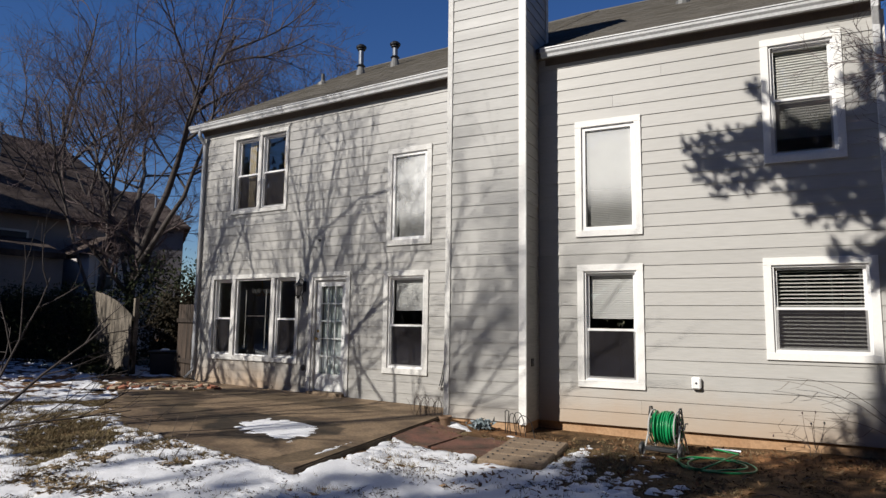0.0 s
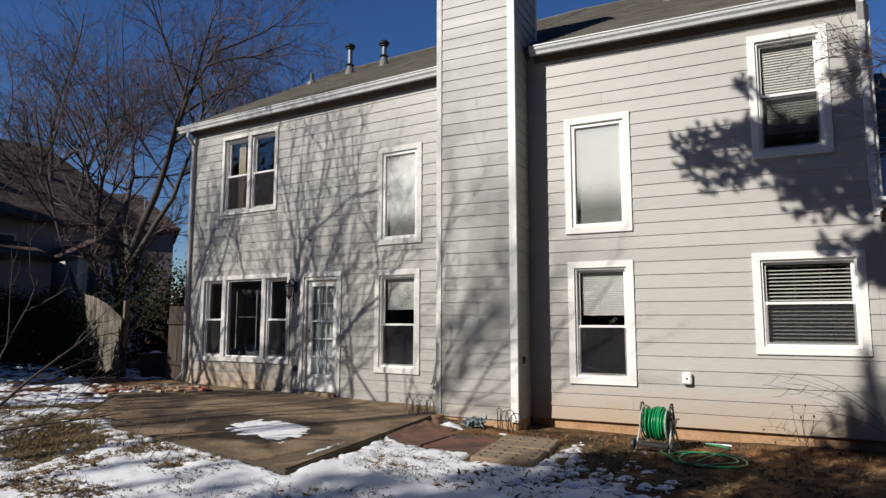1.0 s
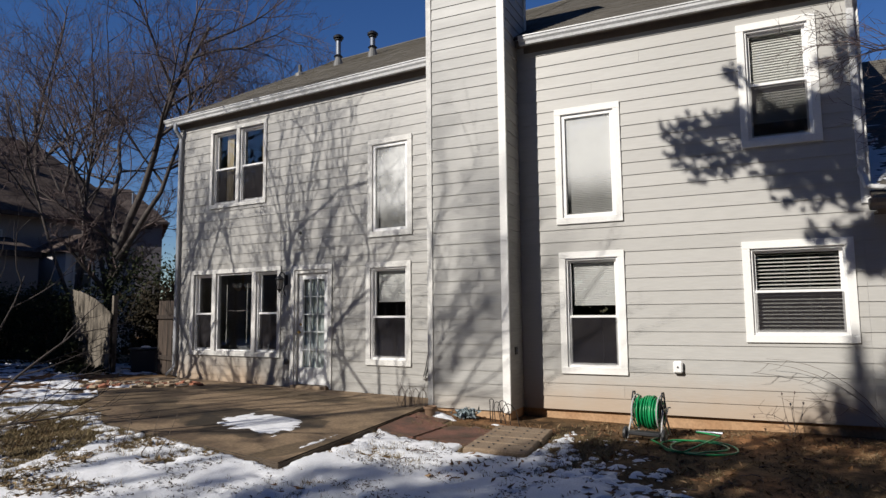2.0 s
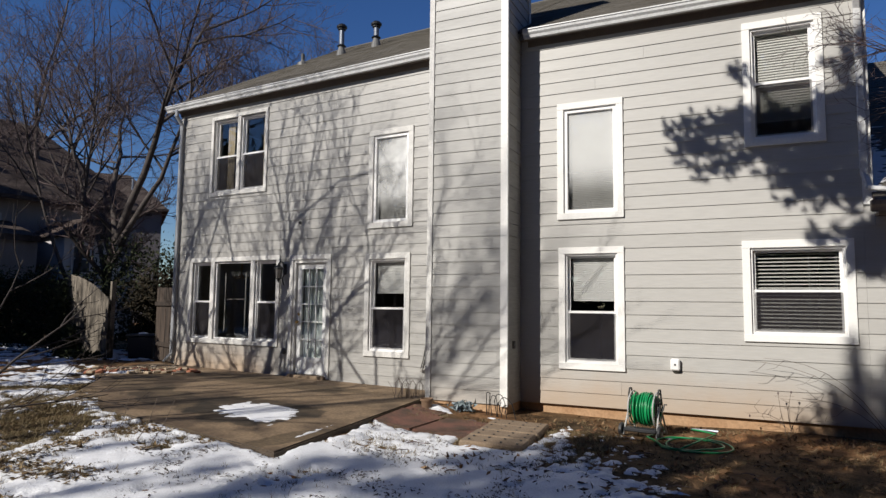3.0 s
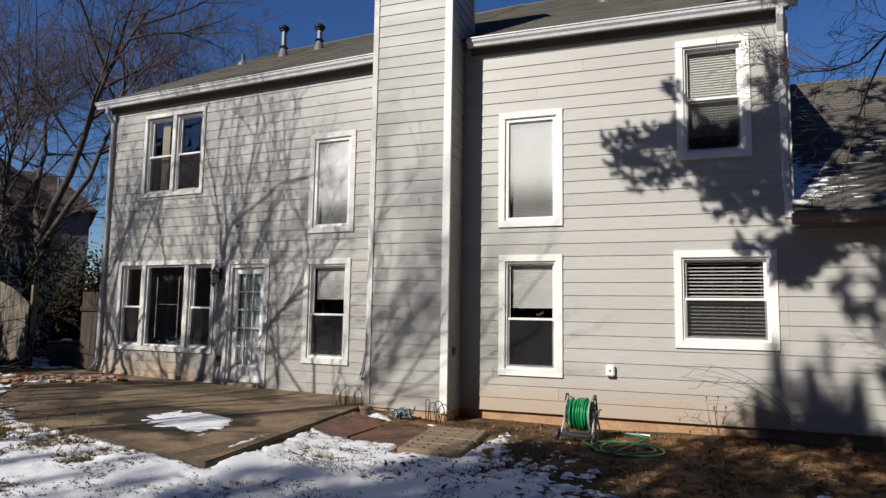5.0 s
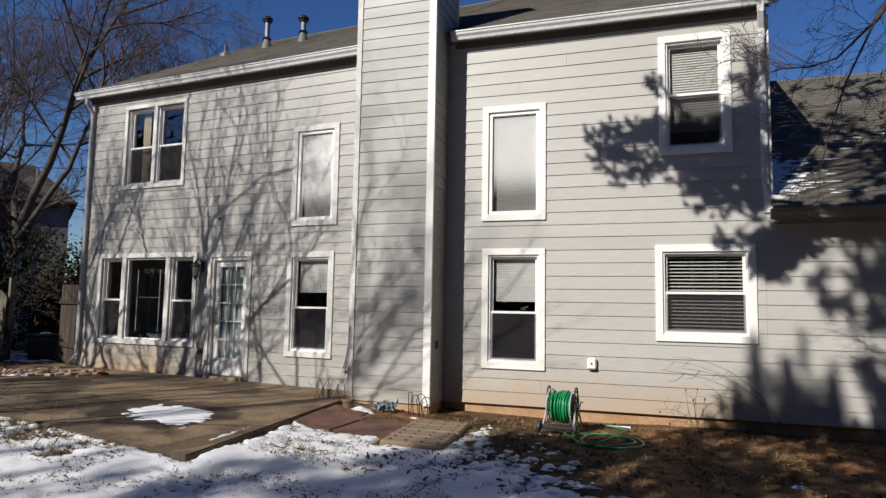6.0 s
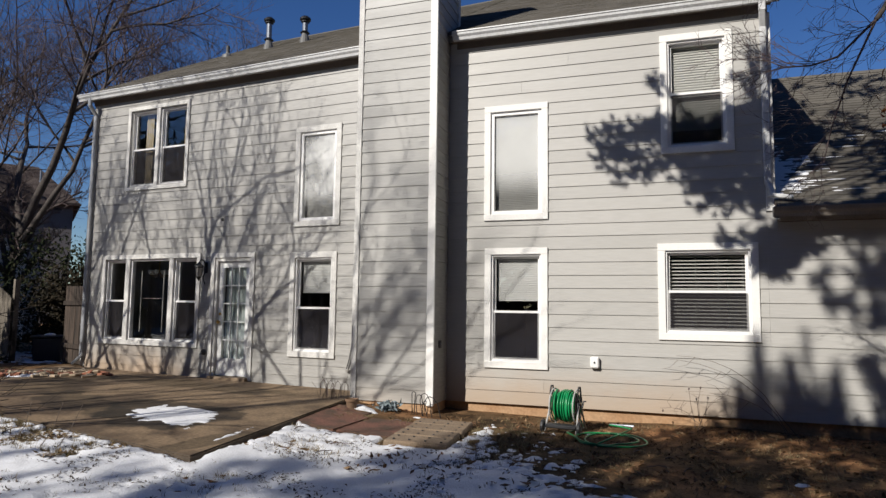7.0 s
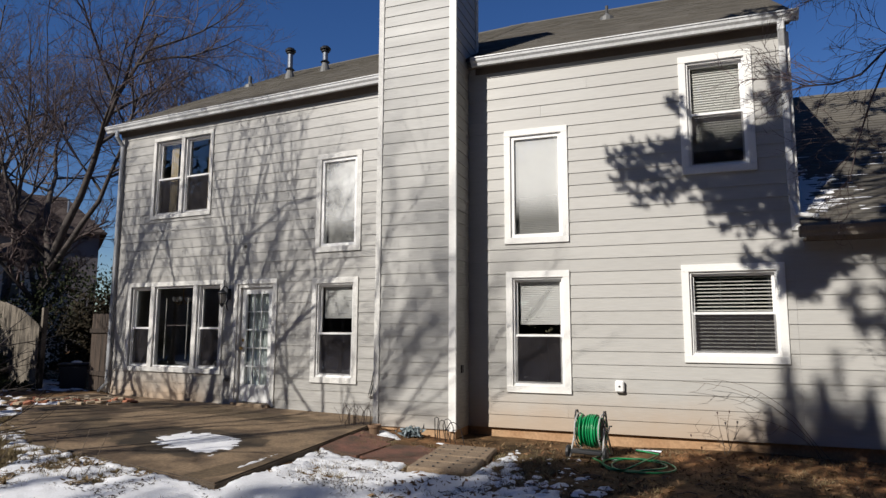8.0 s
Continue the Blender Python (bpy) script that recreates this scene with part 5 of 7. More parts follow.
snow_patch(-0.70, -1.0, 0.10, 0.06, 53.0, ground_z, thick=0.012, label="small leftover lump of snow on soil")
snow_patch(1.32, -2.72, 0.06, 0.03, 63.0, ground_z, thick=0.012, label="small leftover lump of snow on soil")


def build_tape():
    x, y = -2.80, -1.42
    z = ground_z(x, y)
    ob = thing("plastic_tape", "short strip of yellow plastic tape on the soil", "tape")
    bm = bmesh.new()
    pts = [(0.0, 0.0, 0.012), (0.05, 0.02, 0.03), (0.11, 0.01, 0.022), (0.16, 0.05, 0.04), (0.21, 0.04, 0.016)]
    rows = [[bm.verts.new((x + a, y + b + s * 0.014, z + c + h)) for s in (-1, 1) for h in (0, 0.0015)] for a, b, c in pts]
    for p, q in zip(rows, rows[1:]):
        for i, j in ((0, 1), (1, 3), (3, 2), (2, 0)):
            bm.faces.new((p[i], p[j], q[j], q[i]))
    bmesh.ops.recalc_face_normals(bm, faces=bm.faces)
    part("strip", bm, mat("yellow_plastic", (0.62, 0.48, 0.04), 0.5, var=0.1), ob)


build_tape()


# ---- trees ----
class Tubes:
    """Collects tapering bars into one mesh."""

    def __init__(self):
        self.v, self.f = [], []

    def add(self, pts, radii, n=5):
        side, base = None, len(self.v)
        m = len(pts)
        for i in range(m):
            d = pts[min(i + 1, m - 1)] - pts[max(i - 1, 0)]
            if d.length < 1e-6:
                d = Vector((0, 0, 1))
            d.normalize()
            side = d.orthogonal().normalized() if side is None else (side - d * side.dot(d)).normalized()
            up = d.cross(side)
            for k in range(n):
                a = 2 * math.pi * k / n
                p = pts[i] + radii[i] * (math.cos(a) * side + math.sin(a) * up)
                self.v.append((p.x, p.y, p.z))
        for i in range(m - 1):
            for k in range(n):
                a, b = base + i * n + k, base + i * n + (k + 1) % n
                self.f.append((a, b, b + n, a + n))


def bough(rng, start, way, length, bend, up, steps):
    """Points along a wandering branch."""
    pts, d, p = [Vector(start)], Vector(way).normalized(), Vector(start)
    for k in range(steps):
        d = (d + Vector((rng.gauss(0, bend), rng.gauss(0, bend), rng.gauss(0, bend) + up))).normalized()
        p = p + d * (length / steps)
        pts.append(p.copy())
    return pts


def grow(rng, wood, twigs, start, way, length, radius, level, top, spread, bend, up, kids, tips=None, sides=(8, 6, 4, 3, 3)):
    steps = max(3, 7 - level)
    pts = bough(rng, start, way, length, bend * (0.6 + 0.3 * level), up, steps)
    radii = [radius * (1 - 0.72 * k / steps) for k in range(steps + 1)]
    (wood if level <= 1 else twigs).add(pts, radii, sides[min(level, 4)])
    if level >= top:
        if tips is not None:
            tips.append(pts[-1])
        return
    n = kids[level]
    for k in range(n):
        u = (0.30 if level else 0.42) + (0.68 if level else 0.56) * (k + rng.random() * 0.8) / n
        u = min(u, 0.99)
        i = min(int(u * steps), steps - 1)
        p = pts[i].lerp(pts[i + 1], u * steps - i)
        d = (pts[i + 1] - pts[i]).normalized()
        side = d.orthogonal().normalized()
        side.rotate(Matrix.Rotation(rng.uniform(0, 2 * math.pi), 3, d))
        w = d * math.cos(spread) + side * math.sin(spread) * rng.uniform(0.7, 1.2)
        grow(rng, wood, twigs, p, w, length * rng.uniform(0.45, 0.72) * (1.05 - 0.35 * u), radius * 0.50 * (1.05 - 0.45 * u) + 0.0015, level + 1, top, spread, bend, up, kids, tips, sides)


def bare_tree(label, seed, trunks, kids, top, twig_material=None, bend=0.10, up=0.06, spread=0.75, wood_material=None):
    rng = random.Random(seed)
    wood, twigs = Tubes(), Tubes()
    for start, way, length, radius in trunks:
        grow(rng, wood, twigs, Vector(start), Vector(way), length, radius, 0, top, spread, bend, up, kids)
    ob = thing("bare_tree", label, "tree", group="bare trees of the yard")
    t = new("trunk", raw_mesh("trunk", wood.v, wood.f, wood_material or BARK, True))
    t.parent = ob
    c = new("crown", raw_mesh("crown", twigs.v, twigs.f, twig_material or TWIG, True))
    c.parent = ob
    return ob


gz = ground_z(-15, 4)
bare_tree("forked bare deciduous tree with ivy round its base", 11,
          [((-16.5, 3.6, gz - 0.1), (0.04, 0.0, 1), 3.9, 0.20), ((-16.36, 3.6, 3.4), (-0.36, 0.05, 1), 7.0, 0.10), ((-16.34, 3.6, 3.5), (0.33, 0.05, 1), 7.1, 0.115),
           ((-16.3, 3.6, 3.3), (0.75, 0.1, 0.95), 5.4, 0.09), ((-16.6, 3.6, 1.6), (-0.55, 0.1, 1.25), 6.8, 0.08)],
          (7, 7, 7, 6), 4, up=0.045, bend=0.13)
bare_tree("slim bare tree with dense fine twigs behind the fence", 12,
          [((-17.8, 3.4, gz - 0.1), (0.05, 0.0, 1), 8.2, 0.085), ((-17.8, 3.4, 2.0), (0.3, 0.1, 1), 6.6, 0.06), ((-17.8, 3.4, 1.8), (-0.5, -0.1, 1), 6.5, 0.06)],
          (6, 6, 5, 5), 4, up=0.06, bend=0.14)
bare_tree("bare tree with upright limbs beside the house", 13,
          [((-13.9, 5.2, gz - 0.1), (0.06, 0.0, 1), 8.4, 0.09), ((-13.9, 5.2, 1.8), (-0.3, 0.1, 1), 6.9, 0.06), ((-13.85, 5.2, 2.6), (0.32, 0.15, 1), 6.2, 0.055)],
          (7, 7, 6, 5), 4, up=0.06, bend=0.14)
bare_tree("large bare tree in the neighbouring yard", 14,
          [((-27, 8.0, 0.2), (0.05, -0.05, 1), 10.5, 0.2), ((-27, 8, 3.0), (-0.4, 0, 1), 8.5, 0.13), ((-27, 8, 3.5), (0.45, -0.1, 1), 8.0, 0.13)],
          (6, 6, 5, 4), 4, up=0.05)


# ---- fences and the back corner of the yard ----
def board_fence(label, a, b, heights, material, seed, width=0.14, rails=True, front=False):
    """Upright boards from a to b; heights is a function of 0..1 along the run."""
    rng = random.Random(seed)
    a, b = Vector((*a, 0)), Vector((*b, 0))
    run = (b - a).length
    ang = math.degrees(math.atan2(b.y - a.y, b.x - a.x))
    ob = thing("fence", label, "fence", m=pose(a.x, a.y, 0, 0, 0, ang))
    n = int(run / (width + 0.006))
    for k in range(n):
        x = k * run / n
        g = ground_z(a.x + (b.x - a.x) * k / n, a.y + (b.y - a.y) * k / n)
        h, h2 = heights(k / n) + rng.uniform(-0.01, 0.01), heights((k + 1) / n) + rng.uniform(-0.01, 0.01)
        bm = bmesh.new()
        w = run / n - 0.008
        vs = [(x, 0, g + 0.03), (x + w, 0, g + 0.03), (x + w, 0, g + h2 - 0.012), (x + w - 0.012, 0, g + h2), (x + 0.012, 0, g + h), (x, 0, g + h - 0.012)]
        y = rng.uniform(-0.004, 0.004)
        f = [bm.verts.new((p[0], y - 0.009, p[2])) for p in vs]
        r = [bm.verts.new((p[0], y + 0.009, p[2])) for p in vs]
        bm.faces.new(f)
        bm.faces.new(r[::-1])
        for q in range(6):
            bm.faces.new((f[q], r[q], r[(q + 1) % 6], f[(q + 1) % 6]))
        bmesh.ops.recalc_face_normals(bm, faces=bm.faces)
        part("board", bm, material, ob)
    if rails:
        g = ground_z(a.x, a.y)
        for z in (0.35, 1.25):
            part("rail", boxes((0, run, -0.05, -0.0135, g + z, g + z + 0.09) if front else (0, run, 0.0135, 0.05, g + z, g + z + 0.09)), material, ob)
        for x in (0.05, run - 0.05):
            part("post", boxes((x - 0.05, x + 0.05, 0.0525, 0.15, g - 0.3, g + heights(0.5) - 0.05)), material, ob)
    return ob


board_fence("sunlit weathered board fence with a dipping top line", (-15.9, 1.85), (-13.2, 1.05), lambda u: 2.02 - 0.10 * u - 0.55 * u * u, FENCE_M, 4)
board_fence("grey weathered gate boards against the house corner", (-12.1, 1.45), (-10.95, 0.95), lambda u: 1.66 - 0.03 * u, FENCE_SHADED, 5, front=True)
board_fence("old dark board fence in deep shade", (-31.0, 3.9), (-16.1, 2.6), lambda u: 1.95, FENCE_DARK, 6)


def ivy(name, label, category, a, b, z0, z1, thick, count, size, seed, material=None):
    rng = np.random.default_rng(seed)
    u = rng.random(count)
    base = np.array(a)[None] * (1 - u[:, None]) + np.array(b)[None] * u[:, None]
    wob = 0.5 + 0.5 * np.sin(u * 23 + seed) * np.sin(u * 57)
    z = z0 + (z1 - z0) * rng.random(count) ** 0.8 * (0.75 + 0.35 * wob)
    c = np.column_stack([base[:, 0] + rng.normal(0, thick, count), base[:, 1] + rng.normal(0, thick, count), z])
    ob = thing(name, label, category)
    order = np.argsort(u)
    for piece in np.array_split(order, 6):
        v, f = leaf_mesh(c[piece], size, rng)
        o = new("foliage", raw_mesh("foliage", v, f, material or EVERGREEN))
        o.parent = ob
    return ob


ivy("hedge", "dark overgrown ivy hedge along the shaded fence", "hedge", (-30, 3.3), (-15.4, 2.3), 0.3, 2.6, 0.28, 22000, 0.052, 3)
ivy("ivy", "dark ivy climbing round the tree base", "ivy", (-16.8, 3.4), (-14.2, 4.2), 0.3, 3.4, 0.26, 4200, 0.06, 4)
ivy("shrub", "dark brown shrub filling the gap by the gate", "shrub", (-14.6, 3.0), (-12.2, 3.1), 0.25, 2.45, 0.3, 5600, 0.07, 5, SHADED_IVY)
ivy("ivy", "ivy spilling over the fence end", "ivy", (-16.1, 1.75), (-15.45, 1.55), 0.3, 2.1, 0.10, 1500, 0.05, 14)
ivy("ivy", "ivy creeping along the foot of the fence", "ivy", (-15.5, 1.55), (-14.6, 1.25), 0.3, 1.05, 0.09, 1100, 0.05, 15)
ivy("shrub", "low mossy shrub at the foot of the fence", "shrub", (-14.6, 0.9), (-13.1, 0.75), 0.28, 0.52, 0.12, 900, 0.05, 6)


# Near-black box added to fill the dark gap by the gate.
def build_gap_box():
    x, y = -12.85, 1.75
    g = ground_z(x, y)
    ob = thing("gap_box", "near-black lidded box with a little snow on top", "bin", m=pose(x, y, g, 0, 0, 35))
    bm = bmesh.new()
    box(bm, -0.30, 0.30, -0.22, 0.22, 0.0, 0.52, bevel=0.03)
    for v in bm.verts:
        k = 0.9 + 0.1 * v.co.z / 0.52
        v.co.x *= k
        v.co.y *= k
    part("tub", bm, mat("dark_blue_plastic", (0.010, 0.013, 0.022), 0.6, var=0.1), ob)
    part("lid", boxes((-0.325, 0.325, -0.245, 0.245, 0.52, 0.57), bevel=0.02), PLASTIC_BLK, ob)
    part("snow_cap", lathe([(0.12, 0.565), (0.10, 0.595), (0.05, 0.61), (0.01, 0.612)], 16), SNOW, ob, "small cap of snow", smooth=True)


build_gap_box()


def rubble():
    rng = random.Random(31)
    me = {}
    for k, mt in enumerate((BRICK, PALEBRICK)):
        me[k] = as_mesh("brick", boxes((-0.1, 0.1, -0.048, 0.048, -0.028, 0.028), bevel=0.008), mt)
    for k in range(64):
        u = rng.random()
        x, y = -10.7 + 1.35 * u + rng.gauss(0, 0.25), -1.15 + 0.85 * u + rng.gauss(0, 0.2)
        lim = 0.0875 * (-x - 3.5) - 0.12
        y = min(y, lim)
        z = patio_z(x) + 0.016 + max(0, rng.gauss(0.0, 0.022))
        ob = new("loose_brick", me[0 if rng.random() < 0.45 else 1])
        ob.matrix_world = pose(x, y, z, rng.gauss(0, 9), rng.gauss(0, 9), rng.uniform(0, 180)) @ Matrix.Diagonal((rng.uniform(0.6, 1.15), rng.uniform(0.7, 1.3), rng.uniform(0.6, 1.0), 1))
        tagged(ob, "loose broken brick lying by the house corner", "brick", "rubble by the downspout")
    snow_patch(-10.8, -1.35, 0.5, 0.12, 41.0, lambda x, y: patio_z(x), thick=0.05, label="strip of snow among loose bricks", turn=0.6)
    snow_patch(-10.0, -1.0, 0.45, 0.09, 43.0, lambda x, y: patio_z(x), thick=0.04, label="strip of snow among loose bricks", turn=0.6)


rubble()


# ---- neighbouring houses ----
def hip_house(label, m, x0, x1, depth, eave_z, ridge_z, over=0.4, siding=None):
    ob = thing("neighbour_house", label, "house", m=m)
    part("wall", boxes((x0, x1, 0, depth, -1, eave_z)), siding or NEIGHBOUR, ob)
    bm = bmesh.new()
    e = [bm.verts.new(p) for p in ((x0 - over, -over, eave_z - 0.1), (x1 + over, -over, eave_z - 0.1), (x1 + over, depth + over, eave_z - 0.1), (x0 - over, depth + over, eave_z - 0.1))]
    inset = min(depth * 0.22, (x1 - x0) * 0.4)
    r = [bm.verts.new(p) for p in ((x0 + inset, depth / 2, ridge_z), (x1 - inset, depth / 2, ridge_z))]
    bm.faces.new((e[0], e[1], r[1], r[0]))
    bm.faces.new((e[2], e[3], r[0], r[1]))
    bm.faces.new((e[1], e[2], r[1]))
    bm.faces.new((e[3], e[0], r[0]))
    bm.faces.new(e[::-1])
    bmesh.ops.recalc_face_normals(bm, faces=bm.faces)
    part("roof", bm, NEIGHBOUR_ROOF, ob, "dark brown shingle hip roof")
    part("gutter", boxes((x0 - over, x1 + over, -over - 0.1, -over + 0.01, eave_z - 0.2, eave_z - 0.06)), NEIGHBOUR_ROOF, ob)
    return ob


def facade_window(ob, x, z, w, h, y=0.0):
    f = part("window", boxes((x - w / 2 - 0.08, x + w / 2 + 0.08, y - 0.04, y - 0.002, z - 0.08, z + h + 0.08)), NEIGHBOUR, ob)
    part("glass", boxes((x - w / 2, x + w / 2, y - 0.05, y - 0.042, z, z + h)), PLASTIC_BLK, f)
    part("bar", boxes((x - w / 2, x + w / 2, y - 0.06, y - 0.052, z + h * 0.48, z + h * 0.53)), NEIGHBOUR, f)


def turned(az, dist, z=0.0):
    """A place at that bearing left of north and distance from the yard's middle, facing it."""
    a = radians(az)
    return pose(-dist * math.sin(a), -9.4 + dist * math.cos(a), z, 0, 0, az)


h1 = hip_house("dark brown hip-roofed neighbouring house in shade", turned(56.7, 29) @ pose(0, 0, 0, 0, 0, 24), -24, 3.7, 10, 5.6, 9.6, siding=NEIGHBOUR_TAUPE)
for x in (-9, -5.5, -2.0):
    facade_window(h1, x, 3.4, 0.9, 1.4)
part("porch_roof", extrude_profile([(-2.6, 3.9), (0.0, 4.6), (0.0, 4.4), (-2.6, 3.7)], -9.0, -1.2), NEIGHBOUR_ROOF, h1, "brown porch roof")
part("porch_wall", boxes((-9.0, -1.2, -2.4, -2.3, -1, 3.7)), NEIGHBOUR_TAUPE, h1)
part("sun_room", boxes((-0.6, 1.5, -3.0, -0.01, -1, 4.0)), NEIGHBOUR, h1, "pale sun room")
bm = bmesh.new()
gvs = [bm.verts.new(p) for p in ((-0.8, -3.2, 3.95), (1.7, -3.2, 3.95), (0.45, -3.2, 4.75), (-0.8, 0, 3.95), (1.7, 0, 3.95), (0.45, 0, 4.75))]
for q in ((0, 1, 2), (3, 5, 4), (0, 2, 5, 3), (2, 1, 4, 5), (0, 3, 4, 1)):
    bm.faces.new([gvs[i] for i in q])
part("sun_room_roof", bm, NEIGHBOUR_ROOF, h1)
facade_window(h1, 0.0, 2.7, 0.55, 0.95, -3.0)
for x in (-3.2, -1.6):
    part("roof_pipe", tubes((((x, 3.2, 7.0), (x, 3.2, 9.6)), 0.07)), METAL, h1)
h2 = hip_house("grey neighbouring house beyond the fence", turned(51.2, 45), -9.0, 2.0, 9, 7.7, 10.5, siding=NEIGHBOUR_SHADED)
for x in (-6, -3.2, -0.4):
    facade_window(h2, x, 5.0, 0.9, 1.5)
part("roof_pipe", tubes((((0.2, 2.2, 8.5), (0.2, 2.2, 10.0)), 0.06)), METAL, h2)


# ---- trees that stand beside and behind the camera and shade the place ----
def upstream(p, dist):
    """The place from which sunlight reaches p, that far up the ray."""
    return Vector(p) - LIGHT * dist


def needle_tufts(rows, rng, needles=84):
    """Sprays of long needles round short shoots: rows of (centre, shoot direction, shoot length)."""
    v, f = [], []
    for c, way, reach in rows:
        way = Vector(way).normalized()
        for k in range(needles):
            s = rng.random()
            p = Vector(c) + way * (s - 0.5) * reach
            side = way.orthogonal().normalized()
            side.rotate(Matrix.Rotation(rng.uniform(0, 6.283), 3, way))
            d = (way * rng.uniform(0.6, 1.4) + side * rng.uniform(0.25, 0.8)).normalized()
            w = d.orthogonal().normalized() * 0.0085
            w.rotate(Matrix.Rotation(rng.uniform(0, 6.283), 3, d))
            q = p + d * reach * 0.55 * rng.uniform(0.7, 1.2)
            i = len(v)
            v += [tuple(p - w), tuple(p + w), tuple(q)]
            f.append((i, i + 1, i + 2))
    return v, f


def build_pine():
    rng = random.Random(77)
    foot = Vector((-2.7, -13.2, ground_z(-2.7, -13.2)))
    ob = thing("pine_tree", "tall pine with long-needled boughs reaching over the yard", "tree")
    wood, rows = Tubes(), []
    crown = [foot + Vector((0.1 * math.sin(k), 0.08 * k, 1.6 * k)) for k in range(11)]
    wood.add(crown, [0.15 - 0.012 * k for k in range(11)], 9)
    up = Vector((-0.1, 0.0, 1.0))

    def spray(a, b, n, width, dist, jitter, size, fan):
        pts = [upstream((a[0] + (b[0] - a[0]) * k / 5, a[2] if len(a) > 3 else 0.0, a[1] + (b[1] - a[1]) * k / 5), dist + 0.15 * k) for k in range(6)]
        wood.add(pts, [0.028 - 0.004 * k for k in range(6)], 5)
        for k in range(n):
            u = (k + rng.random()) / n
            i = min(int(u * 5), 4)
            p = pts[i].lerp(pts[i + 1], u * 5 - i) + Vector((rng.gauss(0, 0.10), rng.gauss(0, jitter), rng.uniform(-1, 1) * width))
            way = (pts[5] - pts[0]).normalized() * fan + up * 0.45
            rows.append((p, way + Vector((rng.gauss(0, 0.3), rng.gauss(0, 0.3), rng.gauss(-0.1, 0.45))), size * rng.uniform(0.7, 1.3)))
        return pts[0]
    near = [((1.58, 3.62), (0.30, 3.84), 190, 0.19), ((1.55, 4.25), (1.22, 3.90), 90, 0.17), ((1.30, 4.22), (0.45, 4.15), 95, 0.16), ((0.85, 3.98), (0.08, 4.06), 55, 0.13),
            ((1.56, 3.30), (0.58, 3.40), 120, 0.17), ((1.56, 3.08), (0.80, 3.14), 50, 0.12), ((0.28, 4.18), (-0.12, 4.18), 24, 0.13), ((-0.10, 4.06), (-0.44, 4.10), 16, 0.11), ((-0.34, 4.20), (-0.66, 4.14), 11, 0.08),
            ((-0.45, 3.98), (-0.62, 4.02), 4, 0.04), ((0.32, 3.66), (-0.22, 3.52), 26, 0.10), ((-0.10, 3.84), (-0.62, 3.72), 22, 0.09), ((-0.20, 3.98), (-0.64, 3.92), 12, 0.07), ((0.72, 3.02), (0.62, 2.98), 4, 0.05),
            ((0.30, 4.70), (0.18, 4.86), 12, 0.08), ((1.33, 4.72), (1.30, 4.78), 4, 0.05)]
    mass = [((2.9, 2.72), (1.78, 2.74), 70, 0.12), ((2.05, 2.62), (1.48, 2.50), 130, 0.13), ((1.80, 2.45), (1.50, 2.20), 95, 0.11), ((1.60, 2.60), (1.46, 2.12), 60, 0.07), ((1.13, 2.62), (0.99, 2.50), 9, 0.05)]
    far = [((2.36, 1.70), (2.26, 1.86), 14, 0.09), ((2.75, 2.0), (2.62, 2.18), 20, 0.12), ((2.75, 1.55), (2.62, 1.72), 16, 0.10), ((2.10, 2.05), (2.05, 2.15), 4, 0.05), ((3.8, 2.5), (2.4, 2.55), 46, 0.16),
           ((2.85, 0.4), (2.70, 1.0), 16, 0.12), ((4.2, 1.7), (2.9, 1.4), 30, 0.25), ((3.9, 0.6), (2.9, 0.7), 30, 0.25)]
    ends = [spray(a, b, int(n * more), w, d + 0.1 * (k % 5), 0.09, size, fan) for rows_of, d, more, size, fan in ((near, 8.0, 1.6, 0.15, 0.75), (mass, 9.0, 1.0, 0.22, 0.6), (far, 15.0, 0.85, 0.27, 0.1))
            for k, (a, b, n, w) in enumerate(rows_of)]
    # boughs over the lower roof
    for k in range(420):
        x, y = rng.uniform(1.8, 5.4), rng.uniform(-0.3, 2.6)
        if (x < 2.5 and y < 0.9) or y > 0.28 and noise.noise((x * 1.3, y * 2.2, 6.6)) < -0.06:
            continue
        rows.append((upstream((x, y, 2.96 + 0.615 * (y + 0.24)), rng.uniform(8.6, 9.6)), up + Vector((rng.gauss(0, 0.5), rng.gauss(0, 0.4), 0)), 0.34))
    for k in range(60):
        rows.append((upstream((rng.uniform(2.6, 4.4), rng.uniform(-0.34, 0.12), 3.0), rng.uniform(8.6, 9.4)), up, 0.3))
    for k in range(330):
        x, y = rng.uniform(2.7, 5.6), rng.uniform(1.6, 5.2)
        if noise.noise((x * 1.5, y * 1.9, 2.6)) > 0.02:
            rows.append((upstream((x, y, 2.96 + 0.615 * (y + 0.24)), rng.uniform(10, 12)), up + Vector((rng.gauss(0, 0.5), rng.gauss(0, 0.4), 0)), 0.34))
    joint = foot + Vector((0.1, 0.6, 13.2))
    for e in ends:
        mid = joint.lerp(e, 0.55) + Vector((0, 0, 0.35))
        wood.add([joint + Vector((0, 0, rng.uniform(-0.6, 1.6))), mid, e], [0.032, 0.02, 0.009], 6)
    # lower crown: clumps over the soil by the house
    for k in range(1250):
        x, y = rng.uniform(-1.7, 4.4), rng.uniform(-4.6, -0.05)
        if noise.noise((x * 1.0, y * 1.3, 4.4)) < -0.45 or y > -0.60 + 0.97 * (x - 0.08) + 0.25 * noise.noise((x * 3, y * 3, 1)):
            continue
        if rng.random() < (0.3 if x < 0.2 else 0.42 if x > 1.3 else 0.1):
            continue
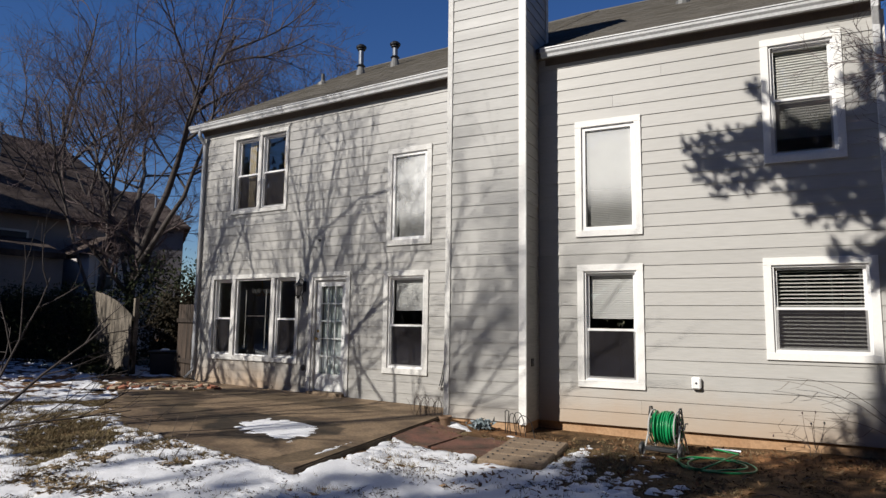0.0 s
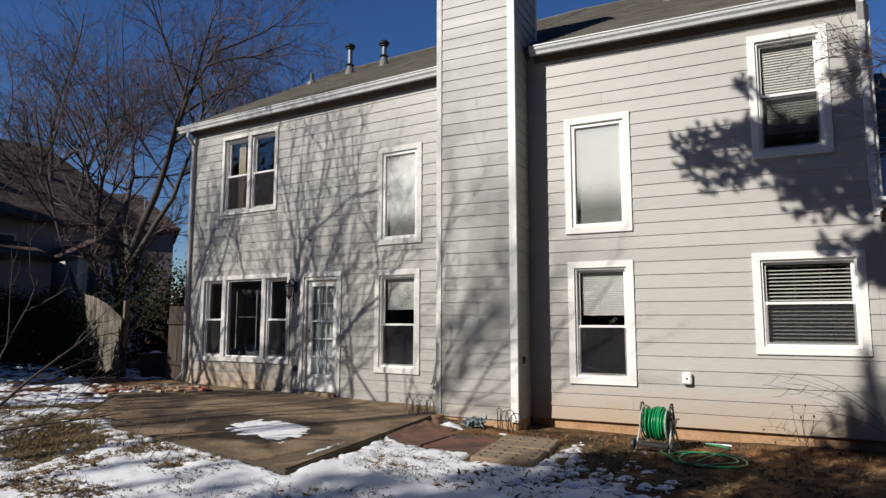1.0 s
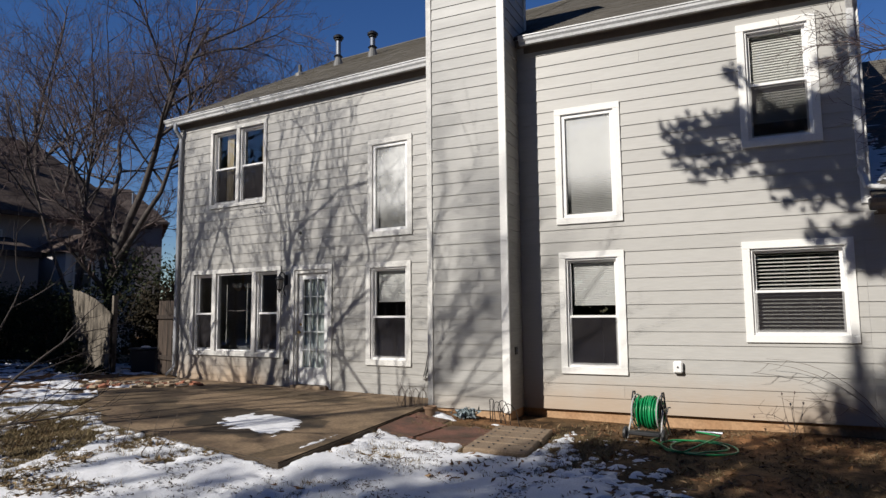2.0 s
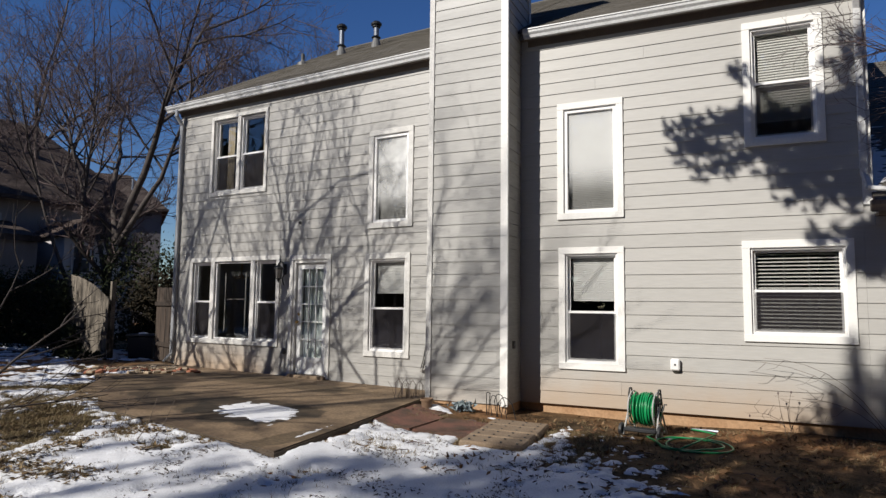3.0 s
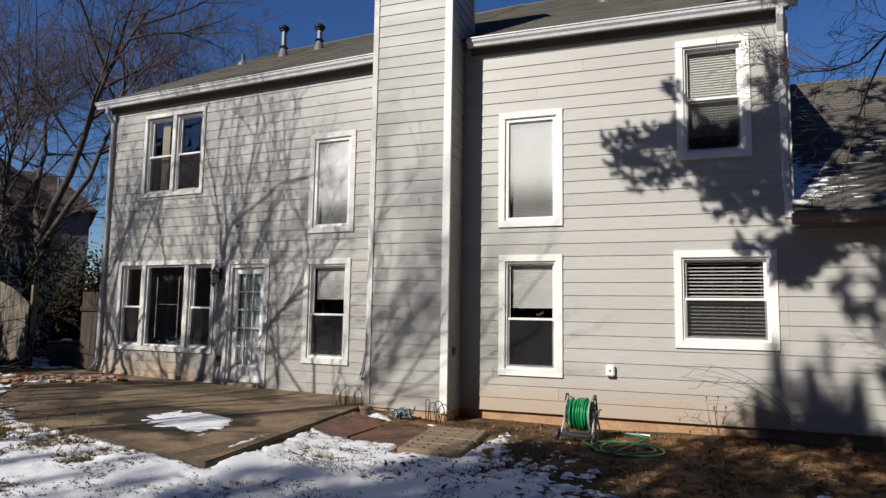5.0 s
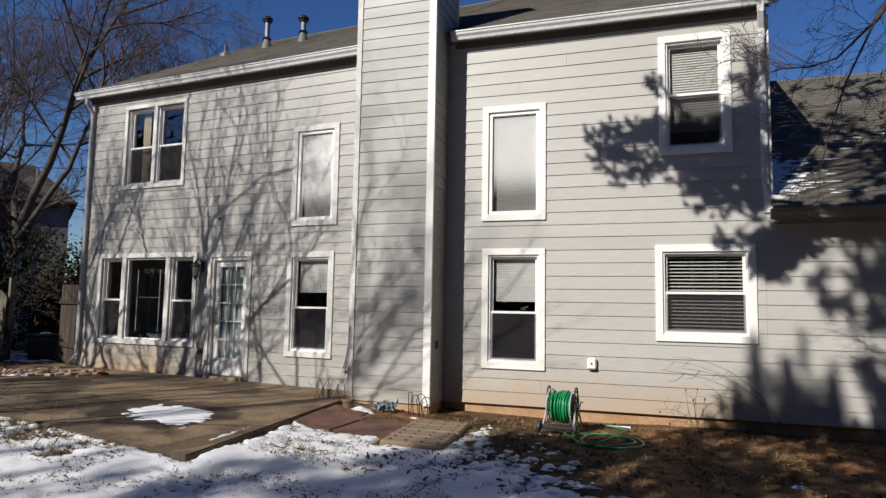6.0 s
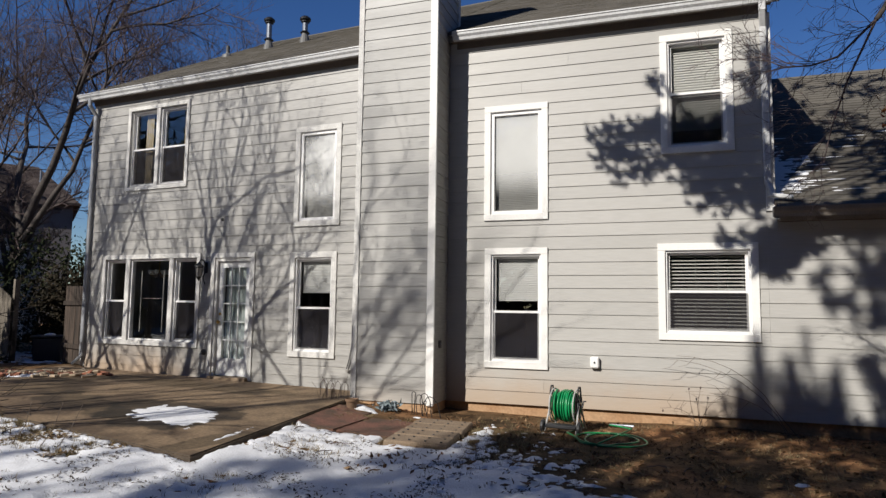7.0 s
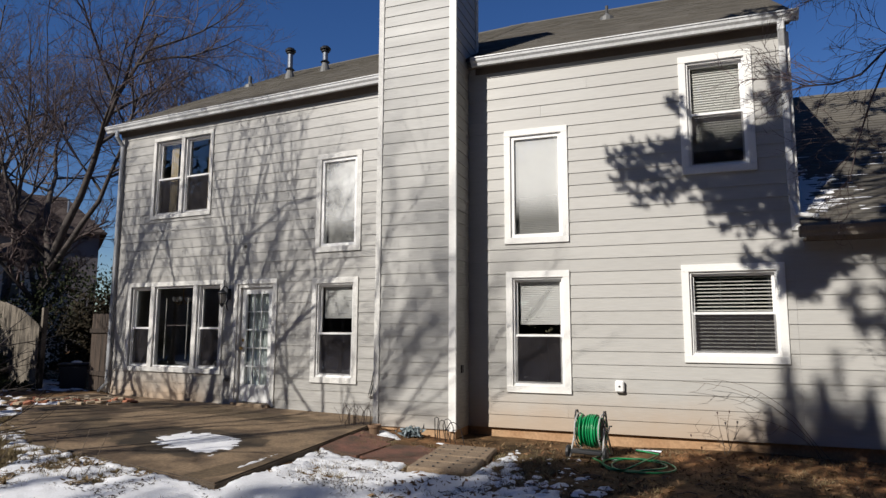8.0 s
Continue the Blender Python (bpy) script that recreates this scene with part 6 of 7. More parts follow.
        rows.append((upstream((x, y, 0.1), rng.uniform(10.5, 13)), up + Vector((rng.gauss(0, 0.5), rng.gauss(0, 0.5), 0)), 0.42))
    for x, top in ((1.36, 1.22), (1.74, 0.95), (2.24, 0.86), (2.68, 0.95), (3.2, 0.9), (3.75, 1.0)):
        n = 14 if x < 2 else 10
        for k in range(n):
            u = (k + rng.random()) / n
            rows.append((upstream((x + 0.14 * (1 - u) ** 2 + rng.gauss(0, 0.05), 0, top * u), rng.uniform(21, 24)), up, 0.34))
    for k in range(64):
        rows.append((upstream((rng.uniform(0.95, 2.9), 0, rng.uniform(0.0, 0.36)), rng.uniform(12, 15)), up, 0.3))
    for k in range(70):
        x, z = rng.uniform(1.9, 3.4), rng.uniform(0.8, 2.5)
        if noise.noise((x * 2.2, z * 2.2, 5.5)) > 0.0:
            rows.append((upstream((x, 0, z), rng.uniform(19, 22)), up, 0.34))
    for k in range(44):
        rows.append((upstream((1.1 + 1.2 * rng.random(), 0, 0.75 * rng.random() ** 1.3), rng.uniform(19, 22)), up, 0.36))
    v, f = needle_tufts(rows, rng)
    t = new("trunk", raw_mesh("trunk", wood.v, wood.f, BARK, True))
    t.parent = ob
    c = new("needles", raw_mesh("needles", v, f, NEEDLE))
    c.parent = ob


build_pine()


def build_second_pine():
    """Further boughs whose soft shade lies over the snow before the patio."""
    rng = random.Random(78)
    ob = thing("pine_tree", "second tall pine with an open crown behind the yard", "tree")
    wood, rows = Tubes(), []
    foot = Vector((-13.5, -29.0, -0.1))
    wood.add([foot + Vector((0.05 * k, 0.04 * k, 1.5 * k)) for k in range(11)], [0.24 - 0.02 * k for k in range(11)], 9)
    top = foot + Vector((0.3, 0.3, 12.0))
    for k in range(640):
        x, y = rng.uniform(-3.6, -0.6), rng.uniform(-5.8, -1.6)
        if noise.noise((x * 0.9, y * 1.9, 9.4)) < -0.42 or y > -0.75 * smooth01(-2.2, -2.9, x) + 0.97 * (x - 0.08) + 0.3 * noise.noise((x * 2, y * 2, 1)) or x < -2.6 and rng.random() < 0.6:
            continue
        p = upstream((x, y, 0.2), rng.uniform(24, 28))
        rows.append((p, Vector((rng.gauss(0, 0.4), rng.gauss(0, 0.4), 1)), 0.42))
        if k % 12 == 0:
            wood.add([top + Vector((0, 0, rng.uniform(-2, 2))), top.lerp(p, 0.5) + Vector((0, 0, 0.3)), p], [0.03, 0.02, 0.010], 5)
    # long thin boughs that streak the open snow
    for a, b, thick in (((-4.9, -6.1), (-4.35, -4.1), 0.05), ((-4.6, -6.2), (-3.9, -4.75), 0.09), ((-3.9, -5.9), (-3.2, -4.45), 0.06), ((-5.6, -5.6), (-5.0, -4.3), 0.05)):
        pts = [upstream((a[0] + (b[0] - a[0]) * k / 6 + rng.gauss(0, 0.04), a[1] + (b[1] - a[1]) * k / 6, 0.22), 25 + 0.2 * k) for k in range(7)]
        wood.add([top + Vector((0, 0, rng.uniform(-1, 1)))] + pts, [0.03] + [0.028 - 0.003 * k for k in range(7)], 6)
        for k in range(int(110 * thick)):
            q = rng.random() * 6
            i = min(int(q), 5)
            rows.append((pts[i].lerp(pts[i + 1], q - i) + Vector((rng.gauss(0, thick), rng.gauss(0, thick), rng.gauss(0, thick))), Vector((rng.gauss(0, 0.4), rng.gauss(0, 0.4), 1)), 0.36))
    v, f = needle_tufts(rows, rng)
    t = new("trunk", raw_mesh("trunk", wood.v, wood.f, BARK, True))
    t.parent = ob
    c = new("needles", raw_mesh("needles", v, f, NEEDLE))
    c.parent = ob


build_second_pine()

# bare trees beside the yard, whose limbs shade the patio wall and the chimney
def shade_tree(label, seed, foot, dist, limbs, front, kids, twig=0.34):
    """limbs: (radius, points where its shade falls, as plan x and height); front: the shaded wall's y at a plan x."""
    rng = random.Random(seed)
    wood, twigs = Tubes(), Tubes()
    foot = Vector(foot)
    starts = []
    for radius, *marks in limbs:
        ends = [upstream((x, front(x), z), dist + 0.25 * k) for k, (x, z) in enumerate(marks)]
        pts = []
        for a, b in zip(ends, ends[1:]):
            pts += [a.lerp(b, u) + Vector((rng.gauss(0, 0.022), rng.gauss(0, 0.03), rng.gauss(0, 0.022))) for u in (0, 0.34, 0.67)]
        pts.append(ends[-1])
        n = len(pts) - 1
        radii = [radius * (1 - 0.7 * k / n) for k in range(n + 1)]
        wood.add(pts, radii, 6)
        starts.append((pts[0], radius))
        for k in range(int(kids * n / 3)):
            u = rng.uniform(0.12, 1.0) * n
            q = min(int(u), n - 1)
            d = (pts[q + 1] - pts[q]).normalized()
            side = d.orthogonal().normalized()
            side.rotate(Matrix.Rotation(rng.uniform(0, 6.283), 3, d))
            grow(rng, wood, twigs, pts[q].lerp(pts[q + 1], u - q), d * 0.8 + side * 0.5 + Vector((0, 0, 0.35)), rng.uniform(0.7, 1.7), radii[q] * twig + 0.003, 2, 4, 0.5, 0.09, 0.05, (0, 0, 4, 4))
    crotch = foot.lerp(sum((p for p, r in starts), Vector()) / len(starts), 0.62)
    stem = [foot.lerp(crotch, k / 5) + Vector((rng.gauss(0, 0.04), rng.gauss(0, 0.04), 0)) * (k > 0) for k in range(6)]
    big = max(r for p, r in starts)
    wood.add(stem, [big * (2.0 - 0.14 * k) for k in range(6)], 9)
    for p, r in starts:
        wood.add([stem[-1], stem[-1].lerp(p, 0.5) + Vector((rng.gauss(0, 0.06), rng.gauss(0, 0.06), 0.08)), p], [r * 1.3, r * 1.15, r], 6)
    ob = thing("bare_tree", label, "tree", group="bare trees of the yard")
    for nm, tb, mt in (("trunk", wood, BARK), ("crown", twigs, TWIG)):
        o = new(nm, raw_mesh(nm, tb.v, tb.f, mt, True))
        o.parent = ob


def patio_wall(x):
    return -(x + 3.5) * math.tan(radians(5))


shade_tree("wide multi-stemmed bare tree at the edge of the yard", 21, (-11.6, -5.6, 0.2), 7.0,
           [(0.034, (-7.9, 0.1), (-7.55, 2.4), (-7.42, 3.12), (-6.27, 3.82), (-5.5, 3.96)), (0.016, (-7.46, 3.1), (-7.6, 3.9), (-7.42, 5.4)),
            (0.032, (-7.75, 0.1), (-6.56, 1.35), (-5.6, 2.1), (-5.25, 2.52), (-4.98, 3.1)), (0.020, (-7.4, 1.3), (-6.75, 2.67), (-6.15, 3.97), (-6.06, 5.4)),
            (0.016, (-5.95, 1.9), (-5.6, 2.63), (-6.14, 3.87), (-6.86, 5.3)), (0.010, (-6.5, 3.2), (-6.54, 4.2), (-6.9, 5.6))], patio_wall, 5, 0.26)
shade_tree("leaning bare tree with long curved limbs", 25, (-15.2, -4.8, 0.2), 6.8,
           [(0.040, (-9.75, 0.35), (-10.2, 1.0), (-10.75, 1.9), (-10.3, 2.56), (-10.05, 3.15), (-9.77, 3.6), (-8.7, 4.0)), (0.020, (-9.27, 3.75), (-8.8, 4.6), (-8.6, 5.6)),
            (0.022, (-8.86, 2.3), (-9.14, 3.1), (-9.44, 3.7), (-9.5, 4.6)), (0.020, (-10.09, 3.15), (-10.5, 4.04), (-10.6, 5.2)), (0.022, (-10.15, 0.4), (-10.1, 1.2), (-9.6, 2.4))], patio_wall, 6)
bare_tree("bare tree with several upright stems beside the yard", 27,
          [((-8.8, -7.6, -0.1), (0.05, 0.02, 1), 6.6, 0.07), ((-8.9, -7.7, 0.2), (0.30, 0.12, 1), 6.4, 0.055), ((-9.0, -7.6, 0.6), (-0.22, 0.1, 1), 6.4, 0.055)],
          (5, 4, 3, 2), 4, up=0.05, spread=0.55)
bare_tree("slender bare tree with fine twigs beside the yard", 28,
          [((-11.3, -7.2, -0.1), (0.10, 0.02, 1), 6.2, 0.06), ((-11.3, -7.2, 0.5), (0.36, 0.0, 1), 6.0, 0.05), ((-11.4, -7.3, 0.8), (-0.1, 0.22, 1), 5.6, 0.05)],
          (5, 4, 3, 2), 4, up=0.05, spread=0.6)
shade_tree("tall bare tree with stout limbs at the side of the yard", 26, (-13.6, -19.6, 0.0), 21.0,
           [(0.036, (-4.35, 0.55), (-3.9, 0.72), (-3.4, 1.1), (-2.95, 1.35)), (0.040, (-4.2, 1.35), (-3.75, 1.8), (-3.3, 2.3), (-2.9, 2.75)), (0.034, (-4.15, 0.6), (-3.75, 1.0), (-3.3, 1.6), (-3.0, 2.1)),
            (0.03, (-3.95, 2.1), (-4.0, 2.8), (-3.8, 3.6))], lambda x: -0.62, 5)
bare_tree("bare tree with fine upswept twigs at the side of the yard", 23,
          [((-14.2, -8.4, -0.1), (0.08, 0.02, 1), 8.4, 0.12), ((-14.1, -8.4, 2.2), (0.40, 0.05, 1), 7.0, 0.08), ((-14.2, -8.4, 3.0), (-0.15, 0.2, 1), 6.4, 0.07), ((-14.1, -8.4, 2.8), (0.65, 0.0, 1), 6.4, 0.07)],
          (6, 6, 5, 3), 4, up=0.05, spread=0.6)


def evergreen(x, y, h, seed):
    """A dense pointed evergreen, added out of view for shade: trunk, limbs and many leaf sprays."""
    rng = np.random.default_rng(seed)
    ob = thing("evergreen_tree", "tall dense dark evergreen tree", "tree", group="evergreens at the side")
    wood = Tubes()
    wood.add([Vector((x, y, -0.2)), Vector((x, y, h * 0.95))], [0.2, 0.03], 7)
    t = new("trunk", raw_mesh("trunk", wood.v, wood.f, BARK, True))
    t.parent = ob
    n = 5200
    u = rng.random(n) ** 0.75
    r = (1 - u) * 2.3 * (0.55 + 0.45 * rng.random(n) ** 0.5) + 0.1
    a = rng.uniform(0, 2 * np.pi, n)
    c = np.column_stack([x + r * np.cos(a), y + r * np.sin(a), 0.3 + u * (h - 0.3)])
    v, f = leaf_mesh(c, 0.22, rng)
    cr = new("crown", raw_mesh("crown", v, f, EVERGREEN))
    cr.parent = ob


def clipped_evergreen(x, y, z0, z1, r, seed):
    """A small broad-leaved evergreen, added unseen to block sun: bare stem, round uneven crown."""
    rng = np.random.default_rng(seed)
    ob = thing("evergreen_tree", "unseen round-crowned evergreen on a bare stem, added to block sun", "tree", group="evergreens at the side")
    wood = Tubes()
    wood.add([Vector((x, y, -0.1)), Vector((x + 0.1, y, z0)), Vector((x, y, z1 - 0.3))], [0.09, 0.07, 0.02], 7)
    t = new("trunk", raw_mesh("trunk", wood.v, wood.f, BARK, True))
    t.parent = ob
    n = 2600
    d = rng.normal(0, 1, (n, 3))
    d /= np.linalg.norm(d, axis=1)[:, None]
    d *= (rng.random((n, 1)) ** 0.4) * (0.85 + 0.3 * rng.random((n, 1)))
    v, f = leaf_mesh(d * (r, r * 0.7, (z1 - z0) / 2) + (x, y, (z0 + z1) / 2), 0.11, rng)
    cr = new("crown", raw_mesh("crown", v, f, EVERGREEN))
    cr.parent = ob


# Unseen crowns sized to shade the snow, the gate gap and the fence foot.
clipped_evergreen(-17.4, -4.2, 2.5, 4.3, 1.5, 81)
clipped_evergreen(-18.1, -4.2, 2.6, 5.9, 1.25, 83)
clipped_evergreen(-15.3, -4.2, 2.7, 5.2, 0.85, 82)
bare_tree("low spreading bare tree at the edge of the yard", 24,
          [((-14.6, -5.2, 0.1), (0.3, 0.5, 0.7), 3.0, 0.05), ((-14.6, -5.2, 0.1), (-0.4, 0.3, 0.8), 3.2, 0.05), ((-14.6, -5.2, 0.1), (0.6, -0.1, 0.6), 3.0, 0.045)], (8, 7, 4), 3, up=0.01, spread=0.7)

# Added out of view to shade the back fence and the neighbouring houses.
for k, (x, y, h) in enumerate(((-19.0, -4.2, 7.5), (-21.3, -4.5, 11.5), (-23.7, -4.6, 13.5), (-26.2, -4.2, 14), (-28.6, -4.2, 14), (-30.6, -4.6, 14), (-33, -4.4, 14), (-36, -4.2, 14))):
    evergreen(x, y, h, 50 + k)


def woods(label, a, b, depth, h, count, seed):
    """An unseen wood edge, added to block sky: stems with a mass of foliage clumps."""
    rng = np.random.default_rng(seed)
    u = rng.random(count)
    base = np.array(a)[None] * (1 - u[:, None]) + np.array(b)[None] * u[:, None]
    off = rng.normal(0, depth, (count, 2))
    top = h * (0.72 + 0.28 * np.sin(u * 31 + seed) * np.sin(u * 83))
    c = np.column_stack([base + off, rng.random(count) ** 0.8 * top])
    leaf_cloud("unseen_woods", label, "woods", c, 0.55, EVERGREEN, rng, "stuff")
    tb, rr = Tubes(), random.Random(seed)
    for k in range(40):
        q = rr.random()
        x, y = a[0] + (b[0] - a[0]) * q + rr.gauss(0, depth), a[1] + (b[1] - a[1]) * q + rr.gauss(0, depth)
        tb.add([Vector((x, y, -0.3)), Vector((x + rr.gauss(0, 0.4), y, h * 0.9))], [0.18, 0.04], 5)
    tagged(new("far_stem_row", raw_mesh("far_stems", tb.v, tb.f, BARK)), "bare stems of the far wood edge", "woods", kind="stuff")


# Rows out of view, added to darken the panes and hide low sky.
woods("dark mixed wood edge behind the yard", (-46, -27), (45, -29), 1.3, 15, 30000, 71)
woods("tall dark wood added out of view to darken window reflections", (-62, -22), (-33, -28), 2.0, 17.5, 8000, 76)
woods("dark mixed wood edge beside the yard", (40, -40), (48, 30), 3.0, 12, 5000, 72)
# These two tall rows are added to cut skylight on the walls.
woods("tall dark pines added out of view to block side skylight", (10.5, -20), (11.5, -2.5), 0.9, 20, 10000, 74)
woods("tall dark pines added out of view to block corner skylight", (1.5, -21.5), (10.5, -20.5), 0.9, 20, 6500, 75)
woods("dark wood edge added out of view to darken pane reflections", (-64, 4), (-50, -38), 3.0, 12, 5000, 73)


# ---- the bough that hangs in from beside the lower wing ----
def build_hanging_tree():
    rng = random.Random(41)
    wood, twigs = Tubes(), Tubes()
    trunk = [Vector((5.2, -3.3, 0.0)), Vector((5.1, -3.3, 2.5)), Vector((4.7, -3.3, 5.0)), Vector((4.4, -3.2, 7.5))]
    wood.add(trunk, [0.16, 0.13, 0.10, 0.06], 8)
    main = [Vector(p) for p in ((4.75, -3.3, 4.8), (3.6, -3.4, 5.4), (2.7, -3.45, 5.05), (2.15, -3.5, 4.45), (1.82, -3.5, 3.95))]
    wood.add(main, [0.06, 0.045, 0.034, 0.026, 0.020], 6)
    limbs = [(main[4], [(1.55, -3.5, 3.68), (1.35, -3.52, 3.62), (1.15, -3.55, 3.62), (0.98, -3.5, 3.74)], 0.011), (main[4], [(1.62, -3.45, 3.5), (1.50, -3.4, 3.12), (1.44, -3.4, 2.85)], 0.010),
             (main[3], [(1.75, -3.6, 4.5), (1.4, -3.7, 4.35), (1.15, -3.7, 4.25)], 0.010), (main[2], [(2.5, -3.3, 4.3), (2.3, -3.2, 3.5), (1.95, -3.2, 2.85)], 0.014),
             (main[3], [(2.0, -3.3, 3.9), (2.05, -3.2, 3.3), (1.85, -3.2, 2.95)], 0.010), (main[2], [(2.3, -3.7, 4.9), (1.8, -3.8, 4.75), (1.45, -3.9, 4.7)], 0.009)]
    for p, rest, r in limbs:
        pts = [p] + [Vector(q) for q in rest]
        twigs.add(pts, [r * (1 - 0.6 * k / len(rest)) for k in range(len(pts))], 5)
        for a, b in zip(pts, pts[1:]):
            for k in range(5):
                q = a.lerp(b, rng.random())
                d = (b - a).normalized() + Vector((rng.gauss(-0.15, 0.45), rng.gauss(0, 0.5), rng.gauss(-0.02, 0.5)))
                grow(rng, wood, twigs, q, d, rng.uniform(0.3, 0.62), r * 0.28, 2, 4, 0.65, 0.12, 0.0, (0, 0, 4, 3))
    ob = thing("bare_tree", "bare tree with thin hanging twigs beside the lower roof", "tree", group="bare trees of the yard")
    t = new("trunk", raw_mesh("trunk", wood.v, wood.f, BARK, True))
    t.parent = ob
    c = new("crown", raw_mesh("crown", twigs.v, twigs.f, TWIG, True))
    c.parent = ob
    r2 = np.random.default_rng(8)
    cs = r2.normal(0, 1, (60, 3)) * (0.06, 0.08, 0.2) + (2.02, -3.2, 3.45)
    v, f = leaf_mesh(cs, 0.045, r2)
    lf = new("dead_leaves", raw_mesh("dead_leaves", v, f, REDLEAF))
    lf.parent = ob
    tagged(lf, "cluster of rusty dead leaves")


build_hanging_tree()


# ---- shrubs by the wall and saplings ----
def stems(name, label, category, rows, material, n=5):
    tb = Tubes()
    for pts, r in rows:
        pts = [Vector(p) for p in pts]
        tb.add(pts, [r * (1 - 0.6 * k / (len(pts) - 1)) for k in range(len(pts))], n)
    ob = thing(name, label, category)
    s = new("stem", raw_mesh("stem", tb.v, tb.f, material, True))
    s.parent = ob
    return ob


def build_seed_shrub():
    rng = random.Random(61)
    rows, heads = [], []
    bx, by = 0.62, -0.22
    bz = ground_z(bx, by)
    for k in range(7):
        a = rng.uniform(-1.1, 1.1)
        h = rng.uniform(0.25, 0.55)
        p = [(bx + rng.gauss(0, 0.05), by, bz)]
        for j in range(1, 6):
            u = j / 5
            p.append((bx + math.sin(a) * 0.5 * u * (0.6 + 0.6 * u), by + rng.gauss(0, 0.02), bz + h * (1 - (1 - u) ** 2) * (1 - 0.25 * abs(a) * u * u)))
        rows.append((p, 0.003))
        q = p[rng.choice((3, 4))]
        rows.append(([q, (q[0] + rng.gauss(0, 0.06), q[1], q[2] + rng.uniform(0.05, 0.12)), (q[0] + rng.gauss(0, 0.09), q[1], q[2] + rng.uniform(0.08, 0.2))], 0.003))
        if rng.random() < 0.25:
            heads.append(p[-1])
    heads += [(bx - 0.12, by, bz + 0.50), (bx + 0.02, by, bz + 0.52)]
    rows += [([(bx - 0.06, by, bz + 0.1), (bx - 0.1, by, bz + 0.3), heads[-2]], 0.005), ([(bx, by, bz + 0.1), (bx - 0.02, by, bz + 0.3), heads[-1]], 0.005)]
    ob = stems("dry_shrub", "dry leafless shrub with dark seed heads by the wall", "shrub", rows, TWIG_PALE)
    for x, y, z in heads:
        part("seed_head", lathe([(0.004, -0.014), (0.009, 0.0), (0.011, 0.010), (0.004, 0.02)], 7, (x, y, z)), TWIG, ob)


def build_arching_canes():
    rows = []
    rng = random.Random(62)
    bx, by = 1.62, -0.35
    bz = ground_z(bx, by)
    for tip in ((0.10, 1.02), (0.35, 1.06), (0.75, 0.60)):
        p = [(bx + rng.gauss(0, 0.04), by, bz)]
        for j in range(1, 8):
            u = j / 7
            p.append((bx + (tip[0] - bx) * u ** 1.3, by + 0.12 * u + rng.gauss(0, 0.008), bz + (tip[1] - bz) * (1 - (1 - u) ** 2.2)))
        rows.append((p, 0.0045))
        for j in (4, 6):
            q = p[j]
            s = rng.choice((-1, 1))
            rows.append(([q, (q[0] - 0.10, q[1], q[2] + 0.10 * s), (q[0] - 0.2, q[1] + 0.02, q[2] + 0.13 * s)], 0.003))
    stems("cane_shrub", "long bare arching canes before the siding", "shrub", rows, TWIG_PALE)


def build_dry_clump():
    rng = random.Random(67)
    rows = []
    for k in range(22):
        x, y = -4.34 + rng.gauss(0, 0.10), -0.80 + rng.gauss(0, 0.06)
        z = patio_z(x)
        dx, dy, h = rng.gauss(0, 0.08), rng.gauss(0, 0.06), rng.uniform(0.16, 0.36)
        rows.append(([(x, y, z), (x + dx * 0.4, y + dy * 0.4, z + h * 0.6), (x + dx, y + dy, z + h)], 0.0035))
    stems("dry_plant", "clump of dead brown stalks at the patio corner", "plant", rows, TWIG_PALE)


build_seed_shrub(), build_arching_canes(), build_dry_clump()


def build_sapling():
    rng = random.Random(63)
    wood, twigs = Tubes(), Tubes()
    b = Vector((-8.0, -5.0, ground_z(-8, -5)))
    for way, ln, r in (((0.42, 0.55, 0.55), 1.9, 0.020), ((0.1, 0.45, 0.9), 2.0, 0.016), ((0.55, 0.7, 0.22), 1.7, 0.014), ((0.6, 0.2, 0.1), 1.2, 0.010)):
        grow(rng, wood, twigs, b, Vector(way), ln, r * 1.25, 1, 3, 0.6, 0.07, 0.02, (0, 5, 3))
    ob = thing("sapling", "thin bare sapling leaning over patchy snow", "tree")
    for nm, tb, mt in (("stem", wood, TWIG_DARK), ("crown", twigs, TWIG_DARK)):
        o = new(nm, raw_mesh(nm, tb.v, tb.f, mt, True))
        o.parent = ob
    rows = []
    for k in range(5):
        x, y = -6.4 + 0.35 * k + rng.gauss(0, 0.1), -4.75 + 0.05 * k
        z = ground_z(x, y)
        rows.append(([(x, y, z), (x + 0.1, y + 0.05, z + 0.18), (x + 0.12 + rng.gauss(0, 0.08), y + 0.1, z + 0.42)], 0.005))
    for row in rows:
        stems("dry_stalk", "dry weed stalk standing in snow", "plant", [row], TWIG_PALE)


build_sapling()


# ---- litter, grass and fallen sticks ----
def scatter(count, seed, x0, x1, y0, y1, keep, lift):
    rng = random.Random(seed)
    out = []
    while len(out) < count:
        x, y = rng.uniform(x0, x1), rng.uniform(y0, y1)
        if inside_patio(x, y) > -0.03 or (x > -4.2 and y > -0.6 and x < -2.8) or y > -0.06 + 0.0875 * max(0, -x - 3.5) or not keep(x, y, rng):
            continue
        out.append((x, y, ground_z(x, y) + max(0, min(0.028, snow_depth(x, y) * 0.14)) + lift))
    return out


def on_snow(x, y, rng):
    return noise.noise((x * 1.7, y * 1.7, 31)) + 0.5 * noise.noise((x * 5, y * 5, 33)) > rng.uniform(-0.5, 0.45)


lr = np.random.default_rng(90)
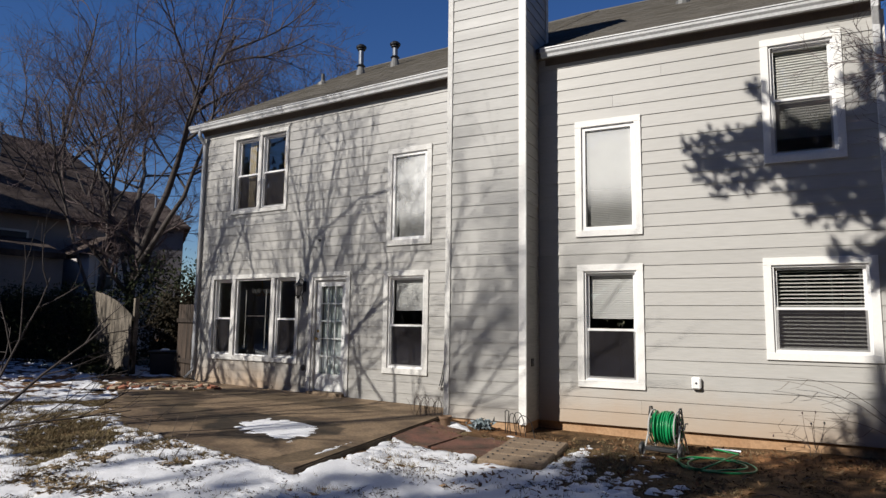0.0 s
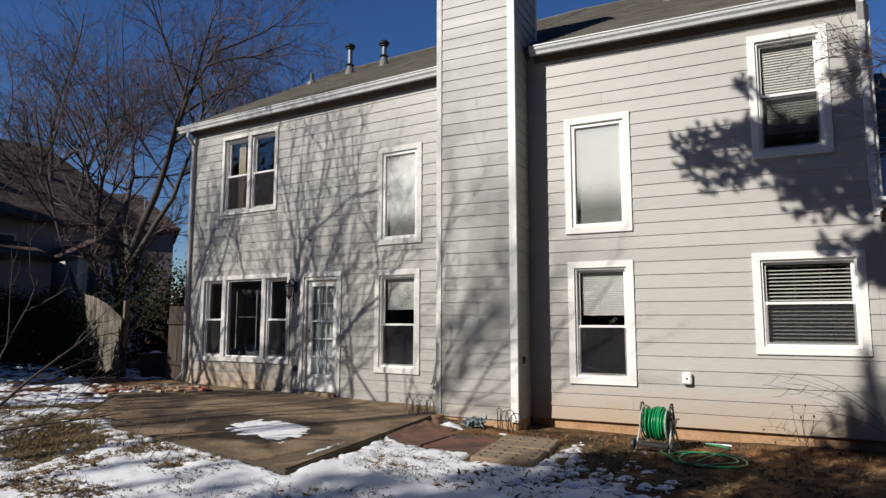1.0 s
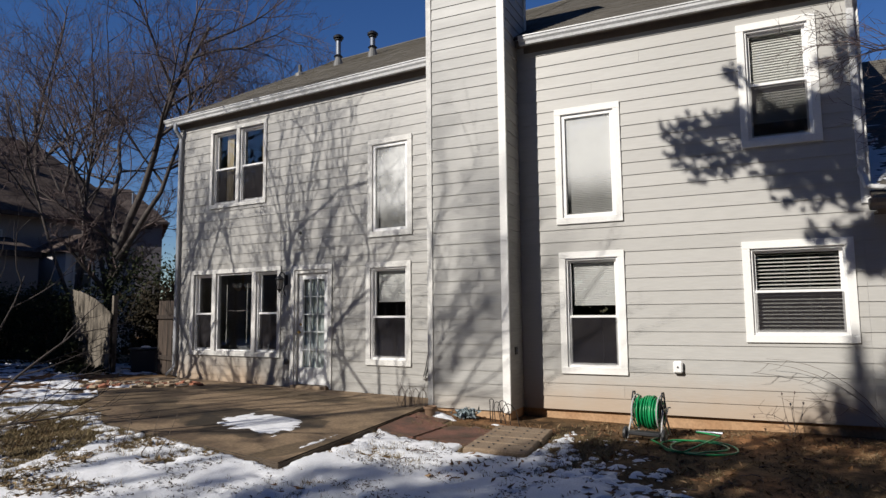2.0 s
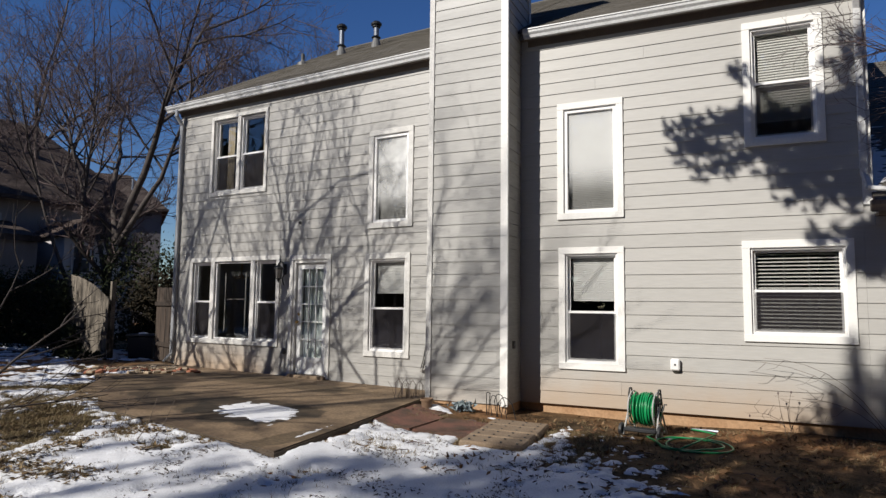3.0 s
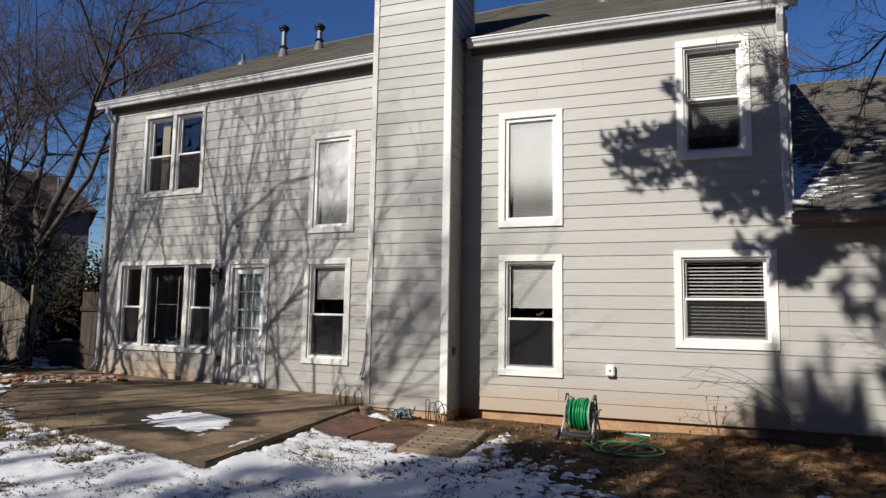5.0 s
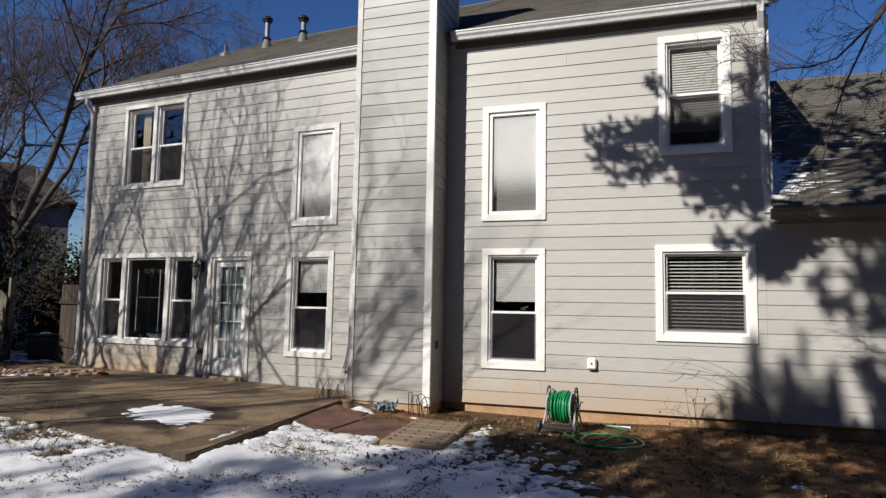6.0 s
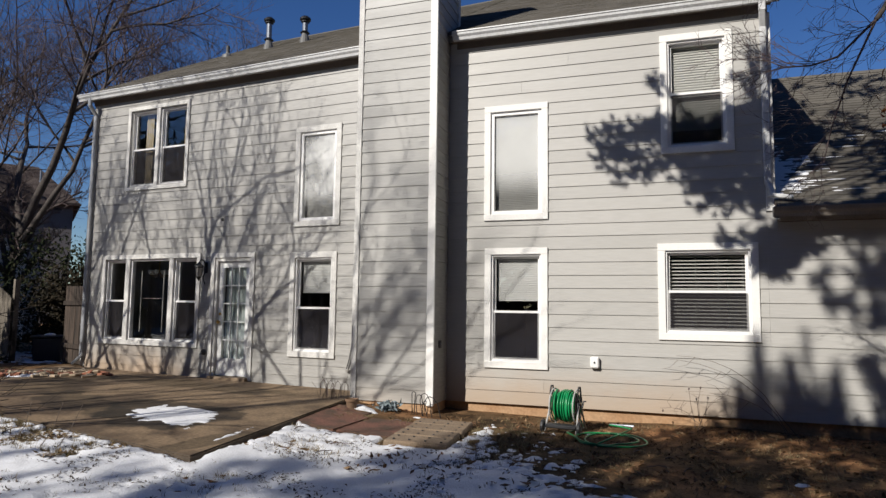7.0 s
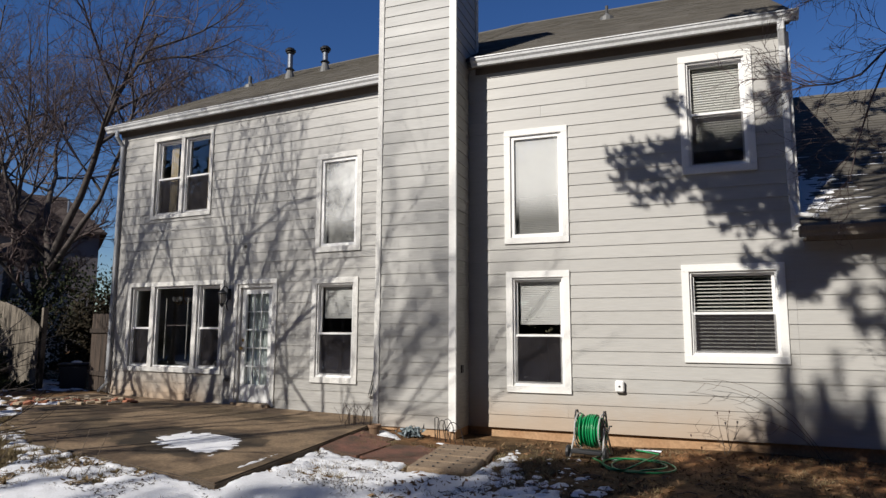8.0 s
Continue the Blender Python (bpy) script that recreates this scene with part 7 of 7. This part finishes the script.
leaf_cloud("leaf_litter", "small dark leaf and bark bits scattered on snow and soil", "litter", scatter(11000, 91, -9, 3.5, -6.2, -0.1, lambda x, y, r: noise.noise((x * 2.6, y * 2.6, 71)) + 0.5 * noise.noise((x * 8, y * 8, 73)) > r.uniform(0.0, 0.5), 0.008), 0.018, LITTER, lr, "stuff", flat=0.7)
leaf_cloud("leaf_litter", "curled brown oak leaves on bare soil", "litter", scatter(1500, 92, -2.6, 4.5, -3.8, -0.1, on_snow, 0.012), 0.04, LEAF, lr, "stuff", flat=0.5)

leaf_cloud("leaf_litter", "straw-brown leaf clumps matted in thin snow", "litter", scatter(3400, 192, -9, -4.6, -6.6, -4.0, lambda x, y, r: noise.noise((x * 2.2, y * 2.2, 51)) > r.uniform(0.0, 0.35), 0.006), 0.036, STRAW, lr, "stuff", flat=0.75)


def grass(label, pts, seed, h):
    rng = random.Random(seed)
    v, f = [], []
    for x, y, z in pts:
        for k in range(5):
            a = rng.uniform(0, 6.283)
            hh = h * rng.uniform(0.5, 1.3)
            dx, dy = math.cos(a), math.sin(a)
            ox, oy = x + rng.gauss(0, 0.02), y + rng.gauss(0, 0.02)
            i = len(v)
            v += [(ox - dy * 0.003, oy + dx * 0.003, z - 0.01), (ox + dy * 0.003, oy - dx * 0.003, z - 0.01), (ox + dx * hh * 0.7, oy + dy * hh * 0.7, z + hh * 0.75)]
            f.append((i, i + 1, i + 2))
    tagged(new("dry_grass", raw_mesh("dry_grass", v, f, GRASS)), label, "grass", kind="stuff")


grass("flattened straw-coloured grass poking through snow", scatter(5200, 93, -9.6, -1.2, -5.6, -1.2, lambda x, y, r: snow_depth(x, y) < 0.16 + 0.2 * r.random() - 0.1 and on_snow(x, y, r), 0.0), 94, 0.05)
grass("dead winter lawn showing between snow patches", scatter(9000, 95, -12, -4.8, -6.6, -2.6, lambda x, y, r: snow_depth(x, y) < 0.1, 0.0), 96, 0.06)
grass("thin dry grass on bare clay", scatter(1600, 97, -2.2, 4.5, -3.8, -0.1, lambda x, y, r: snow_depth(x, y) < 0.0 and on_snow(x, y, r), 0.0), 98, 0.05)


def sticks():
    rng = random.Random(99)
    for x, y, z in scatter(34, 100, -4.2, 1.5, -4.0, -1.3, lambda *a: True, 0.012):
        a, ln = rng.uniform(0, 3.14), rng.uniform(0.08, 0.28)
        p = [Vector((x, y, z)) + Vector((math.cos(a), math.sin(a), 0)) * ln * u + Vector((0, 0, 0.012 * math.sin(u * 5))) for u in (0, 0.4, 0.7, 1.0)]
        tb = Tubes()
        tb.add(p, [0.006, 0.005, 0.004, 0.003], 5)
        tagged(new("fallen_stick", raw_mesh("fallen_stick", tb.v, tb.f, TWIG)), "short fallen twig lying on the ground", "stick", "fallen sticks")


sticks()


# ---- boards of the walls ----
LOW_L, LOW_R = 0.31 + 14 * 0.182, BASE_R + 13 * 0.185
side_boards(wall_left, LEFT_END + 0.085, CX0 + 0.01, 0.31, LOW_L, list(WL.values()), SIDING_OLD_SHADED, 1, expo=0.182)
side_boards(wall_left, LEFT_END + 0.085, CX0 + 0.01, LOW_L, EAVE - 0.17, list(WL.values()), SIDING_OLD_SHADED, 11, expo=0.1785)
side_boards(wall_right, CX1 - 0.012, RIGHT_END - 0.09, BASE_R, LOW_R, list(WR.values()), SIDING, 2, expo=0.185)
side_boards(wall_right, CX1 - 0.012, RIGHT_END - 0.09, LOW_R, EAVE - 0.17, list(WR.values()), SIDING, 12, expo=0.18)
side_boards(wall_wing, RIGHT_END - 0.088, WING_END - 0.002, BASE_R, 2.70, [], SIDING, 3, expo=0.185)
